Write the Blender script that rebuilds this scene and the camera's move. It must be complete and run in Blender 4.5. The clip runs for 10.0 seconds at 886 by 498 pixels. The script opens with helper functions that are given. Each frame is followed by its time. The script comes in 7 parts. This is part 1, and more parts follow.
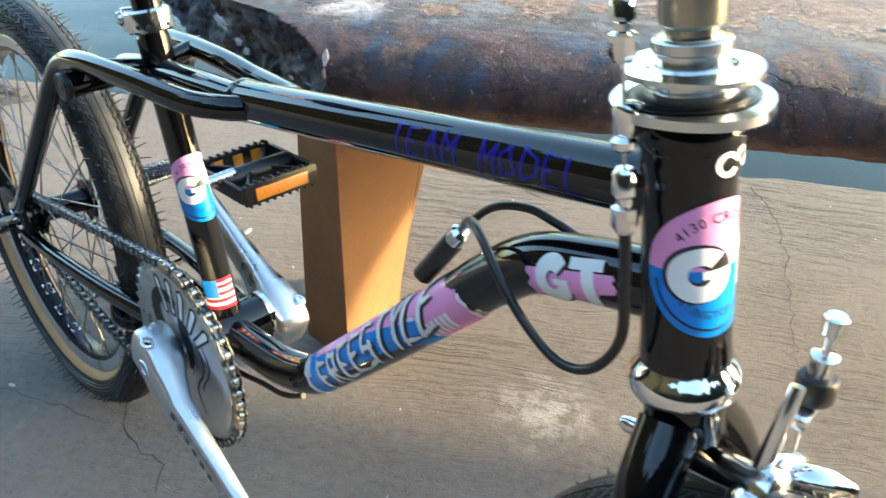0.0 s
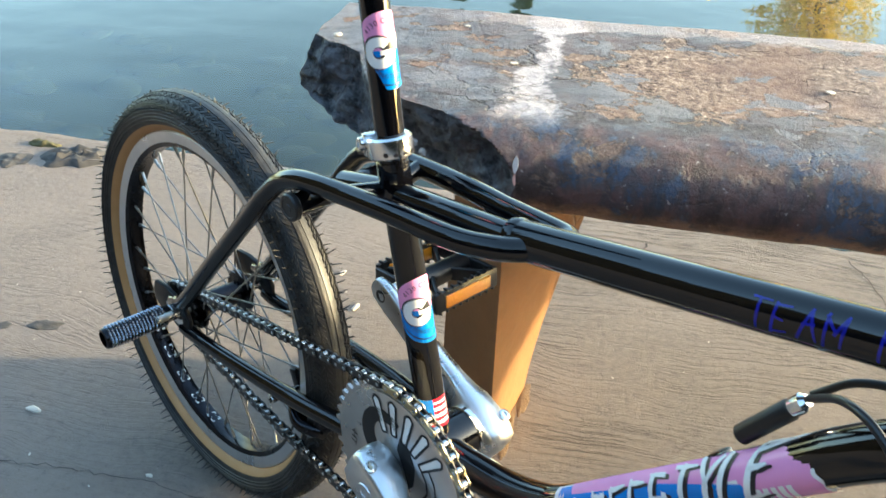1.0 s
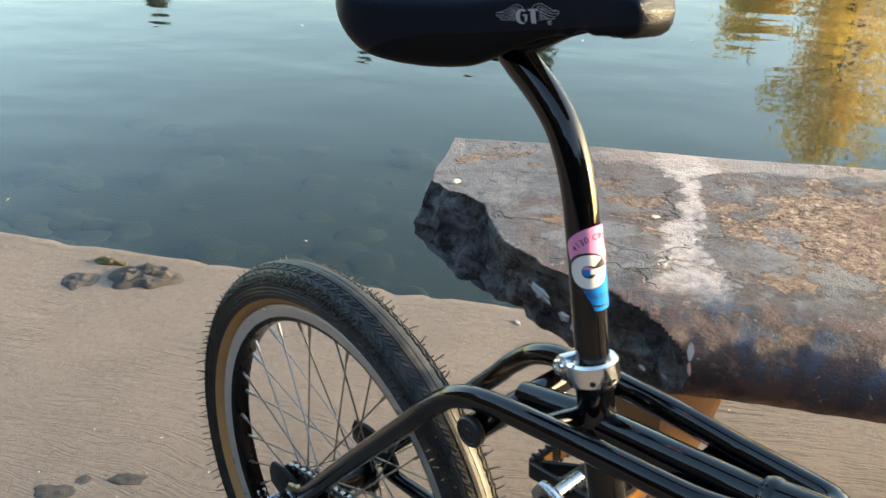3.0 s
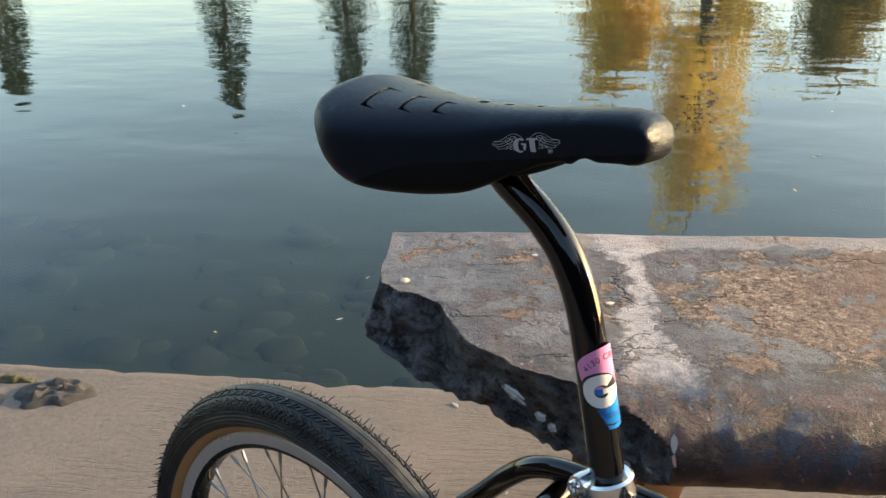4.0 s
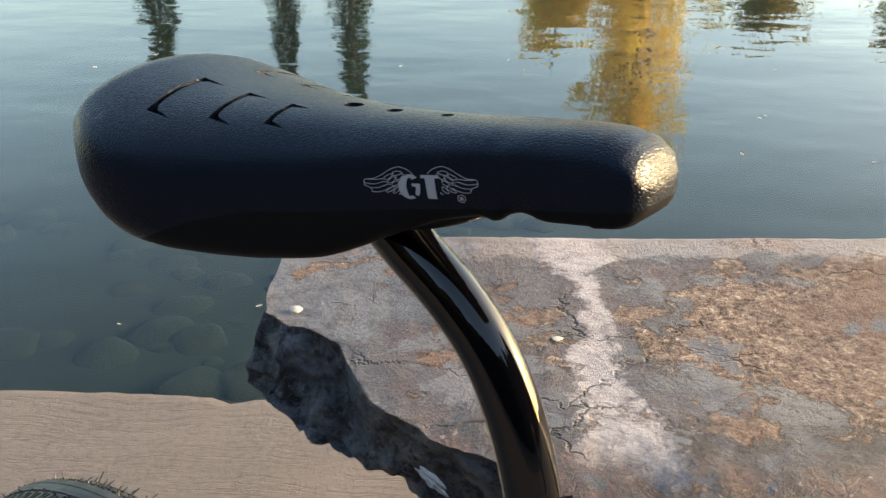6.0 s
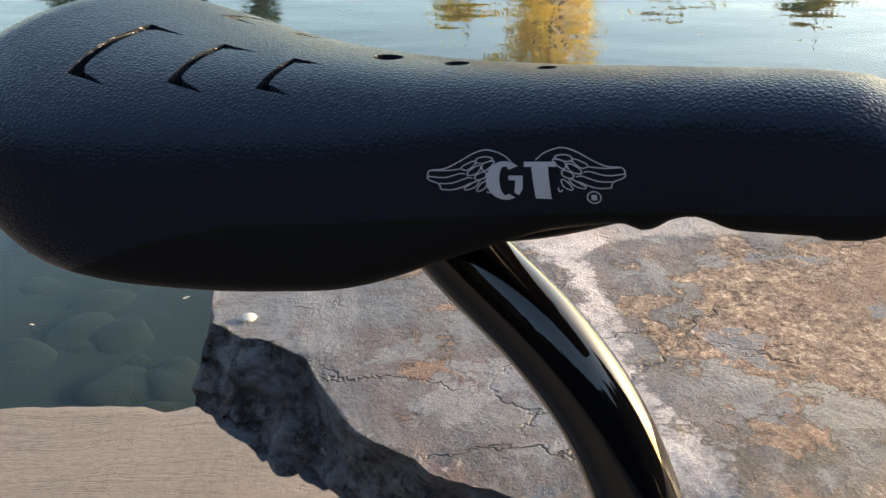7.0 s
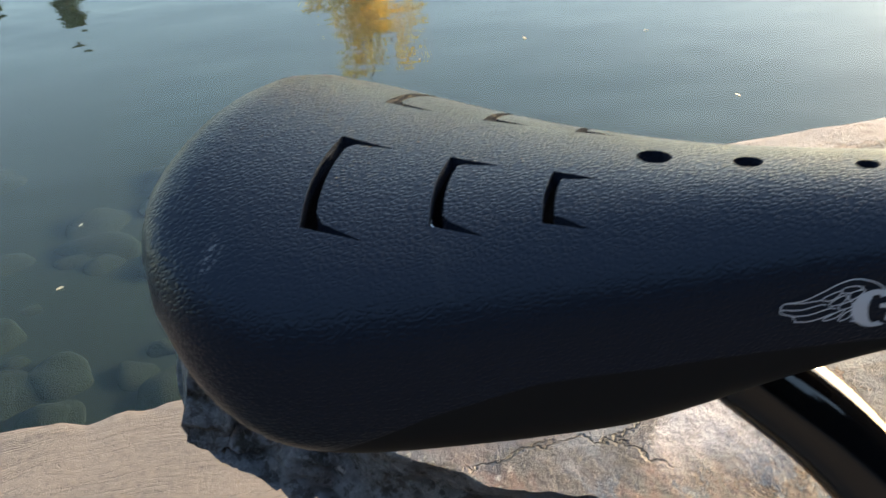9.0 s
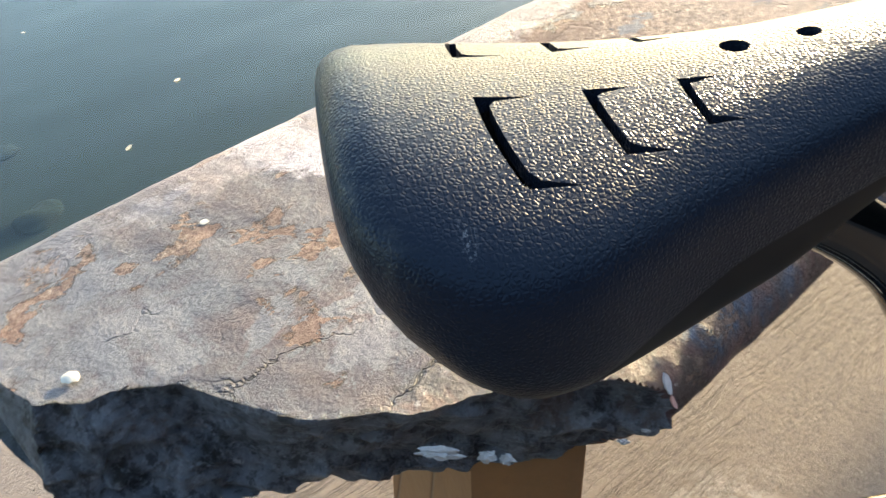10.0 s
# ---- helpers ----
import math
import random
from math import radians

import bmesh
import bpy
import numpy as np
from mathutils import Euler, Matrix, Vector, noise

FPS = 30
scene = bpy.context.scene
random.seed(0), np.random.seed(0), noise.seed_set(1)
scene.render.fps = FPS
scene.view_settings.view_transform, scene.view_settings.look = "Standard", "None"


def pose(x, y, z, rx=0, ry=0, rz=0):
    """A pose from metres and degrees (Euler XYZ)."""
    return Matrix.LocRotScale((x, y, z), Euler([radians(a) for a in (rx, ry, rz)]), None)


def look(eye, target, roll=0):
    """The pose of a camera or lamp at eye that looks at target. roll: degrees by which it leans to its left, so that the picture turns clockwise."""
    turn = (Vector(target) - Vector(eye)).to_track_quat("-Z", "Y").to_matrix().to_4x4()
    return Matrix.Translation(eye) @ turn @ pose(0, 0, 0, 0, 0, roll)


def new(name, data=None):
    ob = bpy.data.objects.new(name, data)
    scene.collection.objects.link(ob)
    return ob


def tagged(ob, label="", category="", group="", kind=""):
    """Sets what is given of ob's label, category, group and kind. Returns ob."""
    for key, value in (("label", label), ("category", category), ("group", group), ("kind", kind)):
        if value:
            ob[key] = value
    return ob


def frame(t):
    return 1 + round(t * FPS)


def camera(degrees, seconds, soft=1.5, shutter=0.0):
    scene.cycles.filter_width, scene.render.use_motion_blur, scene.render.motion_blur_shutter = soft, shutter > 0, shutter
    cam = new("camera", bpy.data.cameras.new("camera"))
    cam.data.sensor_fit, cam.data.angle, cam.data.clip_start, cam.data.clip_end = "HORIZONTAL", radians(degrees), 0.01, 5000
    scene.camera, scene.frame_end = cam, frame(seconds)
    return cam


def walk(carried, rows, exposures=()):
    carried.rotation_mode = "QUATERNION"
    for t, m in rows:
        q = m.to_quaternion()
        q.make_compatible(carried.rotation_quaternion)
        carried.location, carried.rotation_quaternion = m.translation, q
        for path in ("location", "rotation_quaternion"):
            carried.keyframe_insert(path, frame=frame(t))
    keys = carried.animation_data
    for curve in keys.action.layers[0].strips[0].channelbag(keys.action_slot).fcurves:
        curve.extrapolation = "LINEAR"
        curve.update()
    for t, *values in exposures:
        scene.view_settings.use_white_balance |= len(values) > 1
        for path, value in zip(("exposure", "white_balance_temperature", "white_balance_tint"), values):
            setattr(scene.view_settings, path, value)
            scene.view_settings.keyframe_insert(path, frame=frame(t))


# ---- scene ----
cam = camera(53.3, 10.0, shutter=0.2)
PATH = [
    (0, (0.07, 0.068, 0.818), (0.04, 1.752, -0.261), 0.3),
    (0.5, (-0.048, 0.091, 0.85), (-0.088, 1.776, -0.226), 0.2),
    (1, (-0.147, 0.115, 0.884), (-0.15, 1.833, -0.141), 1.2),
    (1.5, (-0.187, 0.132, 0.916), (-0.183, 1.878, -0.059), 1.9),
    (2, (-0.202, 0.183, 0.92), (-0.261, 1.942, -0.03), 1.9),
    (2.5, (-0.219, 0.23, 0.936), (-0.298, 2.01, 0.027), 1.3),
    (3, (-0.29, 0.256, 0.949), (-0.339, 2.04, 0.046), -0.1),
    (3.2, (-0.322, 0.268, 0.972), (-0.347, 2.076, 0.116), -0.9),
    (4.3, (-0.371, 0.3, 0.989), (-0.121, 2.125, 0.21), -1.0),
    (4.5, (-0.366, 0.309, 0.969), (-0.118, 2.127, 0.174), -1.0),
    (5, (-0.298, 0.371, 0.956), (-0.037, 2.176, 0.137), -1.1),
    (5.5, (-0.269, 0.455, 0.963), (0.009, 2.246, 0.118), -0.0),
    (5.7, (-0.279, 0.487, 0.959), (0.012, 2.272, 0.104), -0.2),
    (6.8, (-0.325, 0.654, 0.91), (0.147, 2.37, -0.002), -0.3),
    (7, (-0.323, 0.664, 0.906), (0.173, 2.368, -0.017), -0.3),
    (7.5, (-0.304, 0.674, 0.908), (0.216, 2.357, -0.039), -0.3),
    (8, (-0.327, 0.69, 0.937), (0.205, 2.376, 0.002), -0.2),
    (8.5, (-0.377, 0.722, 0.951), (0.285, 2.329, -0.038), -0.8),
    (9, (-0.407, 0.755, 0.94), (0.367, 2.253, -0.135), -2.4),
    (9.2, (-0.43, 0.776, 0.934), (0.347, 2.223, -0.208), -4.0),
    (9.5, (-0.464, 0.806, 0.932), (0.507, 2.079, -0.266), -3.4),
    (10, (-0.504, 0.841, 0.955), (0.757, 1.769, -0.289), -4.6),
]
EXPOSURES = [(0.0, 3.02, 6080, -1), (0.5, 3.07, 6080, -1), (1.0, 2.97, 6250, -1), (2.0, 2.58, 6600, 3), (3.2, 2.53, 6900, 5), (4.4, 2.03, 6950, 9), (5.6, 2.2, 6950, 9), (7.2, 2.45, 6800, 9), (8.1, 2.5, 6850, 10), (8.8, 2.52, 6850, 8), (9.5, 2.93, 6430, 4), (10.0, 2.88, 6450, 5)]
walk(cam, [(t, look(eye, target, roll)) for t, eye, target, roll in PATH], EXPOSURES)
# ---------------------------------------------------------------- world and light
SUN_YAW, SUN_UP = 88.0, 11.0
world = bpy.data.worlds.new("sky")
scene.world = world
world.use_nodes = True
wn = world.node_tree.nodes
sky = wn.new("ShaderNodeTexSky")
sky.sky_type, sky.sun_disc = "NISHITA", False
sky.sun_elevation, sky.sun_rotation = radians(SUN_UP), radians(SUN_YAW)
sky.air_density, sky.dust_density, sky.ozone_density = 1.0, 1.6, 1.15
wn["Background"].inputs["Strength"].default_value = 0.15
world.node_tree.links.new(sky.outputs[0], wn["Background"].inputs["Color"])

sun = new("sun", bpy.data.lights.new("sun", "SUN"))
sun.data.energy, sun.data.angle, sun.data.color = 2.3, radians(2.0), (1.0, 0.76, 0.47)
SUN_DIR = Vector((math.sin(radians(SUN_YAW)) * math.cos(radians(SUN_UP)), math.cos(radians(SUN_YAW)) * math.cos(radians(SUN_UP)), math.sin(radians(SUN_UP))))
sun.matrix_world = look(SUN_DIR * 30, (0, 0, 0))


# ---------------------------------------------------------------- materials
class Mat:
    """A small builder of node materials on a Principled shader."""

    def __init__(self, name, base=(0.5, 0.5, 0.5), rough=0.5, metal=0.0, **more):
        self.m = bpy.data.materials.new(name)
        self.m.use_nodes = True
        self.n, self.l = self.m.node_tree.nodes, self.m.node_tree.links
        self.b = self.n["Principled BSDF"]
        self.set("Base Color", (*base, 1)), self.set("Roughness", rough), self.set("Metallic", metal)
        for key, value in more.items():
            self.set(key.replace("_", " "), value)
        self.co = self.n.new("ShaderNodeTexCoord").outputs["Object"]

    def set(self, key, value):
        self.b.inputs[key].default_value = value

    def link(self, out, key):
        self.l.new(out, self.b.inputs[key])

    def mapped(self, scale=(1, 1, 1), turn=0.0, move=(0, 0, 0), co=None):
        node = self.n.new("ShaderNodeMapping")
        node.inputs["Scale"].default_value, node.inputs["Rotation"].default_value = scale, (0, 0, radians(turn))
        node.inputs["Location"].default_value = move
        self.l.new(co or self.co, node.inputs["Vector"])
        return node.outputs[0]

    def noise(self, scale, detail=4, rough=0.55, co=None, warp=0.0, kind="Fac"):
        node = self.n.new("ShaderNodeTexNoise")
        node.inputs["Scale"].default_value, node.inputs["Detail"].default_value = scale, detail
        node.inputs["Roughness"].default_value, node.inputs["Distortion"].default_value = rough, warp
        self.l.new(co or self.co, node.inputs["Vector"])
        return node.outputs[kind]

    def cells(self, scale, kind="F1", out="Distance", co=None, rand=1.0):
        node = self.n.new("ShaderNodeTexVoronoi")
        node.feature = kind
        node.inputs["Scale"].default_value, node.inputs["Randomness"].default_value = scale, rand
        self.l.new(co or self.co, node.inputs["Vector"])
        return node.outputs[out]

    def ramp(self, value, stops, smooth=False):
        node = self.n.new("ShaderNodeValToRGB")
        if smooth:
            node.color_ramp.interpolation = "EASE"
        e = node.color_ramp.elements
        while len(e) < len(stops):
            e.new(0.5)
        for k, (at, colour) in enumerate(stops):
            e[k].position = at
            e[k].color = (*colour, 1) if isinstance(colour, tuple) else (colour, colour, colour, 1)
        self.l.new(value, node.inputs[0])
        return node.outputs[0]

    def mix(self, fac, a, b, mode="MIX"):
        node = self.n.new("ShaderNodeMix")
        node.data_type, node.blend_type = "RGBA", mode
        for value, socket in ((fac, node.inputs["Factor"]), (a, node.inputs["A"]), (b, node.inputs["B"])):
            for s in [s for s in node.inputs if s.name == socket.name and s.enabled]:
                if isinstance(value, (int, float)):
                    s.default_value = value if s.type == "VALUE" else (value, value, value, 1)
                elif isinstance(value, tuple):
                    s.default_value = (*value, 1)
                else:
                    self.l.new(value, s)
        return [o for o in node.outputs if o.enabled][0]

    def math(self, op, a, b=0.0):
        node = self.n.new("ShaderNodeMath")
        node.operation = op
        for k, value in enumerate((a, b)):
            if isinstance(value, (int, float)):
                node.inputs[k].default_value = value
            else:
                self.l.new(value, node.inputs[k])
        return node.outputs[0]

    def bump(self, height, distance, strength=1.0, after=None):
        node = self.n.new("ShaderNodeBump")
        node.inputs["Distance"].default_value, node.inputs["Strength"].default_value = distance, strength
        self.l.new(height, node.inputs["Height"])
        if after is not None:
            self.l.new(after, node.inputs["Normal"])
        self.link(node.outputs[0], "Normal")
        return node.outputs[0]


def paint(name, base, rough=0.12, coat=1.0):
    m = Mat(name, base, rough, Coat_Weight=coat, Coat_Roughness=0.02, Coat_IOR=1.5, Specular_IOR_Level=0.05)
    dust = m.noise(9, 6, 0.6)
    m.link(m.ramp(dust, [(0.35, rough * 0.7), (0.7, rough * 1.8)]), "Roughness")
    m.bump(m.noise(420, 2), 0.00006)
    return m.m


def metal(name, base, rough, grain=0.0):
    m = Mat(name, base, rough, 1.0)
    m.link(m.ramp(m.noise(30, 5), [(0.3, rough * 0.6), (0.75, rough * 1.5)]), "Roughness")
    m.link(m.mix(m.noise(55, 5), tuple(c * 0.82 for c in base), base), "Base Color")
    if grain:
        m.bump(m.noise(900, 3), grain)
    return m.m


def plain(name, base, rough=0.5, spread=0.25, scale=60, relief=0.0):
    m = Mat(name, base, rough)
    m.link(m.mix(m.noise(scale, 5), tuple(c * (1 - spread) for c in base), tuple(min(1, c * (1 + spread)) for c in base)), "Base Color")
    if relief:
        m.bump(m.noise(scale * 6, 4), relief)
    return m.m


BLACK = paint("black_gloss_paint", (0.002, 0.002, 0.003), 0.06, 0.9)
SATIN = paint("satin_black_paint", (0.012, 0.012, 0.013), 0.35, 0.2)
CHROME = metal("chrome", (0.86, 0.85, 0.83), 0.07)
ALLOY = metal("forged_alloy", (0.74, 0.75, 0.77), 0.36, 0.00004)
POLISHED = metal("polished_alloy", (0.83, 0.83, 0.83), 0.14)
STEEL = metal("zinc_steel", (0.6, 0.6, 0.58), 0.25)
GOLDISH = metal("gilt_chain_plate", (0.62, 0.50, 0.30), 0.28)
DARKSTEEL = metal("dark_chain_steel", (0.085, 0.082, 0.08), 0.3)
KNURLED = metal("knurled_dark_steel", (0.55, 0.57, 0.62), 0.13)
ANODISED = metal("black_anodised_alloy", (0.03, 0.03, 0.035), 0.22)
PLASTIC = plain("black_plastic", (0.007, 0.007, 0.008), 0.38, 0.3, 200, 0.0001)
CABLE = plain("black_cable_housing", (0.01, 0.01, 0.011), 0.3, 0.2)
AMBER = Mat("amber_reflector", (0.75, 0.26, 0.02), 0.15, Coat_Weight=1.0)
AMBER.bump(AMBER.cells(420), 0.0006)
AMBER = AMBER.m
PINK = plain("pink_vinyl", (0.78, 0.30, 0.55), 0.22, 0.06)
BLUE = plain("blue_vinyl", (0.008, 0.20, 0.62), 0.22, 0.08)
WHITE = plain("white_vinyl", (0.80, 0.80, 0.78), 0.25, 0.04)
RED = plain("red_vinyl", (0.62, 0.02, 0.04), 0.22, 0.06)
INK = plain("black_vinyl", (0.008, 0.008, 0.012), 0.3, 0.2)
MARKER = plain("blue_marker_ink", (0.006, 0.008, 0.24), 0.2, 0.5, 90)
RING_INK = plain("dark_print", (0.008, 0.008, 0.009), 0.6, 0.2)
LOGO_GREY = plain("pale_grey_print", (0.42, 0.43, 0.47), 0.5, 0.08, 300)


def rubber_material():
    m = Mat("black_tyre_rubber", (0.02, 0.02, 0.02), 0.47)
    dust = m.ramp(m.noise(45, 6, 0.65), [(0.42, 0.0), (0.72, 1.0)])
    m.link(m.mix(dust, (0.008, 0.008, 0.009), (0.045, 0.041, 0.034)), "Base Color")
    m.bump(m.noise(700, 3), 0.0003)
    return m.m


def gum_material():
    m = Mat("tan_gum_sidewall", (0.46, 0.235, 0.085), 0.55)
    m.link(m.mix(m.noise(38, 6), (0.40, 0.195, 0.065), (0.52, 0.285, 0.115)), "Base Color")
    m.bump(m.noise(800, 2), 0.0002)
    return m.m


RUBBER, GUM = rubber_material(), gum_material()


def saddle_material():
    m = Mat("grained_black_saddle_shell", (0.005, 0.0068, 0.0115), 0.42, Specular_IOR_Level=0.15, Specular_Tint=(0.72, 0.85, 1.0, 1))
    here = m.n.new("ShaderNodeSeparateXYZ")
    m.l.new(m.co, here.inputs[0])
    # below the moulded seam the skirt is smooth
    seam = m.ramp(m.math("MULTIPLY", m.math("ADD", here.outputs["X"], 0.34), 3.0), [(0.0, 0.50), (0.15, 0.72), (0.255, 0.894), (0.326, 0.97), (0.40, 1.0)])
    seam = m.math("ADD", m.math("MULTIPLY", seam, 0.1), m.math("MULTIPLY", m.math("MAXIMUM", m.math("ADD", here.outputs["X"], 0.2065), 0.0), 0.19))
    over = m.math("SUBTRACT", here.outputs["Z"], m.math("ADD", seam, 0.702))
    skin = m.ramp(m.math("ADD", m.math("MULTIPLY", over, 100.0), 0.5), [(0.49, 0.0), (0.55, 1.0)])
    cell = m.cells(700, "DISTANCE_TO_EDGE", rand=0.9, co=m.mapped((1.0, 1.0, 1.0), co=m.co))
    grain = m.math("ADD", m.ramp(cell, [(0.0, 0.0), (0.34, 1.0)], True), m.math("MULTIPLY", m.noise(1500, 2), 0.2))
    scuff = m.ramp(m.noise(22, 7, 0.7), [(0.62, 0.0), (0.8, 1.0)])
    base = m.mix(scuff, (0.0085, 0.0112, 0.0190), (0.019, 0.021, 0.026))
    # a pale scratch and a rubbed edge at the back
    span = m.n.new("ShaderNodeVectorMath")
    span.operation = "LENGTH"
    m.l.new(m.mapped((1.0, 0.35, 0.35), move=(0.3040, 0.0215, -0.289)), span.inputs[0])
    scratch = m.math("MULTIPLY", m.ramp(m.math("MULTIPLY", span.outputs["Value"], 100.0), [(0.10, 1.0), (0.30, 0.0)]), m.ramp(m.noise(900, 4, 0.7), [(0.54, 0.0), (0.60, 1.0)]))
    base = m.mix(m.math("MULTIPLY", scratch, 0.7), base, (0.22, 0.22, 0.23))
    rubbed = m.math("MULTIPLY", m.ramp(m.math("ADD", here.outputs["X"], 0.34), [(0.010, 1.0), (0.026, 0.0)]), m.ramp(m.noise(160, 6, 0.75), [(0.48, 0.0), (0.62, 0.8)]))
    base = m.mix(rubbed, base, (0.045, 0.044, 0.042))
    m.link(m.mix(skin, (0.006, 0.006, 0.0065), base), "Base Color")
    m.link(m.mix(skin, 0.55, m.ramp(m.noise(14, 4), [(0.3, 0.28), (0.7, 0.33)])), "Roughness")
    m.bump(m.math("MULTIPLY", grain, skin), 0.00013, 0.9)
    return m.m


SADDLE = saddle_material()


# ---------------------------------------------------------------- mesh helpers
def thing(name, label, category, matrix=None, group="", kind=""):
    ob = new(name)
    ob.empty_display_size = 0.05
    if matrix is not None:
        ob.matrix_basis = matrix
    return tagged(ob, label, category, group, kind)


def part(name, bm, material, parent, label="", sharp=38):
    """Links a bmesh as one mesh object under a thing or a part."""
    mesh = bpy.data.meshes.new(name)
    bmesh.ops.recalc_face_normals(bm, faces=bm.faces)
    bm.to_mesh(mesh)
    bm.free()
    return mesh_part(name, mesh, material, parent, label, sharp)


def mesh_part(name, mesh, material, parent, label="", sharp=38):
    if not mesh.materials:
        for m in material if isinstance(material, (list, tuple)) else [material]:
            mesh.materials.append(m)
    if sharp:
        mesh.polygons.foreach_set("use_smooth", [True] * len(mesh.polygons))
        mesh.set_sharp_from_angle(angle=radians(sharp))
    ob = new(name, mesh)
    ob.parent = parent
    return tagged(ob, label)


def glide(pts, steps=8):
    """A smooth line through the points."""
    p = [Vector(q) for q in pts]
    p = [2 * p[0] - p[1], *p, 2 * p[-1] - p[-2]]
    out = []
    for k in range(1, len(p) - 2):
        a, b, c, d = p[k - 1 : k + 3]
        for s in range(steps):
            t = s / steps
            out.append(0.5 * (2 * b + (c - a) * t + (2 * a - 5 * b + 4 * c - d) * t * t + (3 * b - a - 3 * c + d) * t**3))
    return [*out, p[-2]]


def sweep(bm, line, radius, sides=18, caps=True, flat=1.0):
    """A round tube along a line; radius may be a number or a list along it."""
    line = [Vector(q) for q in line]
    radii = [radius] * len(line) if isinstance(radius, (int, float)) else radius
    ahead = (line[1] - line[0]).normalized()
    side = ahead.orthogonal().normalized()
    rings = []
    for k, q in enumerate(line):
        way = (line[min(k + 1, len(line) - 1)] - line[max(k - 1, 0)]).normalized()
        side = (side - way * side.dot(way)).normalized()
        over = way.cross(side)
        rings.append([bm.verts.new(q + radii[k] * (math.cos(a) * side + flat * math.sin(a) * over)) for a in (2 * math.pi * s / sides for s in range(sides))])
    for r0, r1 in zip(rings, rings[1:]):
        for s in range(sides):
            bm.faces.new((r0[s], r0[(s + 1) % sides], r1[(s + 1) % sides], r1[s]))
    if caps:
        bm.faces.new(rings[0][::-1])
        bm.faces.new(rings[-1])
    return rings


def tube(line, radius, sides=18, caps=True):
    bm = bmesh.new()
    sweep(bm, line, radius, sides, caps)
    return bm


def lathe(profile, start, end, sides=32, closed=False, bm=None):
    """Turns (along, radius) pairs about the axis from start towards end (along in metres)."""
    bm = bm or bmesh.new()
    start, way = Vector(start), (Vector(end) - Vector(start)).normalized()
    side = way.orthogonal().normalized()
    over = way.cross(side)
    rings = []
    for along, r in profile:
        c = start + way * along
        rings.append([bm.verts.new(c + max(r, 1e-5) * (math.cos(a) * side + math.sin(a) * over)) for a in (2 * math.pi * s / sides for s in range(sides))])
    pairs = list(zip(rings, rings[1:])) + ([(rings[-1], rings[0])] if closed else [])
    for r0, r1 in pairs:
        for s in range(sides):
            bm.faces.new((r0[s], r0[(s + 1) % sides], r1[(s + 1) % sides], r1[s]))
    if not closed:
        bm.faces.new(rings[0][::-1])
        bm.faces.new(rings[-1])
    return bm


def box(size, matrix=None, bevel=0.0, bm=None, segments=2):
    bm = bm or bmesh.new()
    made = bmesh.ops.create_cube(bm, size=1.0, matrix=(matrix or Matrix()) @ Matrix.Diagonal((*size, 1)))
    if bevel:
        edges = list({e for v in made["verts"] for e in v.link_edges})
        bmesh.ops.bevel(bm, geom=edges, offset=bevel, segments=segments, affect="EDGES", profile=0.5)
    return bm


def slab(outline, thick, matrix=None, bevel=0.0, bm=None):
    """An outline in x and y, given thickness along z (from -thick/2 to thick/2), placed by matrix."""
    bm = bm or bmesh.new()
    low = [bm.verts.new((x, y, -thick / 2)) for x, y in outline]
    top = [bm.verts.new((x, y, thick / 2)) for x, y in outline]
    n = len(outline)
    faces = [bm.faces.new(low[::-1]), bm.faces.new(top)]
    faces += [bm.faces.new((low[k], low[(k + 1) % n], top[(k + 1) % n], top[k])) for k in range(n)]
    if bevel:
        rim = [e for e in faces[1].edges] + [e for e in faces[0].edges]
        made = bmesh.ops.bevel(bm, geom=rim, offset=bevel, segments=2, affect="EDGES", profile=0.5)
    if matrix is not None:
        bmesh.ops.transform(bm, matrix=matrix, verts=bm.verts)
    return bm


def flat_shapes(outlines):
    """Flat polygons in x and y."""
    bm = bmesh.new()
    for outline in outlines:
        bm.faces.new([bm.verts.new((x, y, 0)) for x, y in outline])
    bmesh.ops.remove_doubles(bm, verts=bm.verts, dist=0.00002)
    bmesh.ops.triangulate(bm, faces=[f for f in bm.faces if len(f.verts) > 4])
    return bm


def lettering(text, size, spacing=1.0, shear=0.0):
    """Letters in Blender's own font as a flat mesh in x and y, centred."""
    curve = bpy.data.curves.new("lettering", "FONT")
    curve.body, curve.size, curve.space_character, curve.shear = text, size, spacing, shear
    curve.align_x, curve.align_y, curve.resolution_u = "CENTER", "CENTER", 3
    ob = bpy.data.objects.new("lettering", curve)
    mesh = bpy.data.meshes.new_from_object(ob)
    bm = bmesh.new()
    bm.from_mesh(mesh)
    bpy.data.objects.remove(ob)
    bpy.data.curves.remove(curve)
    bpy.data.meshes.remove(mesh)
    return bm


def cut_in_strips(bm, step, axis=0):
    xs = [v.co[axis] for v in bm.verts]
    normal = Vector((1, 0, 0)) if axis == 0 else Vector((0, 1, 0))
    k = math.ceil(min(xs) / step)
    while k * step < max(xs):
        bmesh.ops.bisect_plane(bm, geom=[*bm.verts, *bm.edges, *bm.faces], plane_co=normal * k * step, plane_no=normal, dist=1e-6)
        k += 1


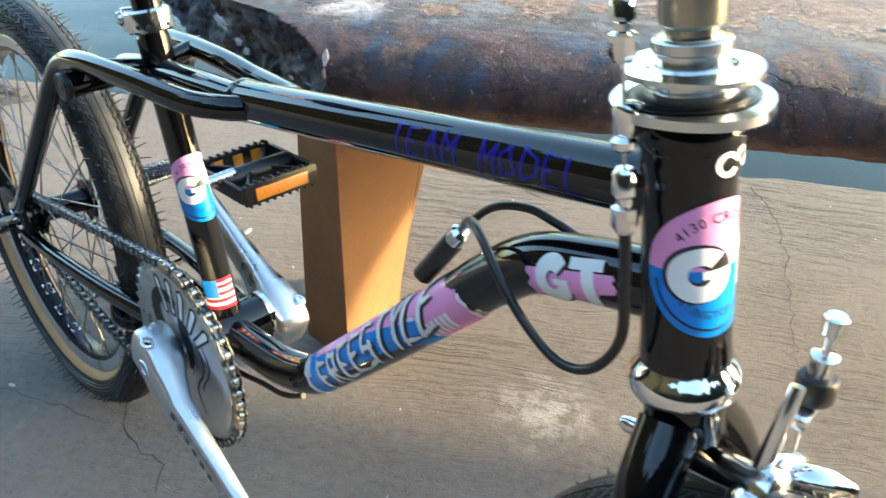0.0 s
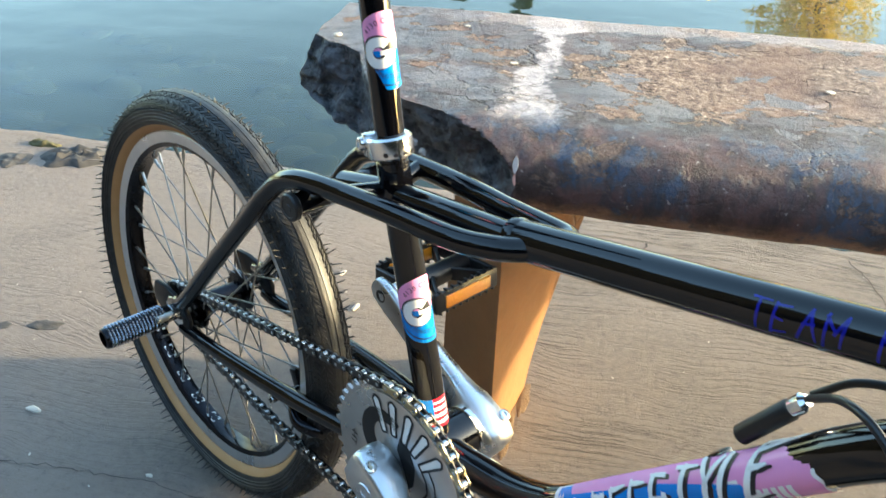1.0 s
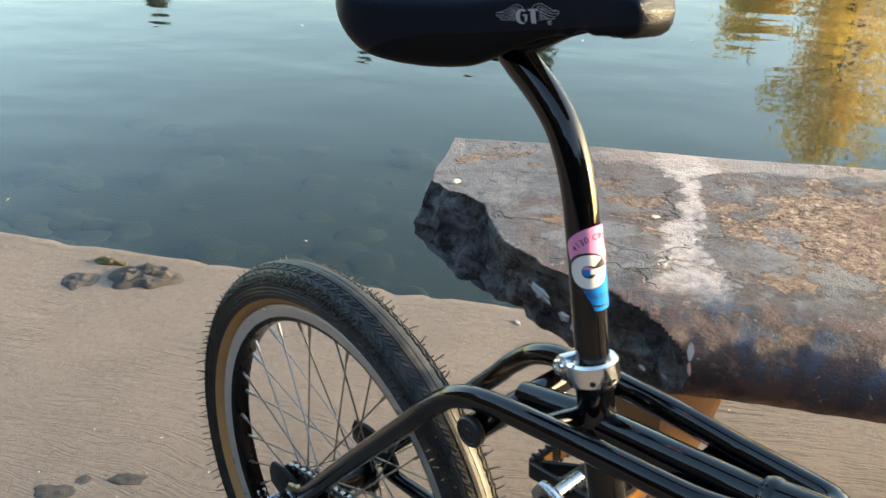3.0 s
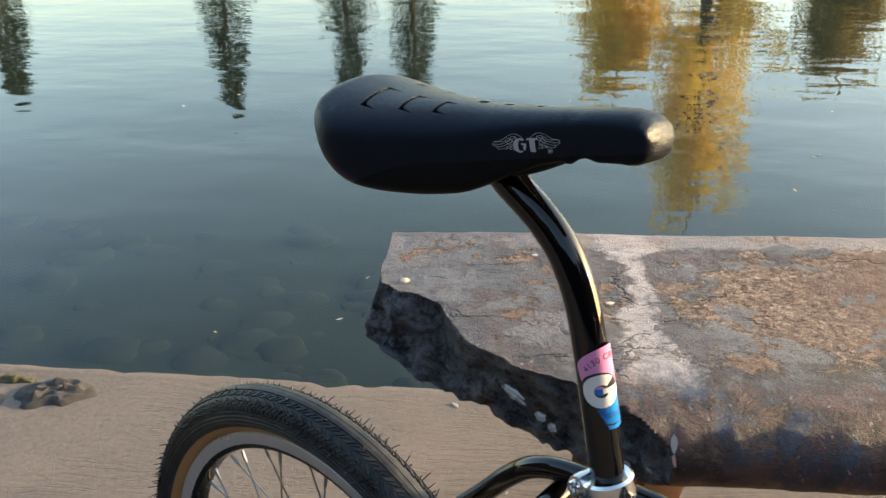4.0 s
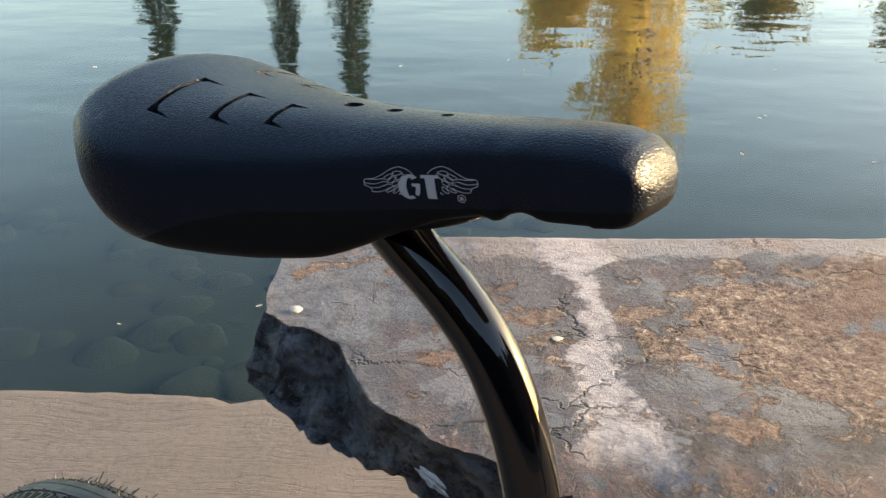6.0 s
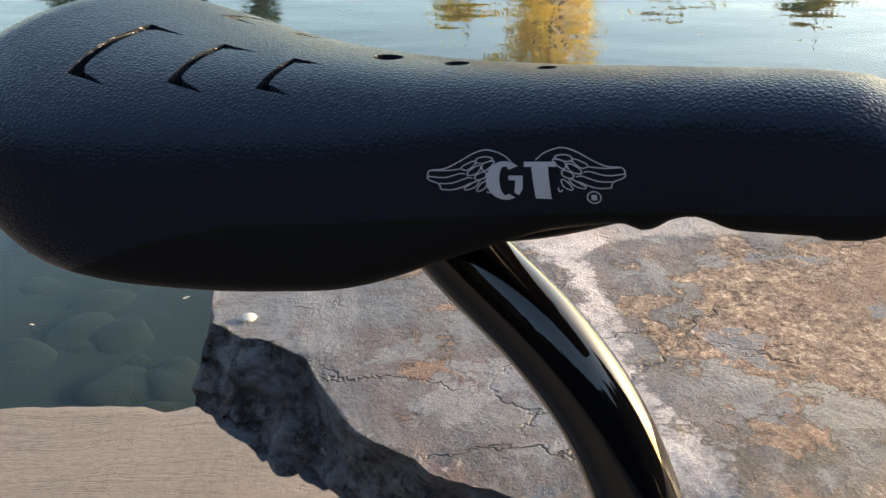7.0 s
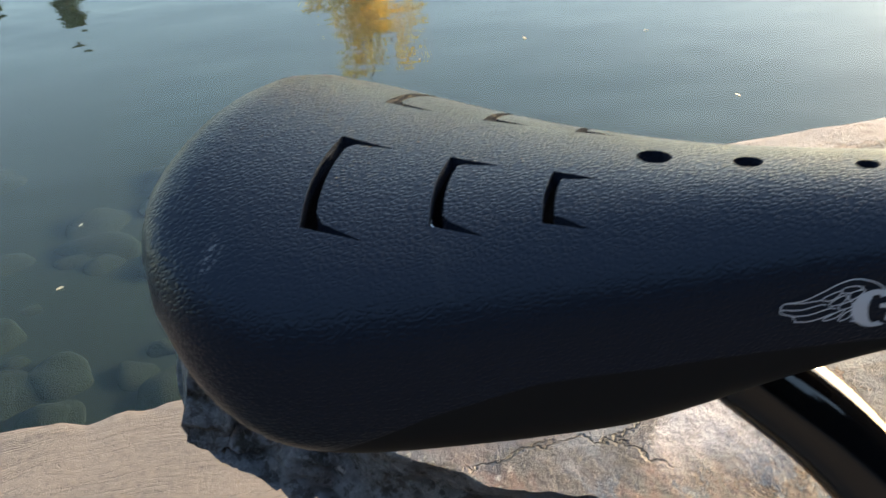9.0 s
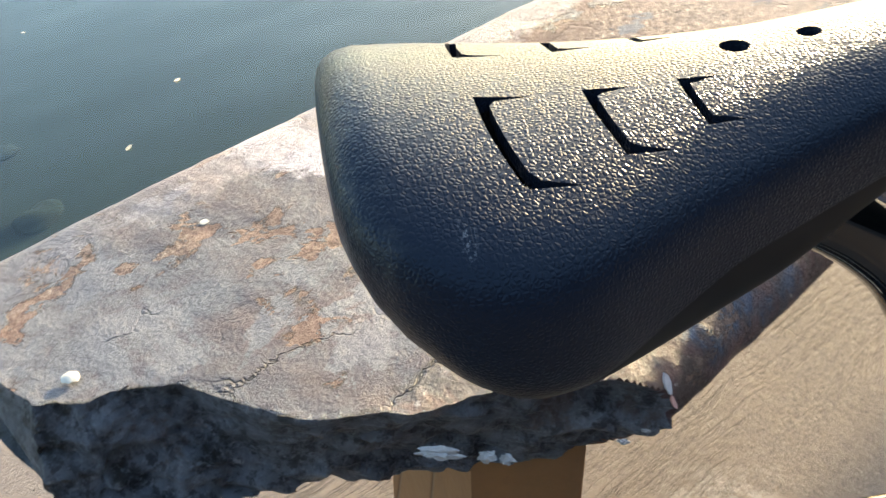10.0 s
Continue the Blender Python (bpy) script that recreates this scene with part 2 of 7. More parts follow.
def wrapped(bm, base, along, radius, facing, lift=0.0004, step=0.002):
    """Lays a flat mesh (x round the tube, y along it, from base) on a tube; facing is the outward way of x = 0."""
    cut_in_strips(bm, step)
    base, along = Vector(base), Vector(along).normalized()
    facing = Vector(facing)
    facing = (facing - along * facing.dot(along)).normalized()
    round_way = along.cross(facing)
    r = radius + lift
    for v in bm.verts:
        a = v.co.x / radius
        v.co = base + along * v.co.y + r * (math.cos(a) * facing + math.sin(a) * round_way)
    return bm


def arc(cx, cy, r, a0, a1, n=24):
    return [(cx + r * math.cos(radians(a0 + (a1 - a0) * k / n)), cy + r * math.sin(radians(a0 + (a1 - a0) * k / n))) for k in range(n + 1)]


def band(cx, cy, outer, inner, a0, a1, tall=1.0, n=22):
    """A ring segment as a row of quads."""
    o, i = arc(0, 0, outer, a0, a1, n), arc(0, 0, inner, a0, a1, n)
    return [[(cx + x, cy + y * tall) for x, y in (o[k], o[k + 1], i[k + 1], i[k])] for k in range(n)]


def clip_disc(r, y0, y1, half=0.03, n=40):
    """The part of a disc of radius r that lies between two heights."""
    pts = [(x, y) for x, y in arc(0, 0, r, -90, 270, n) if y0 - 1e-9 <= y <= y1 + 1e-9]
    cuts = [(s * math.sqrt(max(r * r - y * y, 0)), y) for y in (y0, y1) if abs(y) < r for s in (1, -1)]
    pts += cuts
    c = (0, (y0 + y1) / 2)
    return sorted(set(pts), key=lambda p: math.atan2(p[1] - c[1], p[0] - c[0]))
# ---------------------------------------------------------------- the setting: dock, water, lake bed, far shore
EDGE_TURN, EDGE_F = -15.0, 1.758
EDGE = pose(0, 0, 0, 0, 0, EDGE_TURN)  # local x along the dock's edge, local y out over the water
WATER_Z = -0.40


def concrete_material():
    m = Mat("wood_stamped_concrete", (0.24, 0.21, 0.18), 0.88)
    stain = m.noise(2.4, 7, 0.62)
    fine = m.noise(75, 7, 0.72)
    speck = m.noise(520, 3, 0.65)
    base = m.ramp(stain, [(0.32, (0.122, 0.101, 0.088)), (0.5, (0.156, 0.128, 0.110)), (0.68, (0.198, 0.160, 0.134))])
    base = m.mix(m.ramp(fine, [(0.40, 0.0), (0.70, 0.8)]), base, (0.202, 0.168, 0.143))
    base = m.mix(m.ramp(fine, [(0.30, 0.6), (0.44, 0.0)]), base, (0.095, 0.082, 0.072))
    base = m.mix(m.ramp(speck, [(0.60, 0.0), (0.70, 0.6)]), base, (0.085, 0.073, 0.063))
    base = m.mix(m.ramp(speck, [(0.30, 0.5), (0.38, 0.0)]), base, (0.36, 0.32, 0.28))
    pale = m.ramp(m.noise(9, 8, 0.75, warp=0.6), [(0.64, 0.0), (0.73, 0.55)])
    base = m.mix(pale, base, (0.33, 0.295, 0.265))
    dark = m.ramp(m.noise(3.3, 7, 0.68, co=m.mapped(move=(5, 2, 0))), [(0.62, 0.0), (0.72, 0.4)])
    base = m.mix(dark, base, (0.13, 0.112, 0.098))
    # the pale scuff beside the post
    sep = m.n.new("ShaderNodeSeparateXYZ")
    m.l.new(m.mapped(move=(0.06, -0.97, 0)), sep.inputs[0])
    away = m.math("ADD", m.math("POWER", m.math("ABSOLUTE", sep.outputs["X"]), 1.0), m.math("ABSOLUTE", sep.outputs["Y"]))
    scuff = m.math("MULTIPLY", m.ramp(away, [(0.02, 1.0), (0.12, 0.0)]), m.ramp(m.noise(28, 7, 0.75), [(0.45, 0.0), (0.56, 0.7)]))
    base = m.mix(scuff, base, (0.42, 0.40, 0.37))
    # stamped wood grain: thin, long, gently bowed grooves
    warp = m.n.new("ShaderNodeVectorMath")
    warp.operation = "MULTIPLY_ADD"
    m.l.new(m.noise(2.6, 4, 0.5, kind="Color"), warp.inputs[0])
    warp.inputs[1].default_value = (0.05, 0.13, 0)
    m.l.new(m.co, warp.inputs[2])
    grain = m.noise(46, 3.0, 0.55, co=m.mapped((0.034, 1.0, 1), co=warp.outputs[0]))
    hair = m.noise(150, 3, 0.6, co=m.mapped((0.055, 1.0, 1), co=warp.outputs[0]))
    worn = m.math("MULTIPLY", m.ramp(m.noise(1.7, 6, 0.62, co=m.mapped(move=(3, 9, 0))), [(0.40, 0.08), (0.56, 1.0)]), m.ramp(m.noise(24, 6, 0.7), [(0.34, 0.15), (0.52, 1.0)]))
    slot = m.math("MAXIMUM", m.ramp(grain, [(0.445, 0.0), (0.472, 1.0), (0.499, 0.0)]), m.ramp(grain, [(0.545, 0.0), (0.568, 1.0), (0.591, 0.0)]))
    slot = m.math("MAXIMUM", slot, m.ramp(hair, [(0.36, 0.4), (0.42, 0.0)]))
    here = m.n.new("ShaderNodeSeparateXYZ")
    m.l.new(m.co, here.inputs[0])
    stretch = m.noise(6, 4, 0.6)
    deep = m.math("MULTIPLY", m.ramp(m.math("ADD", m.math("ADD", here.outputs["X"], 1.0), m.math("MULTIPLY", stretch, 0.2)), [(0.55, 0.0), (0.70, 1.0)]), m.ramp(m.math("ADD", m.math("SUBTRACT", here.outputs["Y"], 0.5), m.math("MULTIPLY", stretch, 0.2)), [(0.52, 0.0), (0.62, 1.0)]))
    # the grooves fade towards the land side
    inland = m.math("SUBTRACT", m.math("MULTIPLY", here.outputs["Y"], 0.966), m.math("MULTIPLY", here.outputs["X"], 0.2588))
    landward = m.ramp(m.math("ADD", m.math("SUBTRACT", inland, 0.5), m.math("MULTIPLY", stretch, 0.10)), [(0.48, 1.0), (0.60, 0.0)])
    groove = m.math("MULTIPLY", m.math("MULTIPLY", slot, worn), m.ramp(deep, [(0.0, 0.30), (1.0, 1.0)]))
    groove = m.math("MULTIPLY", groove, m.ramp(landward, [(0.0, 1.0), (1.0, 0.35)]))
    base = m.mix(m.math("MULTIPLY", groove, 0.7), base, (0.058, 0.047, 0.039))
    pits = m.math("MULTIPLY", m.ramp(m.cells(95, "F1"), [(0.06, 1.0), (0.17, 0.0)]), m.ramp(m.noise(14, 4, 0.6), [(0.5, 0.0), (0.6, 1.0)]))
    base = m.mix(m.math("MULTIPLY", pits, 0.6), base, (0.07, 0.06, 0.05))
    m.link(base, "Base Color")
    first = m.bump(m.math("SUBTRACT", 1.0, groove), 0.0026, 1.0)
    m.bump(m.math("ADD", m.math("ADD", fine, m.math("MULTIPLY", speck, 0.6)), m.math("MULTIPLY", pits, -0.8)), 0.0022, 0.8, first)
    return m.m


CONCRETE = concrete_material()


def dock():
    """The concrete slab, with a worn lip and a broken notch at the water."""
    rng = random.Random(4)
    bm = bmesh.new()
    xs = [-60, -20, -8, -4] + [-3 + 0.02 * k for k in range(276)] + [3, 6, 20, 60]
    rows = []
    for x in xs:
        n = noise.noise((x * 5, 3.1, 0)) * 0.0035 + noise.noise((x * 31, 1.7, 0)) * 0.002 if abs(x) < 3 else 0
        ey = EDGE_F + n
        for cx, w, d in ((-0.915, 0.045, 0.020), (-0.83, 0.03, 0.012), (0.20, 0.05, 0.02), (-1.75, 0.06, 0.015), (-1.38, 0.03, 0.01)):
            ey -= d * max(0, 1 - abs(x - cx) / w)
        drop = 0.006 + 0.004 * noise.noise((x * 17, 8, 0))
        rows.append([bm.verts.new(p) for p in ((x, -60, 0), (x, -4, 0), (x, 0.4, 0), (x, ey - 0.03, 0), (x, ey - 0.008, -0.0015), (x, ey, -drop), (x, ey + 0.002, -0.05), (x, ey, -1.2), (x, -60, -1.2))])
    for a, b in zip(rows, rows[1:]):
        for k in range(len(a) - 1):
            bm.faces.new((a[k], b[k], b[k + 1], a[k + 1]))
    ob = part("pavement", bm, CONCRETE, None, sharp=50)
    ob.matrix_basis = EDGE
    tagged(ob, "grey-brown concrete dock stamped with wood grain", "dock", kind="structure")
    return ob


dock()
CRACK = plain("crack_shadow", (0.05, 0.042, 0.036), 0.95, 0.3)
DIRT = plain("dark_crusted_dirt", (0.055, 0.050, 0.046), 0.9, 0.5, 70, 0.001)
MOSS = plain("dry_moss", (0.085, 0.075, 0.03), 0.95, 0.5, 120, 0.002)
CHIP = plain("pale_chip", (0.52, 0.47, 0.39), 0.8, 0.2, 100)


def crack(pts, width, seed):
    """A jagged open crack in the slab."""
    rng = random.Random(seed)
    line = []
    for (x0, y0), (x1, y1) in zip(pts, pts[1:]):
        steps = max(2, int(math.hypot(x1 - x0, y1 - y0) / 0.012))
        for s in range(steps):
            t = s / steps
            line.append((x0 + (x1 - x0) * t + rng.gauss(0, 0.0028), y0 + (y1 - y0) * t + rng.gauss(0, 0.0028)))
    bm = bmesh.new()
    before = None
    for k, (x, y) in enumerate(line):
        nx, ny = line[min(k + 1, len(line) - 1)][0] - line[max(k - 1, 0)][0], line[min(k + 1, len(line) - 1)][1] - line[max(k - 1, 0)][1]
        d = math.hypot(nx, ny) or 1
        w = width * (0.35 + 0.9 * rng.random()) * (1 - 0.7 * k / len(line))
        pair = [bm.verts.new((x - ny / d * w, y + nx / d * w, 0.0008)), bm.verts.new((x + ny / d * w, y - nx / d * w, 0.0008))]
        if before:
            bm.faces.new((*before, pair[1], pair[0]))
        before = pair
    ob = part("crack", bm, CRACK, None)
    return tagged(ob, "thin dark jagged crack in the concrete dock", "crack", "cracks in the dock", "structure")


crack([(-0.99, 1.02), (-0.70, 0.998), (-0.527, 0.967), (-0.43, 0.93), (-0.367, 0.90)], 0.0015, 1)
crack([(-0.375, 0.955), (-0.362, 0.913), (-0.345, 0.885), (-0.31, 0.855), (-0.289, 0.838), (-0.28, 0.78)], 0.0015, 2)
crack([(0.638, 1.58), (0.652, 1.47), (0.632, 1.332), (0.606, 1.25), (0.564, 1.075), (0.55, 0.95)], 0.0014, 3)
crack([(0.258, 1.639), (0.20, 1.55), (0.27, 1.50)], 0.002, 5)


def lump(bm, x, y, rx, ry, high, seed, turn=0.0, rings=9, sides=30):
    """A low crusted heap on the ground."""
    centre = bm.verts.new((x, y, high * 0.8))
    before = None
    for r in range(1, rings + 1):
        t = r / rings
        ring = []
        for s in range(sides):
            a = 2 * math.pi * s / sides
            edge = 1 + 0.35 * noise.noise((math.cos(a) * 1.6 + seed, math.sin(a) * 1.6, 0.3)) + 0.15 * noise.noise((math.cos(a) * 5 + seed, math.sin(a) * 5, 1))
            px, py = rx * t * edge * math.cos(a), ry * t * edge * math.sin(a)
            q = (x + px * math.cos(turn) - py * math.sin(turn), y + px * math.sin(turn) + py * math.cos(turn))
            h = high * (1 - t**3) * (0.7 + 0.9 * noise.noise((q[0] * 60, q[1] * 60, seed))) if r < rings else -0.001
            ring.append(bm.verts.new((*q, max(h, 0.0006) if r < rings else h)))
        for s in range(sides):
            e = (s + 1) % sides
            bm.faces.new((centre, ring[s], ring[e]) if before is None else (before[s], ring[s], ring[e], before[e]))
        before = ring
    return bm


for x, y, rx, ry, high, seed in ((-1.148, 1.955, 0.045, 0.04, 0.006, 1), (-1.005, 1.975, 0.085, 0.06, 0.018, 2), (-0.92, 1.284, 0.04, 0.022, 0.002, 3), (-0.885, 1.315, 0.012, 0.012, 0.002, 4), (-0.815, 1.318, 0.032, 0.016, 0.003, 5), (-0.875, 1.10, 0.045, 0.05, 0.002, 6)):
    ob = part("dirt_patch", lump(bmesh.new(), x, y, rx, ry, high, seed), DIRT, None)
    tagged(ob, "dark crusted patch of dirt on the concrete dock", "dirt patch", "dirt patches on the dock", "structure")
SAND = plain("brown_sand", (0.19, 0.125, 0.07), 0.95, 0.5, 260, 0.002)
for a, v, rx, ry, seed in ((-0.288, 1.05, 0.010, 0.07, 14), (-0.276, 1.12, 0.010, 0.04, 15), (-0.345, 0.998, 0.045, 0.008, 16)):
    t = radians(-12.7)
    ob = part("sand_heap", lump(bmesh.new(), a * math.cos(t) - v * math.sin(t), a * math.sin(t) + v * math.cos(t), rx, ry, 0.0022, seed, t), SAND, None)
    tagged(ob, "thin drift of brown sand against the post's foot", "sand", "sand at the post", "structure")
ob = part("moss_tuft", lump(bmesh.new(), -1.11, 2.045, 0.05, 0.016, 0.012, 9, -0.3), MOSS, None)
tagged(ob, "tuft of dry brown moss on the dock's edge", "moss", kind="structure")


def chips():
    rng = random.Random(12)
    spots = [(-0.749, 1.107, 0.008), (-0.30, 1.39, 0.007), (-0.335, 1.50, 0.006), (-0.62, 1.31, 0.005), (-0.25, 1.13, 0.005), (-0.18, 1.80, 0.006), (-0.54, 0.98, 0.004)]
    spots += [(rng.uniform(-1.6, 0.9), rng.uniform(0.75, 1.6), rng.uniform(0.0010, 0.0022)) for _ in range(60)]
    for x, y, r in spots:
        bm = bmesh.new()
        bmesh.ops.create_icosphere(bm, subdivisions=2 if r > 0.005 else 1, radius=r)
        for v in bm.verts:
            v.co *= 1 + 0.4 * noise.noise(v.co / r * 1.3 + Vector((x * 90, y * 90, 0)))
            v.co.z *= 0.28
            v.co.x *= 1.7
            v.co.y *= 0.75
        ob = part("pale_chip", bm, CHIP, None, sharp=0)
        ob.matrix_basis = pose(x, y, r * 0.2, 0, 0, rng.uniform(0, 360))
        tagged(ob, "small pale chip lying on the concrete dock", "chip", "chips on the dock")


chips()


# ---- water and lake bed
def water_material():
    m = Mat("lake_water", (0.22, 0.42, 0.48), 0.0, Transmission_Weight=1.0, IOR=1.26)
    swell = m.noise(1.3, 2, 0.5, co=m.mapped((0.55, 1.0, 1), turn=18))
    chop = m.noise(7.5, 1, 0.4, co=m.mapped((0.6, 1.0, 1), turn=14))
    first = m.bump(swell, 0.022, 0.5)
    m.bump(chop, 0.0027, 0.55, first)
    return m.m


bm = bmesh.new()
bm.faces.new([bm.verts.new(p) for p in ((-400, EDGE_F - 1, 0), (400, EDGE_F - 1, 0), (400, 500, 0), (-400, 500, 0))])
water = part("water", bm, water_material(), None, sharp=0)
water.matrix_basis = EDGE @ pose(0, 0, WATER_Z)
water.visible_shadow = False
tagged(water, "calm blue-green lake water with small ripples", "water", kind="structure")

BED = plain("silty_lake_bed", (0.0042, 0.0082, 0.0056), 0.95, 0.45, 3)
bm = bmesh.new()
rows = []
for y, z in ((EDGE_F - 0.5, -0.78), (EDGE_F + 0.6, -0.82), (EDGE_F + 1.4, -0.92), (EDGE_F + 2.6, -1.15), (EDGE_F + 4, -1.7), (EDGE_F + 7, -3.2), (EDGE_F + 20, -5), (60, -5)):
    rows.append([bm.verts.new((x, y, z + 0.06 * noise.noise((x * 0.8, y, 0)))) for x in [-300, -60, -20] + [-10 + 0.5 * k for k in range(41)] + [20, 60, 300]])
for a, b in zip(rows, rows[1:]):
    for k in range(len(a) - 1):
        bm.faces.new((a[k], a[k + 1], b[k + 1], b[k]))
bed = part("lake_bed", bm, BED, None)
bed.matrix_basis = EDGE
tagged(bed, "dark silty bed of the lake sloping away", "lake bed", kind="structure")

STONE = Mat("algae_stone", (0.2, 0.2, 0.12), 0.9)
STONE.link(STONE.mix(STONE.noise(6, 5), (0.0028, 0.0058, 0.0028), (0.0080, 0.0115, 0.0040)), "Base Color")
STONE.bump(STONE.noise(25, 5), 0.01)
STONE = STONE.m


def stones():
    rng = random.Random(21)
    shapes = []
    for s in range(5):
        bm = bmesh.new()
        bmesh.ops.create_icosphere(bm, subdivisions=3, radius=1.0)
        for v in bm.verts:
            v.co *= 1 + 0.32 * noise.noise(v.co * 1.1 + Vector((7.3 * s, 0, 0)))
            v.co.z *= 0.34
        mesh = bpy.data.meshes.new("lake_stone")
        bm.to_mesh(mesh)
        bm.free()
        mesh.materials.append(STONE)
        mesh.polygons.foreach_set("use_smooth", [True] * len(mesh.polygons))
        shapes.append(mesh)
    for k in range(130):
        y = EDGE_F + 0.10 + 2.5 * rng.random() ** 1.15
        x = rng.uniform(-3.4, -0.15)
        depth = np.interp(y - EDGE_F, [-0.5, 0.6, 1.4, 2.6, 4], [-0.78, -0.82, -0.92, -1.15, -1.7])
        r = rng.uniform(0.05, 0.13)
        ob = new("lake_stone", shapes[k % 5])
        ob.matrix_basis = EDGE @ pose(x, y, depth - 0.02 * r, rng.uniform(-12, 12), rng.uniform(-12, 12), rng.uniform(0, 360)) @ Matrix.Diagonal((r * rng.uniform(0.8, 1.4), r, r, 1))
        tagged(ob, "algae-covered rounded stone under the lake water", "stone", "stones under the water")


stones()

def floating_leaf(x, y, long, turn, seed):
    """A small curled leaf afloat on the lake."""
    rng = random.Random(seed)
    bm = bmesh.new()
    rows = []
    for k in range(7):
        t = k / 6
        w = long * 0.22 * math.sin(math.pi * min(0.96, 0.06 + t * 0.92))
        rows.append([bm.verts.new((long * (t - 0.5), s * w, 0.002 + 0.16 * w * abs(s) + 0.003 * t * t)) for s in (-1, 0, 1)])
    for a, b in zip(rows, rows[1:]):
        for k in range(2):
            bm.faces.new((a[k], b[k], b[k + 1], a[k + 1]))
    ob = part("floating_leaf", bm, LEAF, None)
    ob.matrix_basis = EDGE @ pose(x, y, WATER_Z, 0, 0, turn)
    tagged(ob, "small pale dry leaf afloat on the lake", "leaf", "leaves on the water")


LEAF = plain("pale_dry_leaf", (0.55, 0.45, 0.27), 0.7, 0.3, 40)
leaf_rng = random.Random(33)
for k in range(34):
    floating_leaf(leaf_rng.uniform(-3.2, 3.5), EDGE_F + 0.25 + 4.5 * leaf_rng.random() ** 1.5, leaf_rng.uniform(0.012, 0.034), leaf_rng.uniform(0, 360), k)

GRASS = plain("dry_bank_grass", (0.13, 0.11, 0.045), 0.95, 0.4, 0.5)
bm = bmesh.new()
rows = [[bm.verts.new((x, y + 4 * noise.noise((x * 0.02, 0, 0)), z + 0.8 * noise.noise((x * 0.03, y * 0.1, 0)) * (z > 0))) for x in range(-600, 601, 20)] for y, z in ((54, -5.2), (57, -0.2), (62, 0.5), (90, 1.5), (200, 3), (2500, 5))]
for a, b in zip(rows, rows[1:]):
    for k in range(len(a) - 1):
        bm.faces.new((a[k], a[k + 1], b[k + 1], b[k]))
shore = part("ground", bm, GRASS, None)
shore.matrix_basis = EDGE
tagged(shore, "low grassy far bank of the lake", "ground", kind="structure")


# ---- trees on the far bank
BARK = plain("grey_brown_bark", (0.11, 0.085, 0.06), 0.95, 0.4, 3, 0.01)


def leaf_material(name, a, b):
    m = Mat(name, a, 0.7)
    info = m.n.new("ShaderNodeNewGeometry")
    colour = m.mix(info.outputs["Random Per Island"], a, b)
    m.link(colour, "Base Color")
    through_leaf, both = m.n.new("ShaderNodeBsdfTranslucent"), m.n.new("ShaderNodeMixShader")
    m.l.new(colour, through_leaf.inputs["Color"])
    both.inputs[0].default_value = 0.55
    m.l.new(m.b.outputs[0], both.inputs[1]), m.l.new(through_leaf.outputs[0], both.inputs[2])
    m.l.new(both.outputs[0], m.n["Material Output"].inputs["Surface"])
    return m.m


NEEDLES = leaf_material("dark_conifer_needles", (0.018, 0.034, 0.018), (0.05, 0.075, 0.03))
GOLD = leaf_material("golden_autumn_leaves", (0.80, 0.54, 0.06), (0.95, 0.77, 0.20))
OLIVE = leaf_material("olive_leaves", (0.15, 0.12, 0.03), (0.32, 0.24, 0.06))


def leaf(bm, at, way, length, width, rng):
    side = way.orthogonal().normalized()
    side.rotate(Matrix.Rotation(rng.uniform(0, 6.28), 3, way))
    tip, mid = at + way * length, at + way * length * 0.5
    a, b, c, d = at, mid + side * width, tip, mid - side * width
    bm.faces.new([bm.verts.new(p) for p in (a, b, c, d)])


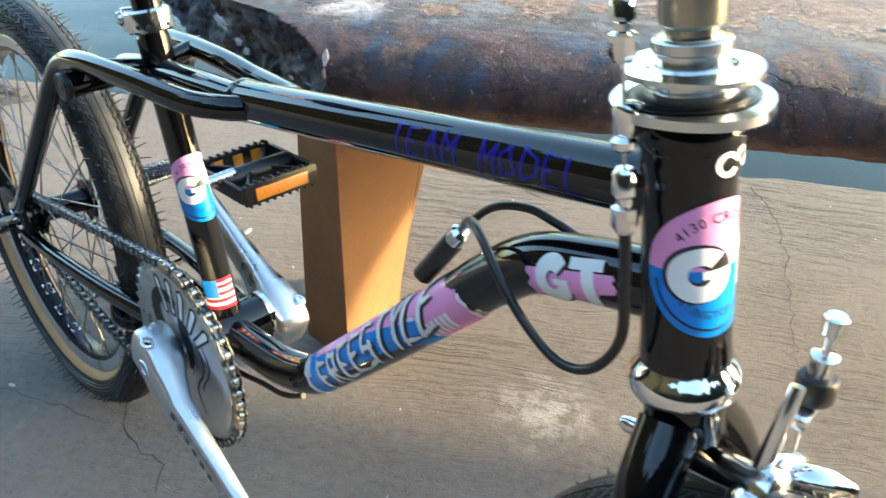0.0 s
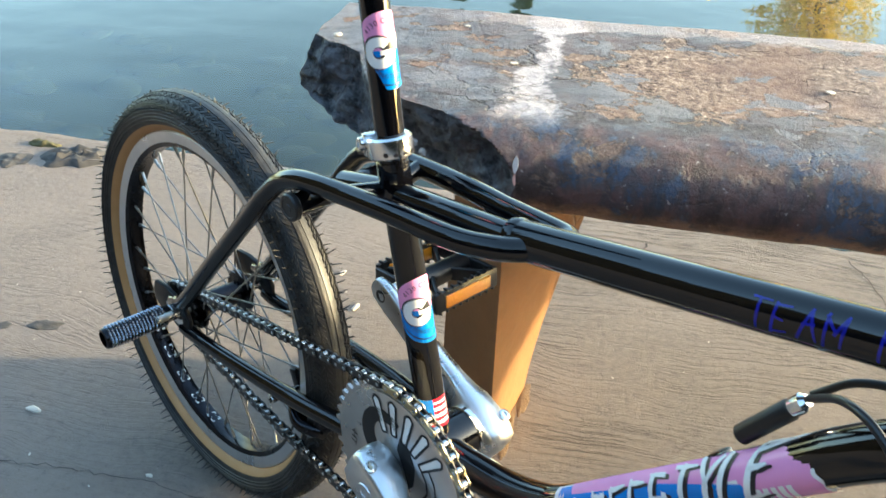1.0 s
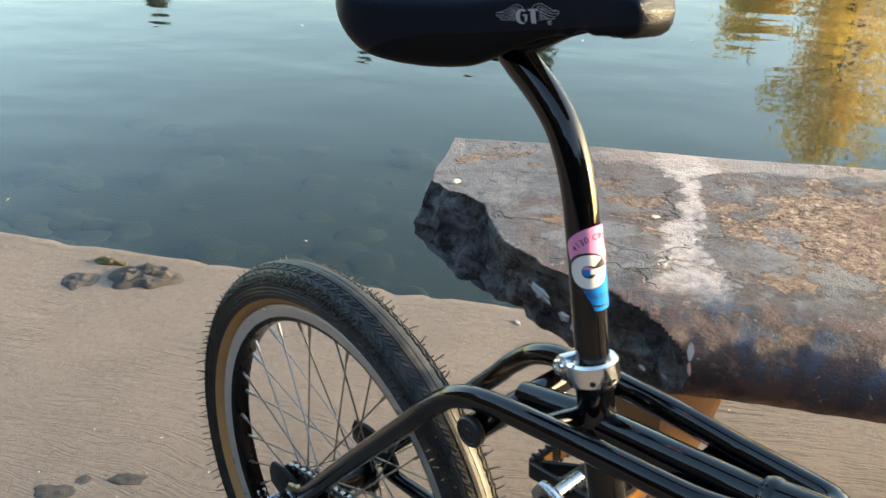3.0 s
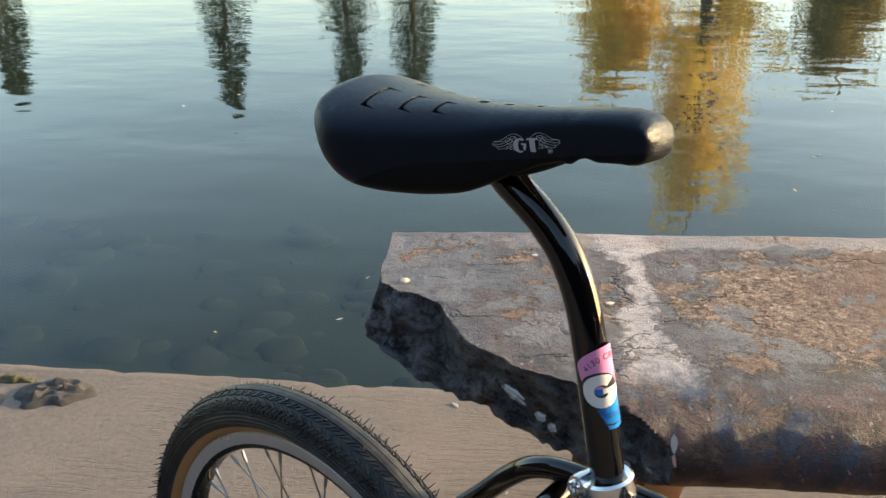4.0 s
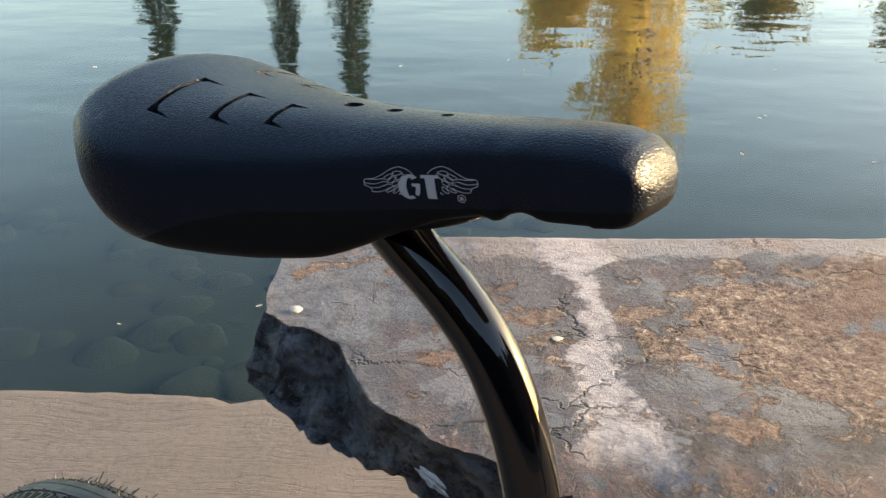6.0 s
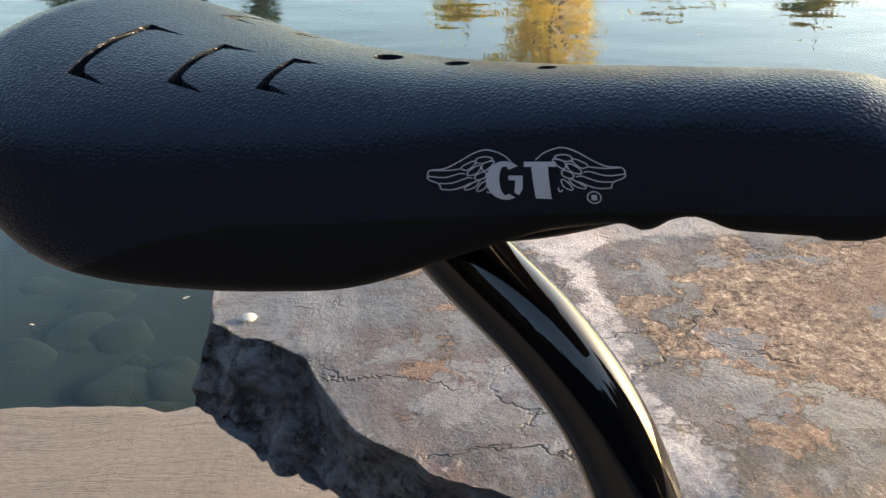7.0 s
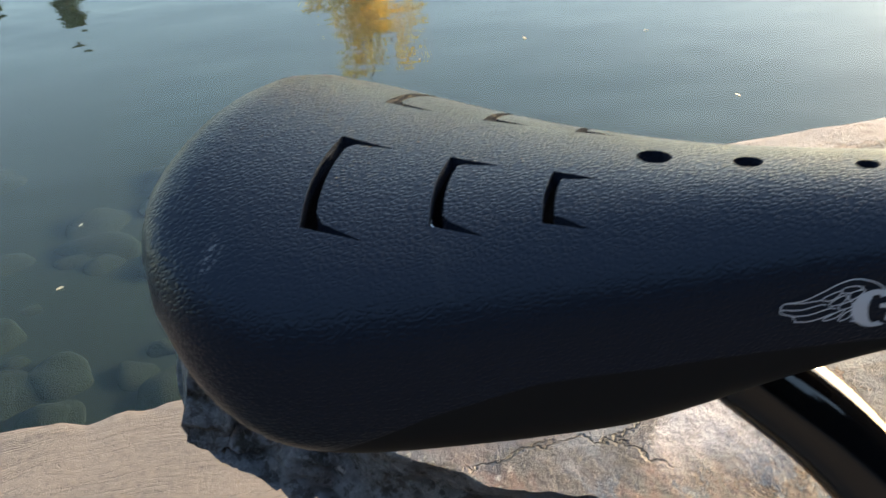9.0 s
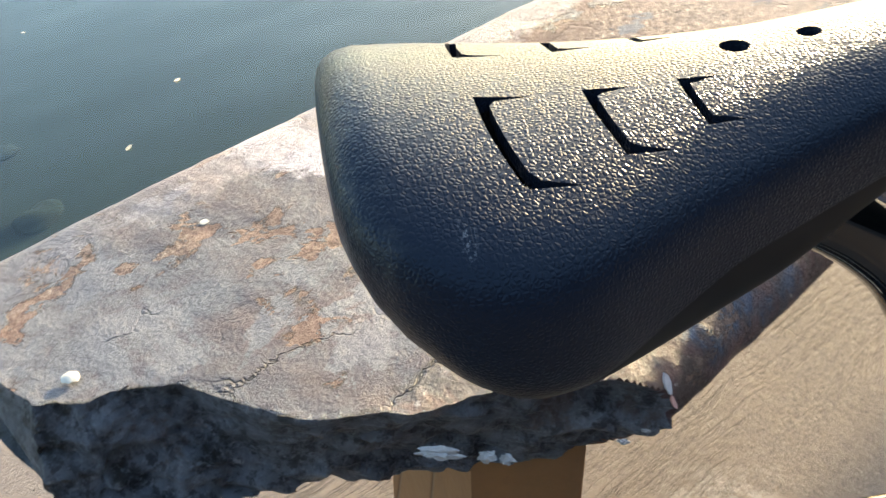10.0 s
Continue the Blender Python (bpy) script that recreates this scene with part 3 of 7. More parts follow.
def far_tree(yaw, far, high, wide, kind, seed):
    """A tree at a bearing and distance from the dock, with limbs and a crown of single sprays."""
    rng = random.Random(seed)
    base = Vector((-math.sin(radians(yaw)) * far, math.cos(radians(yaw)) * far, 0.3))
    word = {"conifer": "dark green conifer", "gold": "tall golden autumn tree", "olive": "brown-olive leafy tree"}[kind]
    tree = thing("tree", word + " on the far bank", "tree", Matrix.Translation(base), "trees on the far bank")
    trunk, crown = bmesh.new(), bmesh.new()
    line = [Vector((0.25 * noise.noise((k * 0.5, seed, 0)), 0.25 * noise.noise((k * 0.5, seed, 5)), high * k / 10 * 0.97)) for k in range(11)]
    sweep(trunk, line, [high * 0.022 * (1.05 - k / 10) for k in range(11)], 8)
    if kind == "conifer":
        whorls = int(high * 3.2)
        for w in range(whorls):
            t = 0.10 + 0.90 * w / whorls
            reach = wide * (1.02 - t) ** 0.8 * rng.uniform(0.75, 1.2)
            for k in range(9):
                a = rng.uniform(0, 6.28)
                out = Vector((math.cos(a), math.sin(a), -0.25))
                at = Vector((0, 0, high * t))
                r = reach * rng.uniform(0.6, 1.1)
                if k < 3:
                    sweep(trunk, [at, at + out * r * 0.8], [0.03, 0.008], 4)
                for s in range(7):
                    f = (s + 1) / 7
                    leaf(crown, at + out * r * f * 0.9 + Vector((rng.gauss(0, 0.08), rng.gauss(0, 0.08), rng.gauss(0, 0.08))), Vector((out.x + rng.gauss(0, 0.4), out.y + rng.gauss(0, 0.4), rng.uniform(-0.7, 0.1))).normalized(), rng.uniform(0.35, 0.7), rng.uniform(0.07, 0.13), rng)
        material = NEEDLES
    else:
        for limb in range(40):
            t = rng.uniform(0.22, 0.9)
            a = rng.uniform(0, 6.28)
            reach = wide * (1 - 0.55 * t) * rng.uniform(0.55, 1.1)
            start = Vector((0, 0, high * t * 0.8))
            end = start + Vector((math.cos(a) * reach, math.sin(a) * reach, high * rng.uniform(0.05, 0.22)))
            bow = (start + end) / 2 + Vector((0, 0, 0.4))
            sweep(trunk, glide([start, bow, end], 4), [0.12 - 0.012 * k for k in range(9)], 5)
            for tuft in range(11):
                f = rng.uniform(0.25, 1.08)
                c = start.lerp(end, f) + Vector((rng.gauss(0, 0.5), rng.gauss(0, 0.5), rng.gauss(0, 0.35)))
                for s in range(26):
                    drop = rng.uniform(0, 1.6) if kind == "gold" else rng.uniform(-0.5, 0.5)
                    at = c + Vector((rng.gauss(0, 0.34), rng.gauss(0, 0.34), rng.gauss(0, 0.3) - drop))
                    leaf(crown, at, Vector((rng.gauss(0, 0.5), rng.gauss(0, 0.5), -0.8)).normalized(), rng.uniform(0.22, 0.42), rng.uniform(0.08, 0.13), rng)
        material = GOLD if kind == "gold" else OLIVE
    part("trunk", trunk, BARK, tree)
    part("crown", crown, material, tree, sharp=0)
    return tree


far_tree(19.3, 66, 11.8, 2.6, "conifer", 1)
far_tree(7.0, 66, 14.3, 3.0, "conifer", 2)
far_tree(-0.4, 66, 15.3, 2.9, "conifer", 3)
far_tree(-4.6, 66, 17.6, 3.0, "conifer", 4)
far_tree(-17.4, 64, 14.5, 3.6, "gold", 5)
far_tree(-22.6, 62, 23.5, 5.8, "gold", 6)
far_tree(-30.5, 66, 13.0, 3.6, "olive", 7)
far_tree(-38.5, 66, 14.0, 3.4, "olive", 8)


# ---- unseen tree belt, added on the land side to dim reflections and skylight
def tree_belt():
    bm = bmesh.new()
    before = None
    for k in range(181):
        a = radians(100 + 200 * k / 180)
        r = 22 + 3 * noise.noise((k * 0.13, 4, 0))
        high = 14.0 + 3.4 * noise.noise((k * 0.11, 0, 0)) + 1.2 * noise.noise((k * 0.5, 7, 0))
        ring = []
        for j in range(15):
            t = j / 14
            rr = r + 1.6 * noise.noise((k * 0.4, j * 0.8, 2)) - 1.0 * math.sin(math.pi * t)
            ring.append(bm.verts.new((math.sin(a) * rr, math.cos(a) * rr, high * t)))
        if before:
            for j in range(14):
                bm.faces.new((before[j], ring[j], ring[j + 1], before[j + 1]))
        before = ring
    m = Mat("unseen_belt_foliage", (0.05, 0.06, 0.03), 0.9)
    m.link(m.ramp(m.noise(0.9, 8, 0.7), [(0.35, (0.006, 0.009, 0.005)), (0.58, (0.022, 0.026, 0.011)), (0.75, (0.06, 0.045, 0.018))]), "Base Color")
    m.bump(m.noise(2.5, 8, 0.75), 0.6)
    tagged(part("backdrop", bm, m.m, None), "dark belt of park trees behind the dock", "trees", kind="structure")


tree_belt()


# ---------------------------------------------------------------- the painted timber-like rail and its post
RAIL_TURN = -12.7
RAIL = pose(0, 0, 0, 0, 0, RAIL_TURN)  # local x along the rail, local y towards the water


def rail_material():
    m = Mat("peeling_painted_rail", (0.2, 0.17, 0.165), 0.6, Specular_IOR_Level=0.4)
    sep = m.n.new("ShaderNodeSeparateXYZ")
    m.l.new(m.co, sep.inputs[0])
    big = m.noise(5.0, 7, 0.65, warp=0.5)
    mid = m.noise(23, 9, 0.72, warp=0.5)
    fine = m.noise(210, 5, 0.75)
    lumpy = m.noise(60, 7, 0.72)
    across = m.math("SUBTRACT", sep.outputs["Y"], 1.0)
    along = m.math("ADD", sep.outputs["X"], 0.9)
    wob = m.math("SUBTRACT", m.math("ADD", m.math("MULTIPLY", m.noise(6.5, 6, 0.62, co=m.mapped(move=(2.2, 0.4, 0))), 0.6), m.math("MULTIPLY", mid, 0.4)), 0.5)
    # old mauve-grey paint in two tones
    base = m.ramp(big, [(0.36, (0.104, 0.079, 0.080)), (0.46, (0.093, 0.084, 0.094)), (0.54, (0.108, 0.110, 0.124)), (0.66, (0.158, 0.153, 0.160))])
    base = m.mix(m.ramp(lumpy, [(0.36, 0.55), (0.50, 0.0)]), base, (0.078, 0.064, 0.067))
    cool = m.ramp(m.noise(9, 7, 0.64, warp=0.6, co=m.mapped(move=(9, 3, 1))), [(0.54, 0.0), (0.57, 0.9)])
    base = m.mix(cool, base, m.mix(fine, (0.101, 0.106, 0.123), (0.168, 0.168, 0.185)))
    # bare sandy brown where the paint is gone, widest along the middle of the top
    lower = m.ramp(along, [(0.50, 0.15), (0.60, 0.115), (0.75, 0.095), (0.90, 0.070)])
    upper = m.ramp(along, [(0.50, 0.15), (0.54, 0.20), (0.62, 0.235), (0.70, 0.270), (0.77, 0.345), (0.95, 0.350)])
    inside = m.math("MINIMUM", m.math("SUBTRACT", across, lower), m.math("SUBTRACT", upper, across))
    zone = m.math("ADD", inside, m.math("MULTIPLY", wob, 0.66))
    patch = m.math("MULTIPLY", m.math("SUBTRACT", m.math("ADD", m.math("MULTIPLY", m.noise(11, 6, 0.6, warp=0.3, co=m.mapped((1, 1.3, 1), move=(5, 2, 7))), 0.75), m.math("MULTIPLY", mid, 0.25)), 0.555), 1.0)
    patch = m.math("MULTIPLY", patch, m.ramp(across, [(0.05, 0.0), (0.08, 1.0)]))
    tan = m.ramp(m.math("ADD", m.math("MAXIMUM", zone, patch), 0.5), [(0.500, 0.0), (0.507, 1.0)])
    # shadow of the paint layer's broken rim, painted as a dark line
    edge = m.math("ADD", m.math("MAXIMUM", zone, patch), 0.5)
    edge = m.math("MULTIPLY", m.ramp(edge, [(0.488, 0.0), (0.498, 0.85), (0.506, 0.0)]), m.ramp(m.noise(31, 4, 0.6, co=m.mapped(move=(2, 9, 4))), [(0.42, 0.0), (0.52, 1.0)]))
    base = m.mix(edge, base, (0.030, 0.024, 0.022))
    coarse = m.noise(120, 6, 0.8)
    grit = m.ramp(m.noise(5.5, 4, 0.6, co=m.mapped(move=(1, 2, 5))), [(0.42, 0.0), (0.56, 1.0)])
    smooth_tan = m.ramp(lumpy, [(0.36, (0.128, 0.080, 0.062)), (0.60, (0.205, 0.138, 0.108))])
    gritty = m.ramp(coarse, [(0.38, (0.030, 0.022, 0.018)), (0.45, (0.125, 0.086, 0.068)), (0.55, (0.225, 0.160, 0.126)), (0.66, (0.480, 0.400, 0.320))])
    base = m.mix(tan, base, m.mix(grit, smooth_tan, gritty))
    # paler towards the far end
    base = m.mix(m.ramp(m.math("MULTIPLY", m.math("ADD", sep.outputs["X"], 0.9), 0.5), [(0.46, 0.0), (0.62, 0.5)]), base, m.mix(lumpy, (0.213, 0.185, 0.174), (0.326, 0.292, 0.281)))
    # islands of grey paint left within
    left = m.ramp(m.noise(10, 8, 0.66, warp=0.6, co=m.mapped((0.8, 1.2, 1), move=(4, 4, 6))), [(0.595, 0.0), (0.61, 1.0)])
    base = m.mix(left, base, (0.144, 0.142, 0.159))
    white = m.math("MULTIPLY", m.ramp(m.noise(13, 9, 0.74, warp=0.3, co=m.mapped((0.6, 1.3, 1), move=(1, 6, 4))), [(0.62, 0.0), (0.66, 0.85)]), m.ramp(m.math("ABSOLUTE", m.math("SUBTRACT", across, 0.05)), [(0.05, 1.0), (0.10, 0.25)]))
    base = m.mix(white, base, (0.449, 0.409, 0.404))
    # the pale run of old paint across the top
    meander = m.math("ADD", m.math("MULTIPLY", m.noise(9, 3, 0.5, co=m.mapped((0.2, 1, 1))), 0.05), m.math("MULTIPLY", m.noise(30, 7, 0.75), 0.10))
    run = m.math("ABSOLUTE", m.math("ADD", m.math("ADD", sep.outputs["X"], meander), 0.220))
    wide = m.ramp(m.math("ADD", across, 0.1), [(0.085, 0.044), (0.15, 0.028), (0.25, 0.018), (0.34, 0.012), (0.42, 0.016), (0.445, 0.038)])
    run = m.math("MULTIPLY", m.ramp(m.math("ADD", m.math("SUBTRACT", wide, run), 0.5), [(0.496, 0.0), (0.506, 1.0)]), m.ramp(m.noise(48, 7, 0.78), [(0.36, 0.35), (0.50, 0.95)]))
    run = m.math("MULTIPLY", run, m.ramp(m.math("ADD", m.math("ADD", across, 0.1), m.math("MULTIPLY", wob, 0.2)), [(0.075, 0.0), (0.09, 1.0)]))
    base = m.mix(run, base, m.mix(fine, (0.315, 0.281, 0.292), (0.494, 0.460, 0.460)))
    # pale edge along the far lip
    far = m.math("ADD", across, m.math("MULTIPLY", wob, 0.16))
    lip = m.math("MULTIPLY", m.ramp(far, [(0.352, 0.0), (0.358, 0.6)]), m.ramp(along, [(0.42, 0.15), (0.58, 1.0)]))
    base = m.mix(lip, base, m.mix(lumpy, (0.224, 0.185, 0.174), (0.471, 0.415, 0.393)))
    # worn dark red-brown and blue-black paint on the rounded front
    front = m.ramp(m.math("ADD", m.math("ADD", across, m.math("MULTIPLY", wob, 0.30)), 0.2), [(0.165, 1.0), (0.195, 0.9), (0.235, 0.0)])
    rust = m.ramp(m.noise(8, 7, 0.66, co=m.mapped((1.6, 1, 1), move=(4, 1, 2))), [(0.36, (0.034, 0.019, 0.019)), (0.45, (0.095, 0.047, 0.044)), (0.52, (0.052, 0.040, 0.048)), (0.56, (0.040, 0.062, 0.108)), (0.66, (0.108, 0.064, 0.060))])
    rust = m.mix(m.ramp(lumpy, [(0.58, 0.0), (0.70, 0.5)]), rust, (0.12, 0.09, 0.088))
    drips = m.noise(26, 6, 0.65, co=m.mapped((1.0, 0.25, 0.25), move=(6, 2, 1)))
    rust = m.mix(m.ramp(drips, [(0.38, 0.7), (0.47, 0.0)]), rust, (0.020, 0.023, 0.034))
    peel = m.ramp(m.math("ADD", m.math("MULTIPLY", mid, 0.6), m.math("MULTIPLY", m.noise(9, 5, 0.6, co=m.mapped(move=(3, 8, 5))), 0.4)), [(0.565, 0.0), (0.58, 1.0)])
    rust = m.mix(m.math("MULTIPLY", peel, 0.9), rust, m.ramp(fine, [(0.35, (0.055, 0.030, 0.024)), (0.65, (0.20, 0.125, 0.095))]))
    flecks = m.ramp(m.noise(120, 4, 0.6, co=m.mapped(move=(2, 2, 9))), [(0.66, 0.0), (0.70, 0.8)])
    rust = m.mix(flecks, rust, (0.30, 0.26, 0.25))
    under = m.math("MULTIPLY", m.ramp(m.math("ADD", sep.outputs["Z"], m.math("MULTIPLY", mid, 0.06)), [(0.462, 1.0), (0.472, 0.0)]), m.ramp(m.noise(30, 6, 0.7, co=m.mapped(move=(7, 1, 3))), [(0.40, 0.0), (0.48, 0.9)]))
    rust = m.mix(under, rust, m.mix(fine, (0.09, 0.042, 0.030), (0.34, 0.18, 0.115)))
    base = m.mix(front, base, rust)
    # hair cracks in the paint
    bent = m.n.new("ShaderNodeVectorMath")
    bent.operation = "MULTIPLY_ADD"
    m.l.new(m.noise(9, 5, 0.7, kind="Color"), bent.inputs[0])
    bent.inputs[1].default_value = (0.10, 0.10, 0.10)
    m.l.new(m.co, bent.inputs[2])
    cracks = m.math("MULTIPLY", m.ramp(m.cells(8.5, "DISTANCE_TO_EDGE", co=m.mapped((0.8, 1.7, 1), co=bent.outputs[0])), [(0.0, 1.0), (0.022, 0.0)]), m.ramp(m.noise(7, 3, 0.5, co=m.mapped(move=(8, 8, 0))), [(0.54, 0.0), (0.62, 1.0)]))
    base = m.mix(m.math("MULTIPLY", cracks, 0.6), base, (0.03, 0.024, 0.022))
    m.link(base, "Base Color")
    m.link(m.mix(front, m.mix(tan, m.ramp(mid, [(0.35, 0.58), (0.65, 0.82)]), 0.92), m.ramp(mid, [(0.35, 0.42), (0.65, 0.66)])), "Roughness")
    h = m.math("ADD", m.math("MULTIPLY", m.math("SUBTRACT", 1.0, tan), 1.4), m.math("MULTIPLY", fine, 0.55))
    h = m.math("ADD", h, m.math("MULTIPLY", lumpy, 1.3))
    h = m.math("SUBTRACT", h, m.math("MULTIPLY", cracks, 1.2))
    h = m.math("ADD", h, m.math("MULTIPLY", white, 0.4))
    h = m.math("SUBTRACT", h, m.math("MULTIPLY", m.math("MULTIPLY", peel, front), 0.7))
    m.bump(h, 0.0036, 1.0)
    return m.m


def torn_material():
    m = Mat("rough_break_painted_relief", (0.043, 0.043, 0.047), 0.48)
    n = m.noise(30, 9, 0.74)
    fine = m.noise(170, 6, 0.75)
    # black hollows and blue-grey lumps: crevice shade and sky sheen put into the colour
    base = m.ramp(n, [(0.38, (0.010, 0.010, 0.011)), (0.46, (0.100, 0.104, 0.124)), (0.62, (0.180, 0.187, 0.214))])
    # pale specks painted as highlights on the relief
    base = m.mix(m.ramp(fine, [(0.53, 0.0), (0.60, 0.6)]), base, (0.235, 0.24, 0.262))
    # more crevice shade, painted near black
    base = m.mix(m.ramp(m.noise(75, 7, 0.7, co=m.mapped(move=(5, 5, 1))), [(0.42, 0.75), (0.48, 0.0)]), base, (0.016, 0.015, 0.018))
    rusty = m.ramp(m.noise(13, 6, 0.7, co=m.mapped(move=(1, 7, 2))), [(0.60, 0.0), (0.66, 0.6)])
    base = m.mix(rusty, base, (0.086, 0.047, 0.032))
    pale = m.ramp(m.noise(24, 8, 0.72, co=m.mapped(move=(3, 3, 3))), [(0.69, 0.0), (0.715, 0.9)])
    m.link(m.mix(pale, base, (0.346, 0.324, 0.317)), "Base Color")
    chunk = m.cells(45, "F1", co=m.mapped((1, 1, 1.4)))
    m.bump(m.math("ADD", m.math("ADD", n, m.math("MULTIPLY", fine, 0.45)), m.math("MULTIPLY", chunk, -0.5)), 0.019, 1.0)
    return m.m


def cut_line(a, z):
    """How far in the broken front corner is gone, along the rail."""
    top = np.interp(a, [-0.66, -0.62, -0.534, -0.505, -0.44, -0.385, -0.316, -0.285, -0.27], [1.235, 1.225, 1.17, 1.095, 1.025, 1.00, 0.945, 0.915, 0.88])
    low = np.interp(a, [-0.66, -0.62, -0.57, -0.48, -0.40, -0.33, -0.285, -0.25], [1.185, 1.165, 1.14, 1.118, 1.06, 0.99, 0.95, 0.88])
    t = min(1, max(0, (0.505 - z) / 0.12))
    return top + (low - top) * t


def under_line(a):
    """How high the broken underside reaches near the end."""
    return float(np.interp(a, [-0.66, -0.62, -0.57, -0.48, -0.40, -0.33, -0.25], [0.445, 0.440, 0.421, 0.396, 0.390, 0.401, 0.407]))


SCRAPE = pose(-0.2848, 0.9275, 0.4735, 66, 0, 0)


def rail():
    cz, rz, top = 0.4560, 0.0490, 0.505
    v0, v1, rv = 0.923, 1.425, 0.072
    section = []
    for k in range(49):  # rounded front, from under to over
        a = radians(-90 - 180 * k / 48)
        section.append((v0 + rv + rv * math.copysign(abs(math.cos(a)), math.cos(a)), cz + rz * math.copysign(abs(math.sin(a)), math.sin(a))))
    section += [(v0 + rv + (v1 - 0.02 - v0 - rv) * k / 60, top) for k in range(1, 61)]
    section += [(v1 - 0.006, top - 0.006), (v1, top - 0.02), (v1, cz - rz - 0.030), (v1 - 0.01, cz - rz - 0.050)]
    section += [(v1 - 0.01 - (v1 - 0.01 - v0 - rv) * k / 30, cz - rz - 0.050 * (1 - k / 30)) for k in range(1, 30)]
    stations = [-0.634 + 0.0036 * k for k in range(130)] + [-0.165 + 0.012 * k for k in range(90)] + [1.0, 1.3, 1.8, 2.6]
    bm = bmesh.new()
    rings, torn = [], []
    for a in stations:
        ring, flags = [], []
        for v, z in section:
            if z < cz:
                z = cz - (cz - z) * (cz - under_line(a)) / rz
            ease = min(1.0, max(0.0, (z - cz) / 0.046)) ** 2
            lift = ease * (0.004 * noise.noise((a * 4, v * 4, 0)) + 0.0016 * noise.noise((a * 19, v * 19, 3)) + 0.0009 * noise.noise((a * 60, v * 60, 8)))
            limit = cut_line(a, z)
            if v < limit:
                rough = 0.014 * noise.fractal((a * 24, z * 28, 1.0), 0.8, 2.0, 5) + 0.016 * noise.noise((a * 11, z * 16, 6)) - 0.014 * abs(noise.noise((a * 42, z * 55, 2))) + 0.005 * noise.noise((a * 70, z * 85, 4)) + 0.0015 * noise.noise((a * 150, z * 170, 9))
                q = (a + 0.008 * noise.noise((a * 40, v * 3, z * 40)), limit + rough * min(1.0, 0.4 + max(0.0, 0.505 - z) / 0.03), max(z, under_line(a)) + (0.006 * noise.noise((a * 22, 4, z * 22)) if z < 0.5 else 0))
                flags.append(True)
            else:
                push = 0.0022 * noise.noise((a * 13, v * 13, z * 13)) + 0.0013 * noise.noise((a * 45, v * 45, z * 45 + 3)) if a < 0.9 and v < v0 + rv else 0
                nv, nz = (v - v0 - rv) / rv, (z - cz) / rz
                q = (a, v + push * nv, max(z, under_line(a)) + lift + push * nz)
                flags.append(z < under_line(a) and a < -0.40)
            ring.append(bm.verts.new(q))
        rings.append(ring)
        torn.append(flags)
    n = len(section)
    for k in range(len(rings) - 1):
        for s in range(n):
            e = (s + 1) % n
            f = bm.faces.new((rings[k][s], rings[k][e], rings[k + 1][e], rings[k + 1][s]))
            f.material_index = int(sum((torn[k][s], torn[k][e], torn[k + 1][s], torn[k + 1][e])) >= 3)
    # slanted, slightly uneven sawn end
    for k, ring in enumerate(rings[:9]):
        for v in ring:
            bite = 0.003 * noise.noise(v.co * 14) + 0.002 * noise.noise(v.co * 37) - 0.026 * math.sin(math.pi * min(1.0, max(0.0, (0.515 - v.co.z) / 0.13))) * (1 + 0.5 * noise.noise(v.co * 25)) * min(1.0, max(0.0, (1.36 - v.co.y) / 0.08))
            v.co.x += (1 - k / 9) * (bite + 0.116 * max(0.0, 1.42 - v.co.y))
    bm.faces.new(rings[0][::-1]).material_index = 1
    bm.faces.new(rings[-1])
    holder = thing("rail", "thick rounded rail with peeling brown paint and a broken end", "rail", RAIL)
    part("beam", bm, [rail_material(), torn_material()], holder, sharp=60)
    # scraped pale mark beside the break
    bare = plain("bare_pink_wood", (0.50, 0.27, 0.23), 0.8, 0.3, 120)
    worn = plain("scraped_grey_white", (0.46, 0.42, 0.42), 0.8, 0.4, 200)
    for outline, mat in (([(0.0, 0.017), (0.0028, 0.013), (0.0036, 0.007), (0.0022, 0.001), (0.0008, -0.002), (-0.0012, -0.001), (-0.0030, 0.006), (-0.0026, 0.012)], worn), ([(0.0004, -0.002), (0.0018, -0.006), (0.0026, -0.013), (0.0018, -0.0155), (-0.0006, -0.012), (-0.0014, -0.006)], bare)):
        part("bare_scrape", slab(outline, 0.0016, SCRAPE), mat, holder)
    old_paint = plain("old_white_paint", (0.33, 0.31, 0.30), 0.8, 0.3, 150, 0.001)
    for a, v, z, long, high, seed in ((-0.441, 1.002, 0.484, 0.014, 0.0040, 1), (-0.412, 0.986, 0.468, 0.006, 0.0036, 2), (-0.400, 0.979, 0.460, 0.005, 0.0035, 3), (-0.3275, 0.934, 0.452, 0.004, 0.0018, 5), (-0.306, 0.930, 0.448, 0.0035, 0.0012, 6)):
        bm = bmesh.new()
        bmesh.ops.create_icosphere(bm, subdivisions=3, radius=1.0)
        for p in bm.verts:
            p.co *= 1 + 0.85 * noise.noise(p.co * 2.3 + Vector((seed * 5.1, 0, 0)))
        bmesh.ops.transform(bm, matrix=pose(a, v, z, 0, 0, -38) @ pose(0, 0, 0, -35, 14, 0) @ Matrix.Diagonal((long, 0.0022, high, 1)), verts=bm.verts)
        part("paint_flake", bm, old_paint, holder, "remnant of old white paint")
    # droppings
    for a, v, r in ((-0.587, 1.230, 0.0065), (-0.329, 1.178, 0.005), (-0.42, 1.32, 0.004), (0.06, 1.18, 0.006), (0.3, 1.1, 0.006)):
        bm = bmesh.new()
        bmesh.ops.create_icosphere(bm, subdivisions=2, radius=r)
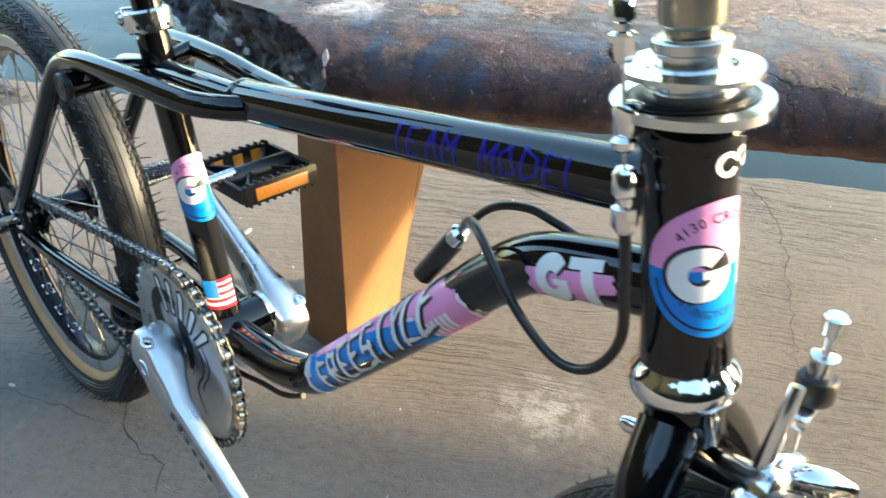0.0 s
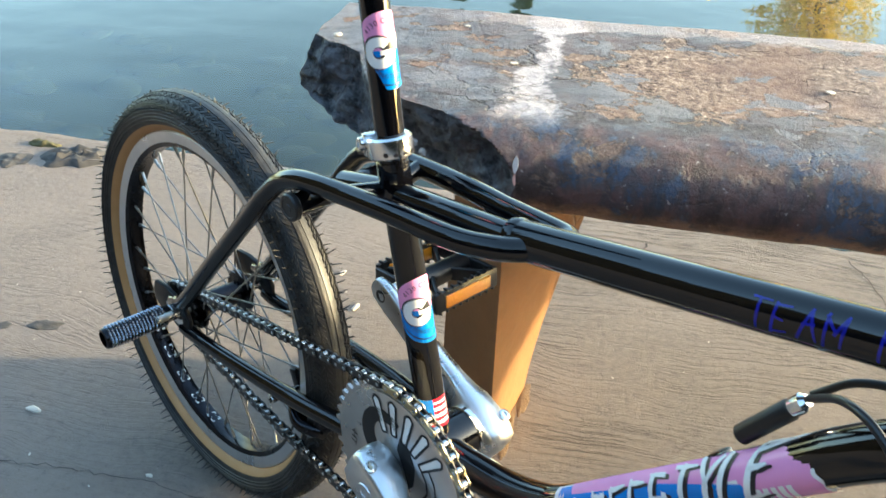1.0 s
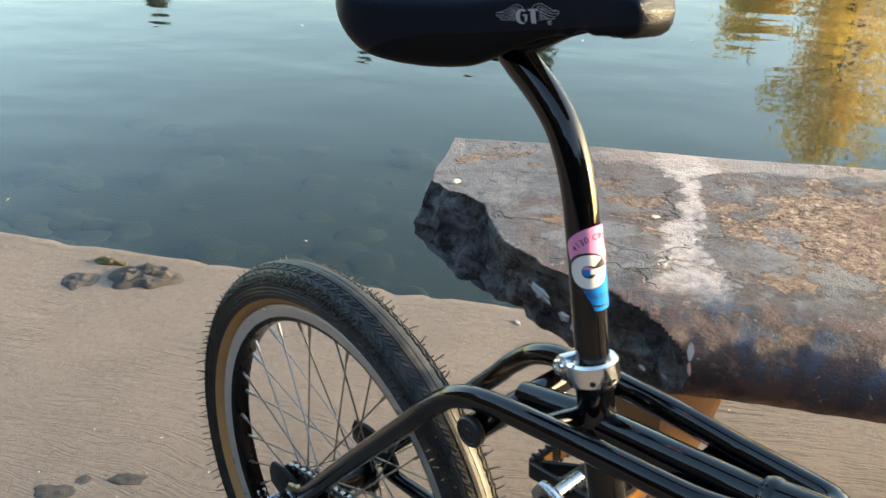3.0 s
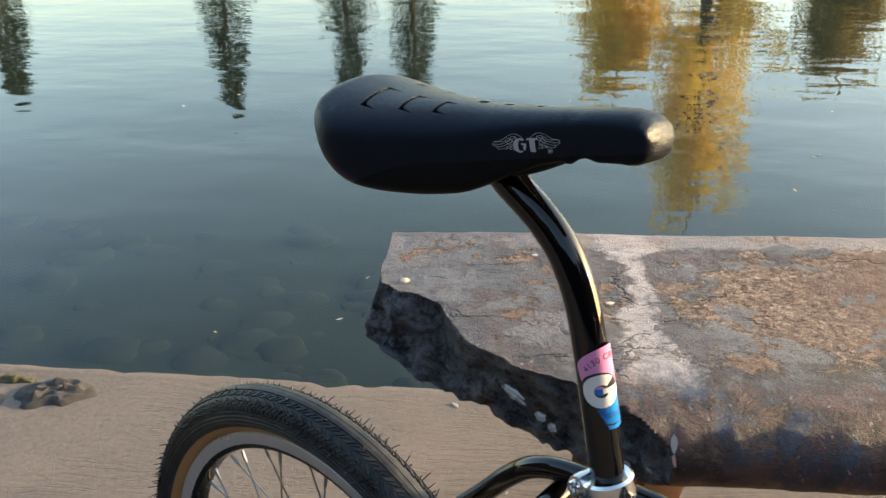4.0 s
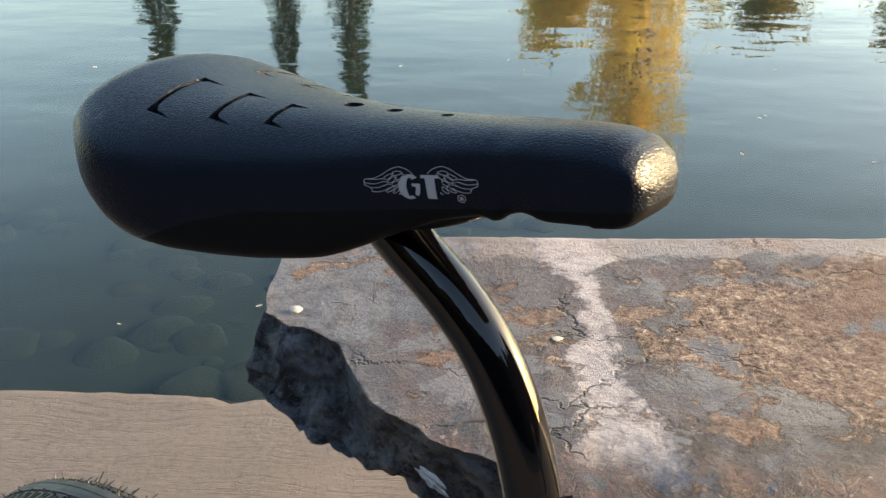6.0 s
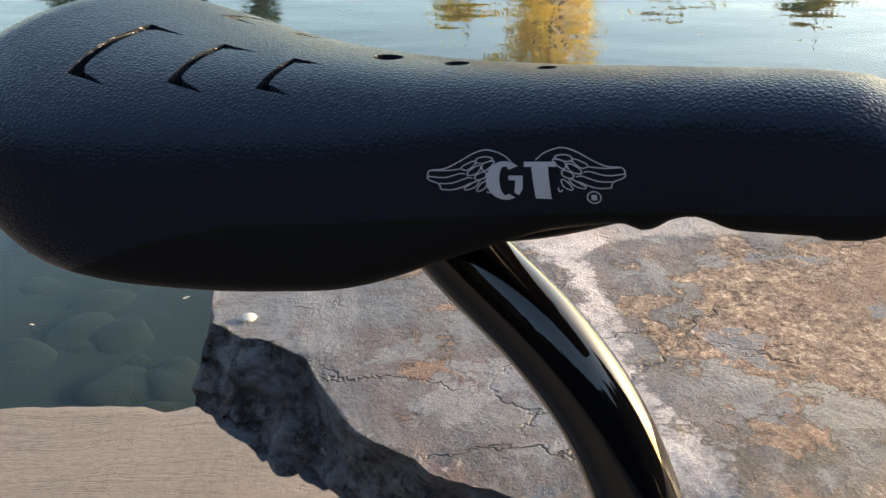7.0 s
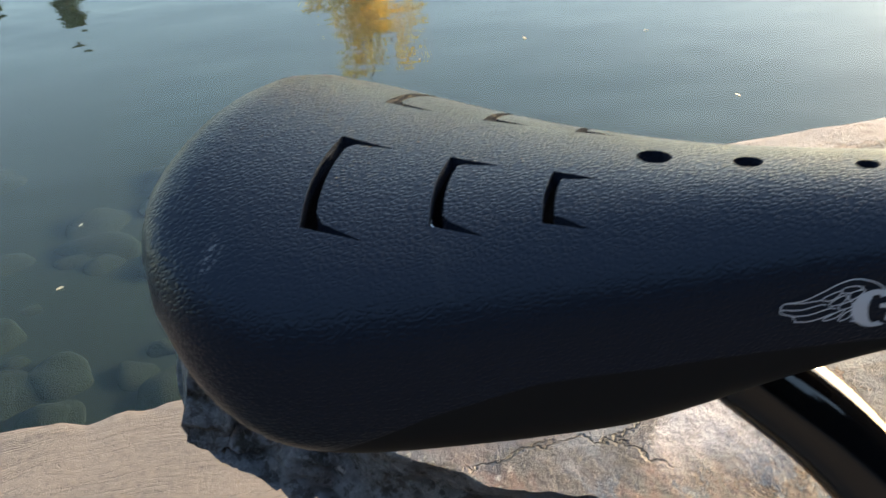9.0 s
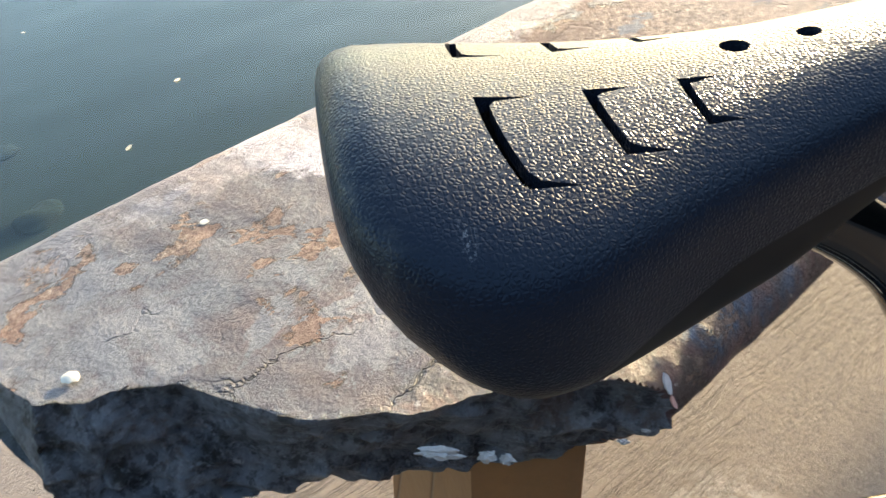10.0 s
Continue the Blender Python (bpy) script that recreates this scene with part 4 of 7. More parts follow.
        for p in bm.verts:
            p.co *= 1 + 0.5 * noise.noise(p.co / r * 1.2 + Vector((a * 40, v, 0)))
            p.co.z *= 0.22
        bmesh.ops.translate(bm, verts=bm.verts, vec=(a, v, 0.5065))
        ob = part("white_fleck", bm, CHIP, None)
        ob.matrix_basis = RAIL
        tagged(ob, "small white fleck stuck on the painted rail", "fleck", "white flecks on the rail")
    return holder


RAIL_OB = rail()


def post_material():
    m = Mat("brown_painted_post", (0.30, 0.15, 0.055), 0.6)
    a = m.noise(6, 6, 0.6)
    base = m.ramp(a, [(0.3, (0.165, 0.074, 0.027)), (0.7, (0.23, 0.110, 0.038))])
    base = m.mix(m.ramp(m.noise(70, 6, 0.7), [(0.55, 0.0), (0.8, 0.5)]), base, (0.12, 0.06, 0.03))
    m.link(base, "Base Color")
    crackle = m.ramp(m.cells(5, "DISTANCE_TO_EDGE", co=m.mapped((1, 1, 0.35))), [(0.0, 0.0), (0.010, 1.0)])
    m.link(m.mix(crackle, (0.07, 0.03, 0.012), base), "Base Color")
    m.bump(m.math("ADD", m.noise(35, 6, 0.6), m.math("MULTIPLY", crackle, 0.7)), 0.002, 0.8)
    return m.m


def rail_post(shift, name="post"):
    bm = bmesh.new()
    foot = [(-0.305, 0.992), (-0.278, 1.15), (-0.36, 1.20), (-0.388, 1.045)]
    head = [(-0.300, 0.985), (-0.190, 1.125), (-0.29, 1.24), (-0.372, 1.045)]
    rings = []
    for k in range(11):
        t = k / 10
        rings.append([bm.verts.new((f[0] + (h[0] - f[0]) * t**1.3 + shift, f[1] + (h[1] - f[1]) * t**1.3, 0.417 * t)) for f, h in zip(foot, head)])
    for a, b in zip(rings, rings[1:]):
        for s in range(4):
            bm.faces.new((a[s], a[(s + 1) % 4], b[(s + 1) % 4], b[s]))
    bm.faces.new(rings[0][::-1])
    bm.faces.new(rings[-1])
    uprights = [e for e in bm.edges if abs(e.verts[0].co.z - e.verts[1].co.z) > 0.03 and len(e.link_faces) == 2 and e.calc_face_angle(0) > 0.5]
    bmesh.ops.bevel(bm, geom=uprights, offset=0.006, segments=3, affect="EDGES", profile=0.5)
    return part(name, bm, post_material(), RAIL_OB, "orange-brown painted flared post under the rail", 45)


rail_post(0.0)
# ---------------------------------------------------------------- the bicycle: local x ahead, y to its left, z up, origin under the crank axle
BIKE = pose(-0.132, 0.724, 0, -0.7, 0, -46.5)
bicycle = thing("bicycle", "black freestyle bicycle with tan-wall tyres and pink and blue decals", "bicycle", BIKE)
BB = Vector((-0.028, 0, 0.285))
AXLE = Vector((-0.444, 0, 0.2535))
HEAD_LOW, HEAD_TOP = Vector((0.449, 0, 0.543)), Vector((0.431, 0, 0.652))
HEAD_UP = (HEAD_TOP - HEAD_LOW).normalized()

# ---- frame tubes
SEAT_TOP = Vector((-0.0955, 0, 0.563))
ST_UP = (SEAT_TOP - Vector((-0.029, 0, 0.290))).normalized()
SEAT_LOW = Vector((-0.029, 0, 0.290))
seat_tube = part("seat_tube", tube([SEAT_LOW, SEAT_TOP], 0.0143, 32), BLACK, bicycle)
top_tube = part("top_tube", tube([(0.047, 0, 0.5495), (0.20, 0, 0.580), (0.425, 0, 0.6265)], 0.0159, 32), BLACK, bicycle)
weld = lathe([(-0.004, 0.0150), (-0.002, 0.0168), (0.002, 0.0168), (0.005, 0.0158)], (0.052, 0, 0.5505), (0.2, 0, 0.580))
part("weld_bead", weld, BLACK, bicycle)
part("platform_tube", tube([(0.060, 0, 0.549), (-0.10, 0, 0.5305), (-0.163, 0, 0.5150)], 0.0135, 24), BLACK, bicycle)
DOWN = glide([(0.437, 0, 0.577), (0.395, 0, 0.566), (0.352, 0, 0.550), (0.318, 0, 0.522), (0.285, 0, 0.487), (0.205, 0, 0.405), (0.135, 0, 0.337), (0.105, 0, 0.315), (0.065, 0, 0.299), (0.02, 0, 0.291), (-0.03, 0, 0.285)], 8)
down_tube = part("down_tube", tube(DOWN, 0.0175, 32), BLACK, bicycle)
head_tube = part("head_tube", lathe([(0, 0.0215), (0.004, 0.0225), (0.012, 0.0215), (0.095, 0.0208), (0.104, 0.0222), (0.112, 0.0222)], HEAD_LOW, HEAD_TOP, 40), BLACK, bicycle)
part("bottom_bracket_shell", lathe([(0, 0.0235), (0.001, 0.0245), (0.066, 0.0245), (0.067, 0.0235)], BB + Vector((0, -0.0335, 0)), BB + Vector((0, 1, 0)), 40), BLACK, bicycle)
for s in (-1, 1):
    stay = glide([(0.072, 0, 0.5525), (0.067, s * 0.011, 0.5522), (0.050, s * 0.0235, 0.5507), (0.015, s * 0.0335, 0.5475), (-0.06, s * 0.040, 0.5440), (-0.15, s * 0.045, 0.5350), (-0.192, s * 0.047, 0.5230), (-0.222, s * 0.049, 0.498), (-0.25, s * 0.051, 0.466), (-0.34, s * 0.055, 0.366), (-0.405, s * 0.058, 0.292), (-0.424, s * 0.0585, 0.277), (-0.445, s * 0.059, 0.270)], 8)
    if s > 0:
        stay = glide([(0.070, 0.004, 0.5528), (0.084, 0.013, 0.5545), (0.078, 0.0255, 0.5535), (0.050, 0.0300, 0.5510), (0.015, 0.0345, 0.5475)], 8) + stay[25:]
    n = len(stay)
    part("seat_stay", tube(stay, [0.0098 if k < n - 8 else 0.0098 - 0.0035 * (k - n + 8) / 8 for k in range(n)], 20), BLACK, bicycle)
    chain_stay = glide([(-0.03, s * 0.030, 0.283), (-0.10, s * 0.040, 0.277), (-0.19, s * 0.050, 0.266), (-0.30, s * 0.056, 0.252), (-0.40, s * 0.058, 0.240), (-0.425, s * 0.0585, 0.240)], 6)
    n = len(chain_stay)
    part("chain_stay", tube(chain_stay, [0.0110 - 0.0035 * k / n for k in range(n)], 18), BLACK, bicycle)
    drop = [(-0.052, 0.012), (-0.046, 0.026), (-0.02, 0.030), (0.02, 0.026), (0.034, 0.006), (0.032, -0.014), (0.018, -0.016), (0.0, -0.010), (-0.035, -0.010), (-0.05, -0.004)]
    part("dropout", slab(drop, 0.006, Matrix.Translation((AXLE.x + 0.006, s * 0.0585, AXLE.z)) @ pose(0, 0, 0, 90, 0, 0), 0.001), SATIN, bicycle)
    part("welded_bridge", tube([(-0.10, 0, 0.534), (-0.105, s * 0.040, 0.541)], 0.008, 14), BLACK, bicycle)
cross = part("cross_tube", tube([(-0.164, -0.058, 0.511), (-0.164, 0.058, 0.511)], 0.0112, 24), BLACK, bicycle)
for s in (-1, 1):
    cap = lathe([(0, 0.0118), (0.0015, 0.0132), (0.006, 0.0132), (0.0075, 0.012), (0.0076, 0.0095), (0.0070, 0.0092), (0.0070, 0.004), (0.0078, 0.0036), (0.0078, 0.0)], (-0.164, s * 0.056, 0.511), (-0.164, s, 0.511), 32)
    part("end_cap", cap, PLASTIC, cross, "round black plastic end cap")
part("gusset", slab([(-0.012, -0.034), (0.05, -0.026), (0.075, 0.0), (0.05, 0.026), (-0.012, 0.034)], 0.004, pose(-0.004, 0, 0.5360, 0, -6.5, 0), 0.001), BLACK, bicycle)
part("seat_lug", lathe([(-0.010, 0.0145), (-0.004, 0.0172), (0.004, 0.0172), (0.010, 0.0145)], SEAT_TOP - ST_UP * 0.040, SEAT_TOP, 28), BLACK, bicycle)

# ---- seat post, clamp
POST = glide([(-0.0915, 0, 0.548), (-0.1015, 0.0015, 0.590), (-0.1115, 0.0035, 0.632), (-0.1225, 0.006, 0.676), (-0.1305, 0.008, 0.7035), (-0.1405, 0.010, 0.7265), (-0.1540, 0.012, 0.7470), (-0.173, 0.0135, 0.7650), (-0.196, 0.015, 0.7805), (-0.214, 0.016, 0.7935), (-0.230, 0.0165, 0.802)], 8)
seat_post = part("seat_post", tube(POST, 0.0127, 36), BLACK, bicycle, "curved black gloss layback post")
part("saddle_bracket", tube(glide([(-0.214, 0.012, 0.793), (-0.192, 0.010, 0.7965), (-0.172, 0.008, 0.8035), (-0.152, 0.006, 0.8135), (-0.138, 0.005, 0.823)], 5), 0.0045, 14), SATIN, seat_post)
CL = Vector((-0.0985, 0, 0.576))
clamp = bmesh.new()
lathe([(-0.0085, 0.0150), (-0.0095, 0.0178), (-0.0075, 0.0198), (0.0005, 0.0202), (0.0075, 0.0198), (0.0095, 0.0178), (0.0085, 0.0130)], CL, CL + ST_UP, 48, bm=clamp)
ear = Matrix.Translation(CL) @ Vector((0, 0, 1)).rotation_difference(ST_UP).to_matrix().to_4x4()
BOLT_AT, BOLT_WAY = CL + Vector((-0.0175, -0.0160, 0.0)), Vector((-0.3, -1.0, 0)).normalized()
lathe([(-0.020, 0.0072), (-0.018, 0.0090), (-0.003, 0.0090), (-0.0006, 0.0084), (0, 0.0072), (0.0002, 0.0)], BOLT_AT, BOLT_AT + BOLT_WAY, 32, bm=clamp)
box((0.017, 0.018, 0.0172), ear @ pose(-0.0105, -0.0085, 0, 0, 0, -17), 0.004, clamp, 3)
seat_clamp = part("seat_clamp", clamp, POLISHED, bicycle, "polished alloy seat clamp with drilled band")
bolt = lathe([(0, 0.0060), (0.003, 0.0060), (0.0038, 0.0050), (0.0038, 0.0030), (0.0018, 0.0028), (0.0018, 0.0)], BOLT_AT, BOLT_AT + BOLT_WAY, 24)
part("clamp_bolt", bolt, POLISHED, seat_clamp)
for a in (-50, -26, -2, 22):
    d = Vector((math.cos(radians(a)), math.sin(radians(a)), 0))
    part("drilled_hole", lathe([(0, 0.0022), (0.0006, 0.0022), (0.0006, 0.0)], CL + d * 0.0200 + ST_UP * (-0.0005), CL + d, 16), INK, seat_clamp)

# ---- decals


def badge(parent, base, up, radius, facing, size=0.0325):
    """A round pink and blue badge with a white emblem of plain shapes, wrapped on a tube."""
    s = size / 0.0325

    def lay(bm, name, material, lift):
        part(name, wrapped(bm, base, up, radius, facing, lift, 0.0016), material, parent, sharp=0)

    lay(flat_shapes([clip_disc(size, -size, 0.001 * s)]), "blue_field", BLUE, 0.00025)
    lay(flat_shapes([clip_disc(size, 0.001 * s, size)]), "pink_field", PINK, 0.00025)
    rim = arc(0, 0, size * 0.90, -172, -8, 30) + arc(0, 0, size * 0.865, -8, -172, 30)
    lay(flat_shapes([rim[k : k + 2] + rim[-k - 2 : len(rim) - k] for k in range(30)]), "rim_line", INK, 0.00045)
    # the emblem: a fat white hook with a blue heart, and a stem beside it
    lay(flat_shapes(band(-0.0098 * s, -0.0006 * s, 0.0154 * s, 0.0040 * s, 0, 360, 0.93)), "emblem_shadow", INK, 0.00045)
    lay(flat_shapes(band(-0.0088 * s, -0.0010 * s, 0.0142 * s, 0.0054 * s, 44, 362, 0.92)), "emblem", WHITE, 0.00065)
    lay(flat_shapes([[(-0.0080 * s, 0.0010 * s), (0.0054 * s, 0.0010 * s), (0.0054 * s, -0.0030 * s), (-0.0080 * s, -0.0030 * s)]]), "emblem", WHITE, 0.00075)
    stem = [(0.0078 * s, 0.0125 * s), (0.0268 * s, 0.0125 * s), (0.0268 * s, 0.0065 * s), (0.0198 * s, 0.0065 * s), (0.0198 * s, -0.0130 * s), (0.0133 * s, -0.0130 * s), (0.0133 * s, 0.0065 * s), (0.0078 * s, 0.0065 * s)]
    lay(flat_shapes([stem[:4] + [stem[6], stem[7]], [stem[3], stem[4], stem[5], stem[6]]]), "emblem", WHITE, 0.00065)
    for text, r, top in (("4130 CROMO", 0.0245 * s, True), ("HUNTINGTON BEACH", 0.0215 * s, False)):
        bm = lettering(text, 0.0066 * s if top else 0.0054 * s, 1.12)
        for v in bm.verts:
            a = (90 - math.degrees(v.co.x / r)) if top else (-90 + math.degrees(v.co.x / r))
            q = r + v.co.y if top else r - v.co.y
            v.co = Vector((q * math.cos(radians(a)), q * math.sin(radians(a)), 0))
        lay(bm, "lettering", INK, 0.00050)


badge(seat_tube, SEAT_LOW + ST_UP * 0.145, ST_UP, 0.0143, Vector((1, 0.02, 0)), 0.0320)
POST_AT = Vector((-0.1152, 0.0047, 0.654))
badge(seat_post, POST_AT, Vector((-0.210, 0, 0.977)), 0.0127, Vector((0.99, -0.12, 0)), 0.0315)
badge(head_tube, HEAD_LOW + HEAD_UP * 0.0565, HEAD_UP, 0.0212, Vector((math.cos(radians(-16)), math.sin(radians(-16)), 0)), 0.0335)


def strip_decal(parent, name, outlines, base, along, radius, facing, material, lift):
    """Shapes in (along, up) metres laid on a tube's side."""
    bm = flat_shapes([[(-v, u) for u, v in o] for o in outlines]) if not isinstance(outlines, bmesh.types.BMesh) else outlines
    return part(name, wrapped(bm, base, along, radius, facing, lift, 0.0016), material, parent, sharp=0)


# flag on the seat tube
FLAG = SEAT_LOW + ST_UP * 0.040
turn_to = Vector((math.cos(radians(-50)), math.sin(radians(-50)), 0))
for name, o, mat, lift in (("flag_white", [(-0.021, -0.015), (0.021, -0.015), (0.021, 0.015), (-0.021, 0.015)], WHITE, 0.0002), ("flag_blue", [(-0.021, -0.003), (0.005, -0.003), (0.005, 0.015), (-0.021, 0.015)], BLUE, 0.0004)):
    part(name, wrapped(flat_shapes([o]), FLAG, ST_UP, 0.0143, turn_to, lift, 0.0016), mat, seat_tube, sharp=0)
for y in (-0.0132, -0.0062, 0.0008, 0.0078, 0.0135):
    x0 = -0.021 if y < -0.004 else 0.005
    part("flag_stripe", wrapped(flat_shapes([[(x0, y - 0.0018), (0.021, y - 0.0018), (0.021, y + 0.0018), (x0, y + 0.0018)]]), FLAG, ST_UP, 0.0143, turn_to, 0.0004, 0.0016), RED, seat_tube, sharp=0)

# long decal on the down tube
D0, D1 = Vector((0.135, 0, 0.337)), Vector((0.285, 0, 0.487))
D_WAY = (D1 - D0).normalized()
D_FACE = Vector((0.10, -1, 0.16))
rng = random.Random(8)


def torn(u0, u1, v0, v1, left=True, right=True):
    pts = [(u0 + (u1 - u0) * k / 10, v0) for k in range(11)]
    pts += [(u1 + (rng.uniform(-0.002, 0.002) if right else 0), v0 + (v1 - v0) * k / 10) for k in range(1, 10)]
    pts += [(u1 - (u1 - u0) * k / 10, v1) for k in range(11)]
    pts += [(u0 + (rng.uniform(-0.002, 0.002) if left else 0), v1 - (v1 - v0) * k / 10) for k in range(1, 10)]
    return pts


strip_decal(down_tube, "white_backing", [torn(-0.004, 0.248, -0.0245, 0.0245)], D0, D_WAY, 0.0175, D_FACE, WHITE, 0.0002)
strip_decal(down_tube, "pink_field", [torn(0.016, 0.245, 0.004, 0.0245, False)], D0, D_WAY, 0.0175, D_FACE, PINK, 0.0004)
strip_decal(down_tube, "pink_end", [torn(0.188, 0.245, -0.0245, 0.004, False)], D0, D_WAY, 0.0175, D_FACE, PINK, 0.0004)
strip_decal(down_tube, "blue_field", [[(0.001, -0.0245), (0.200, -0.0245), (0.190, 0.001), (0.12, 0.010), (0.06, 0.012), (0.019, 0.014), (0.016, 0.022), (0.002, 0.022)]], D0, D_WAY, 0.0175, D_FACE, BLUE, 0.0005)
for k in range(5):
    strip_decal(down_tube, "pale_bar", [[(0.196 + 0.006 * k, -0.017), (0.200 + 0.006 * k, -0.017), (0.202 + 0.006 * k, -0.004), (0.198 + 0.006 * k, -0.004)]], D0, D_WAY, 0.0175, D_FACE, WHITE, 0.0006)
for k in range(3):
    strip_decal(down_tube, "pale_bar", [[(-0.001 + 0.0035 * k, 0.000), (0.0015 + 0.0035 * k, 0.001), (0.002 + 0.0035 * k, 0.016), (-0.001 + 0.0035 * k, 0.013)]], D0, D_WAY, 0.0175, D_FACE, WHITE, 0.0007)


# single strokes of capitals on a grid of five by five: from column, row to column, row
STROKES = {"F": "0004 0434 0222", "R": "0004 0434 3432 3202 1230", "E": "0004 0434 0222 0030", "S": "3404 0402 0232 3230 3000", "T": "0444 2420", "Y": "0422 4422 2220", "L": "0400 0030", "A": "0024 2440 1232", "M": "0004 0422 2244 4440", "O": "1003 0324 2441 4110", "D": "0004 0443 4341 4100"}


def brushed(letter, wide, tall, thick, slant, loose=0.0, ends=0.6):
    """Tapered brush strokes of a letter, as outlines from its lower left corner."""
    out = []
    for s in STROKES[letter].split():
        x0, y0, x1, y1 = (int(c) / 4 + rng.uniform(-loose, loose) for c in s)
        p = [Vector((x * wide + y * tall * slant, y * tall)) for x, y in ((x0, y0), (x1, y1))]
        d = (p[1] - p[0]).normalized()
        n = Vector((-d.y, d.x))
        if abs(d.x) > abs(d.y):
            n = n * 0.8
        p[0], p[1] = p[0] - d * thick * 0.35, p[1] + d * thick * 0.7
        out.append([(p[0] - n * thick / 2)[:], ((p[0] + p[1]) / 2 - n * thick * 0.56)[:], (p[1] - n * thick * ends / 2)[:], (p[1] + n * thick * ends / 2)[:], ((p[0] + p[1]) / 2 + n * thick * 0.44)[:], (p[0] + n * thick / 2)[:]])
    return out


for k, letter in enumerate("FREESTYLE"):
    tall = 0.0230 + 0.0016 * k
    at = (0.024 + 0.0190 * k + 0.0004 * k * k * 0.5, -0.0165 + 0.0009 * k)
    shapes = brushed(letter, 0.0150 + 0.0005 * k, tall, 0.0046, 0.02 + 0.075 * k, 0.05, 0.45)
    if k == 8:
        shapes.append([(0.018, tall - 0.004), (0.058, tall + 0.0035), (0.062, tall + 0.0015), (0.020, tall - 0.008)])
    shade = [[(at[0] + x * 1.06 + 0.0022, at[1] + y * 1.02 - 0.0024) for x, y in o] for o in shapes]
    strip_decal(down_tube, "lettering", shade, D0, D_WAY, 0.0175, D_FACE, INK, 0.0008)
    strip_decal(down_tube, "lettering", [[(at[0] + x, at[1] + y) for x, y in o] for o in shapes], D0, D_WAY, 0.0175, D_FACE, WHITE, 0.0011)
# short decal near the head: pink band with two plain white shapes
G0 = Vector((0.3680, 0, 0.5560))
G_WAY = Vector((0.043, 0, 0.0165)).normalized()
G_FACE = Vector((0.25, -1, 0.10))
strip_decal(down_tube, "pink_band", [torn(-0.008, 0.050, -0.012, 0.006)], G0, G_WAY, 0.0175, G_FACE, PINK, 0.0003)
strip_decal(down_tube, "emblem_shadow", band(0.0108, -0.0010, 0.0126, 0.0042, 35, 335, 1.2), G0, G_WAY, 0.0175, G_FACE, INK, 0.0005)
strip_decal(down_tube, "emblem", band(0.0100, 0.0, 0.0120, 0.0042, 40, 335, 1.2), G0, G_WAY, 0.0175, G_FACE, WHITE, 0.0007)
strip_decal(down_tube, "emblem", [[(0.0105, 0.0010), (0.0205, 0.0010), (0.0205, -0.0085), (0.0160, -0.0105), (0.0160, -0.0022), (0.0105, -0.0022)]], G0, G_WAY, 0.0175, G_FACE, WHITE, 0.0008)
strip_decal(down_tube, "emblem", [[(0.022, 0.013), (0.044, 0.013), (0.044, 0.007), (0.022, 0.007)], [(0.030, 0.007), (0.038, 0.007), (0.038, -0.015), (0.030, -0.015)]], G0, G_WAY, 0.0175, G_FACE, WHITE, 0.0007)
# handwriting on the top tube
T0 = Vector((0.20, 0, 0.580))
T_WAY = Vector((0.225, 0, 0.0465)).normalized()
for k, letter in enumerate("TEAM MODEL"):
    if letter != " ":
        shapes = brushed(letter, 0.0105, 0.0175, 0.0019, 0.10, 0.07, 0.8)
        lift = rng.uniform(-0.0012, 0.0012) - 0.007
        strip_decal(top_tube, "handwriting", [[(0.046 + 0.0150 * k + x, lift + y) for x, y in o] for o in shapes], T0, T_WAY, 0.0159, (0.3, -1, 0.15), MARKER, 0.0002)
# ---- saddle
SADDLE_X = [-0.333, -0.3322, -0.330, -0.326, -0.320, -0.312, -0.302, -0.290, -0.275, -0.260, -0.240, -0.220, -0.200, -0.180, -0.160, -0.130, -0.100, -0.090, -0.083, -0.078, -0.0745]
CROWN_Z = [0.8400, 0.8425, 0.8450, 0.8468, 0.8470, 0.8456, 0.8441, 0.8422, 0.8406, 0.8399, 0.8394, 0.8395, 0.8400, 0.8416, 0.8434, 0.8468, 0.8502, 0.8501, 0.8484, 0.8445, 0.8375]
HALF_WIDE = [0.0326, 0.0421, 0.0515, 0.0594, 0.0665, 0.0723, 0.0760, 0.0758, 0.0714, 0.0636, 0.0534, 0.0448, 0.0375, 0.0319, 0.0280, 0.0244, 0.0225, 0.0221, 0.0215, 0.0203, 0.0162]
LIP_X = [-0.333, -0.3322, -0.330, -0.326, -0.320, -0.312, -0.302, -0.290, -0.275, -0.260, -0.240, -0.220, -0.208, -0.196, -0.184, -0.1656, -0.154, -0.1456, -0.1375, -0.1332, -0.1315, -0.1293, -0.1269, -0.1244, -0.1214, -0.1178, -0.1142, -0.1119, -0.1088, -0.098, -0.0912, -0.0902, -0.083, -0.0785, -0.0745]
LIP_Z = [0.8139, 0.8121, 0.8074, 0.7993, 0.7915, 0.7831, 0.7762, 0.7722, 0.7706, 0.7705, 0.7718, 0.7752, 0.7780, 0.7835, 0.7903, 0.8001, 0.8058, 0.8086, 0.8111, 0.8117, 0.8110, 0.8108, 0.8120, 0.8144, 0.8160, 0.8168, 0.8164, 0.8157, 0.8153, 0.8168, 0.8178, 0.8172, 0.8186, 0.8205, 0.8245]


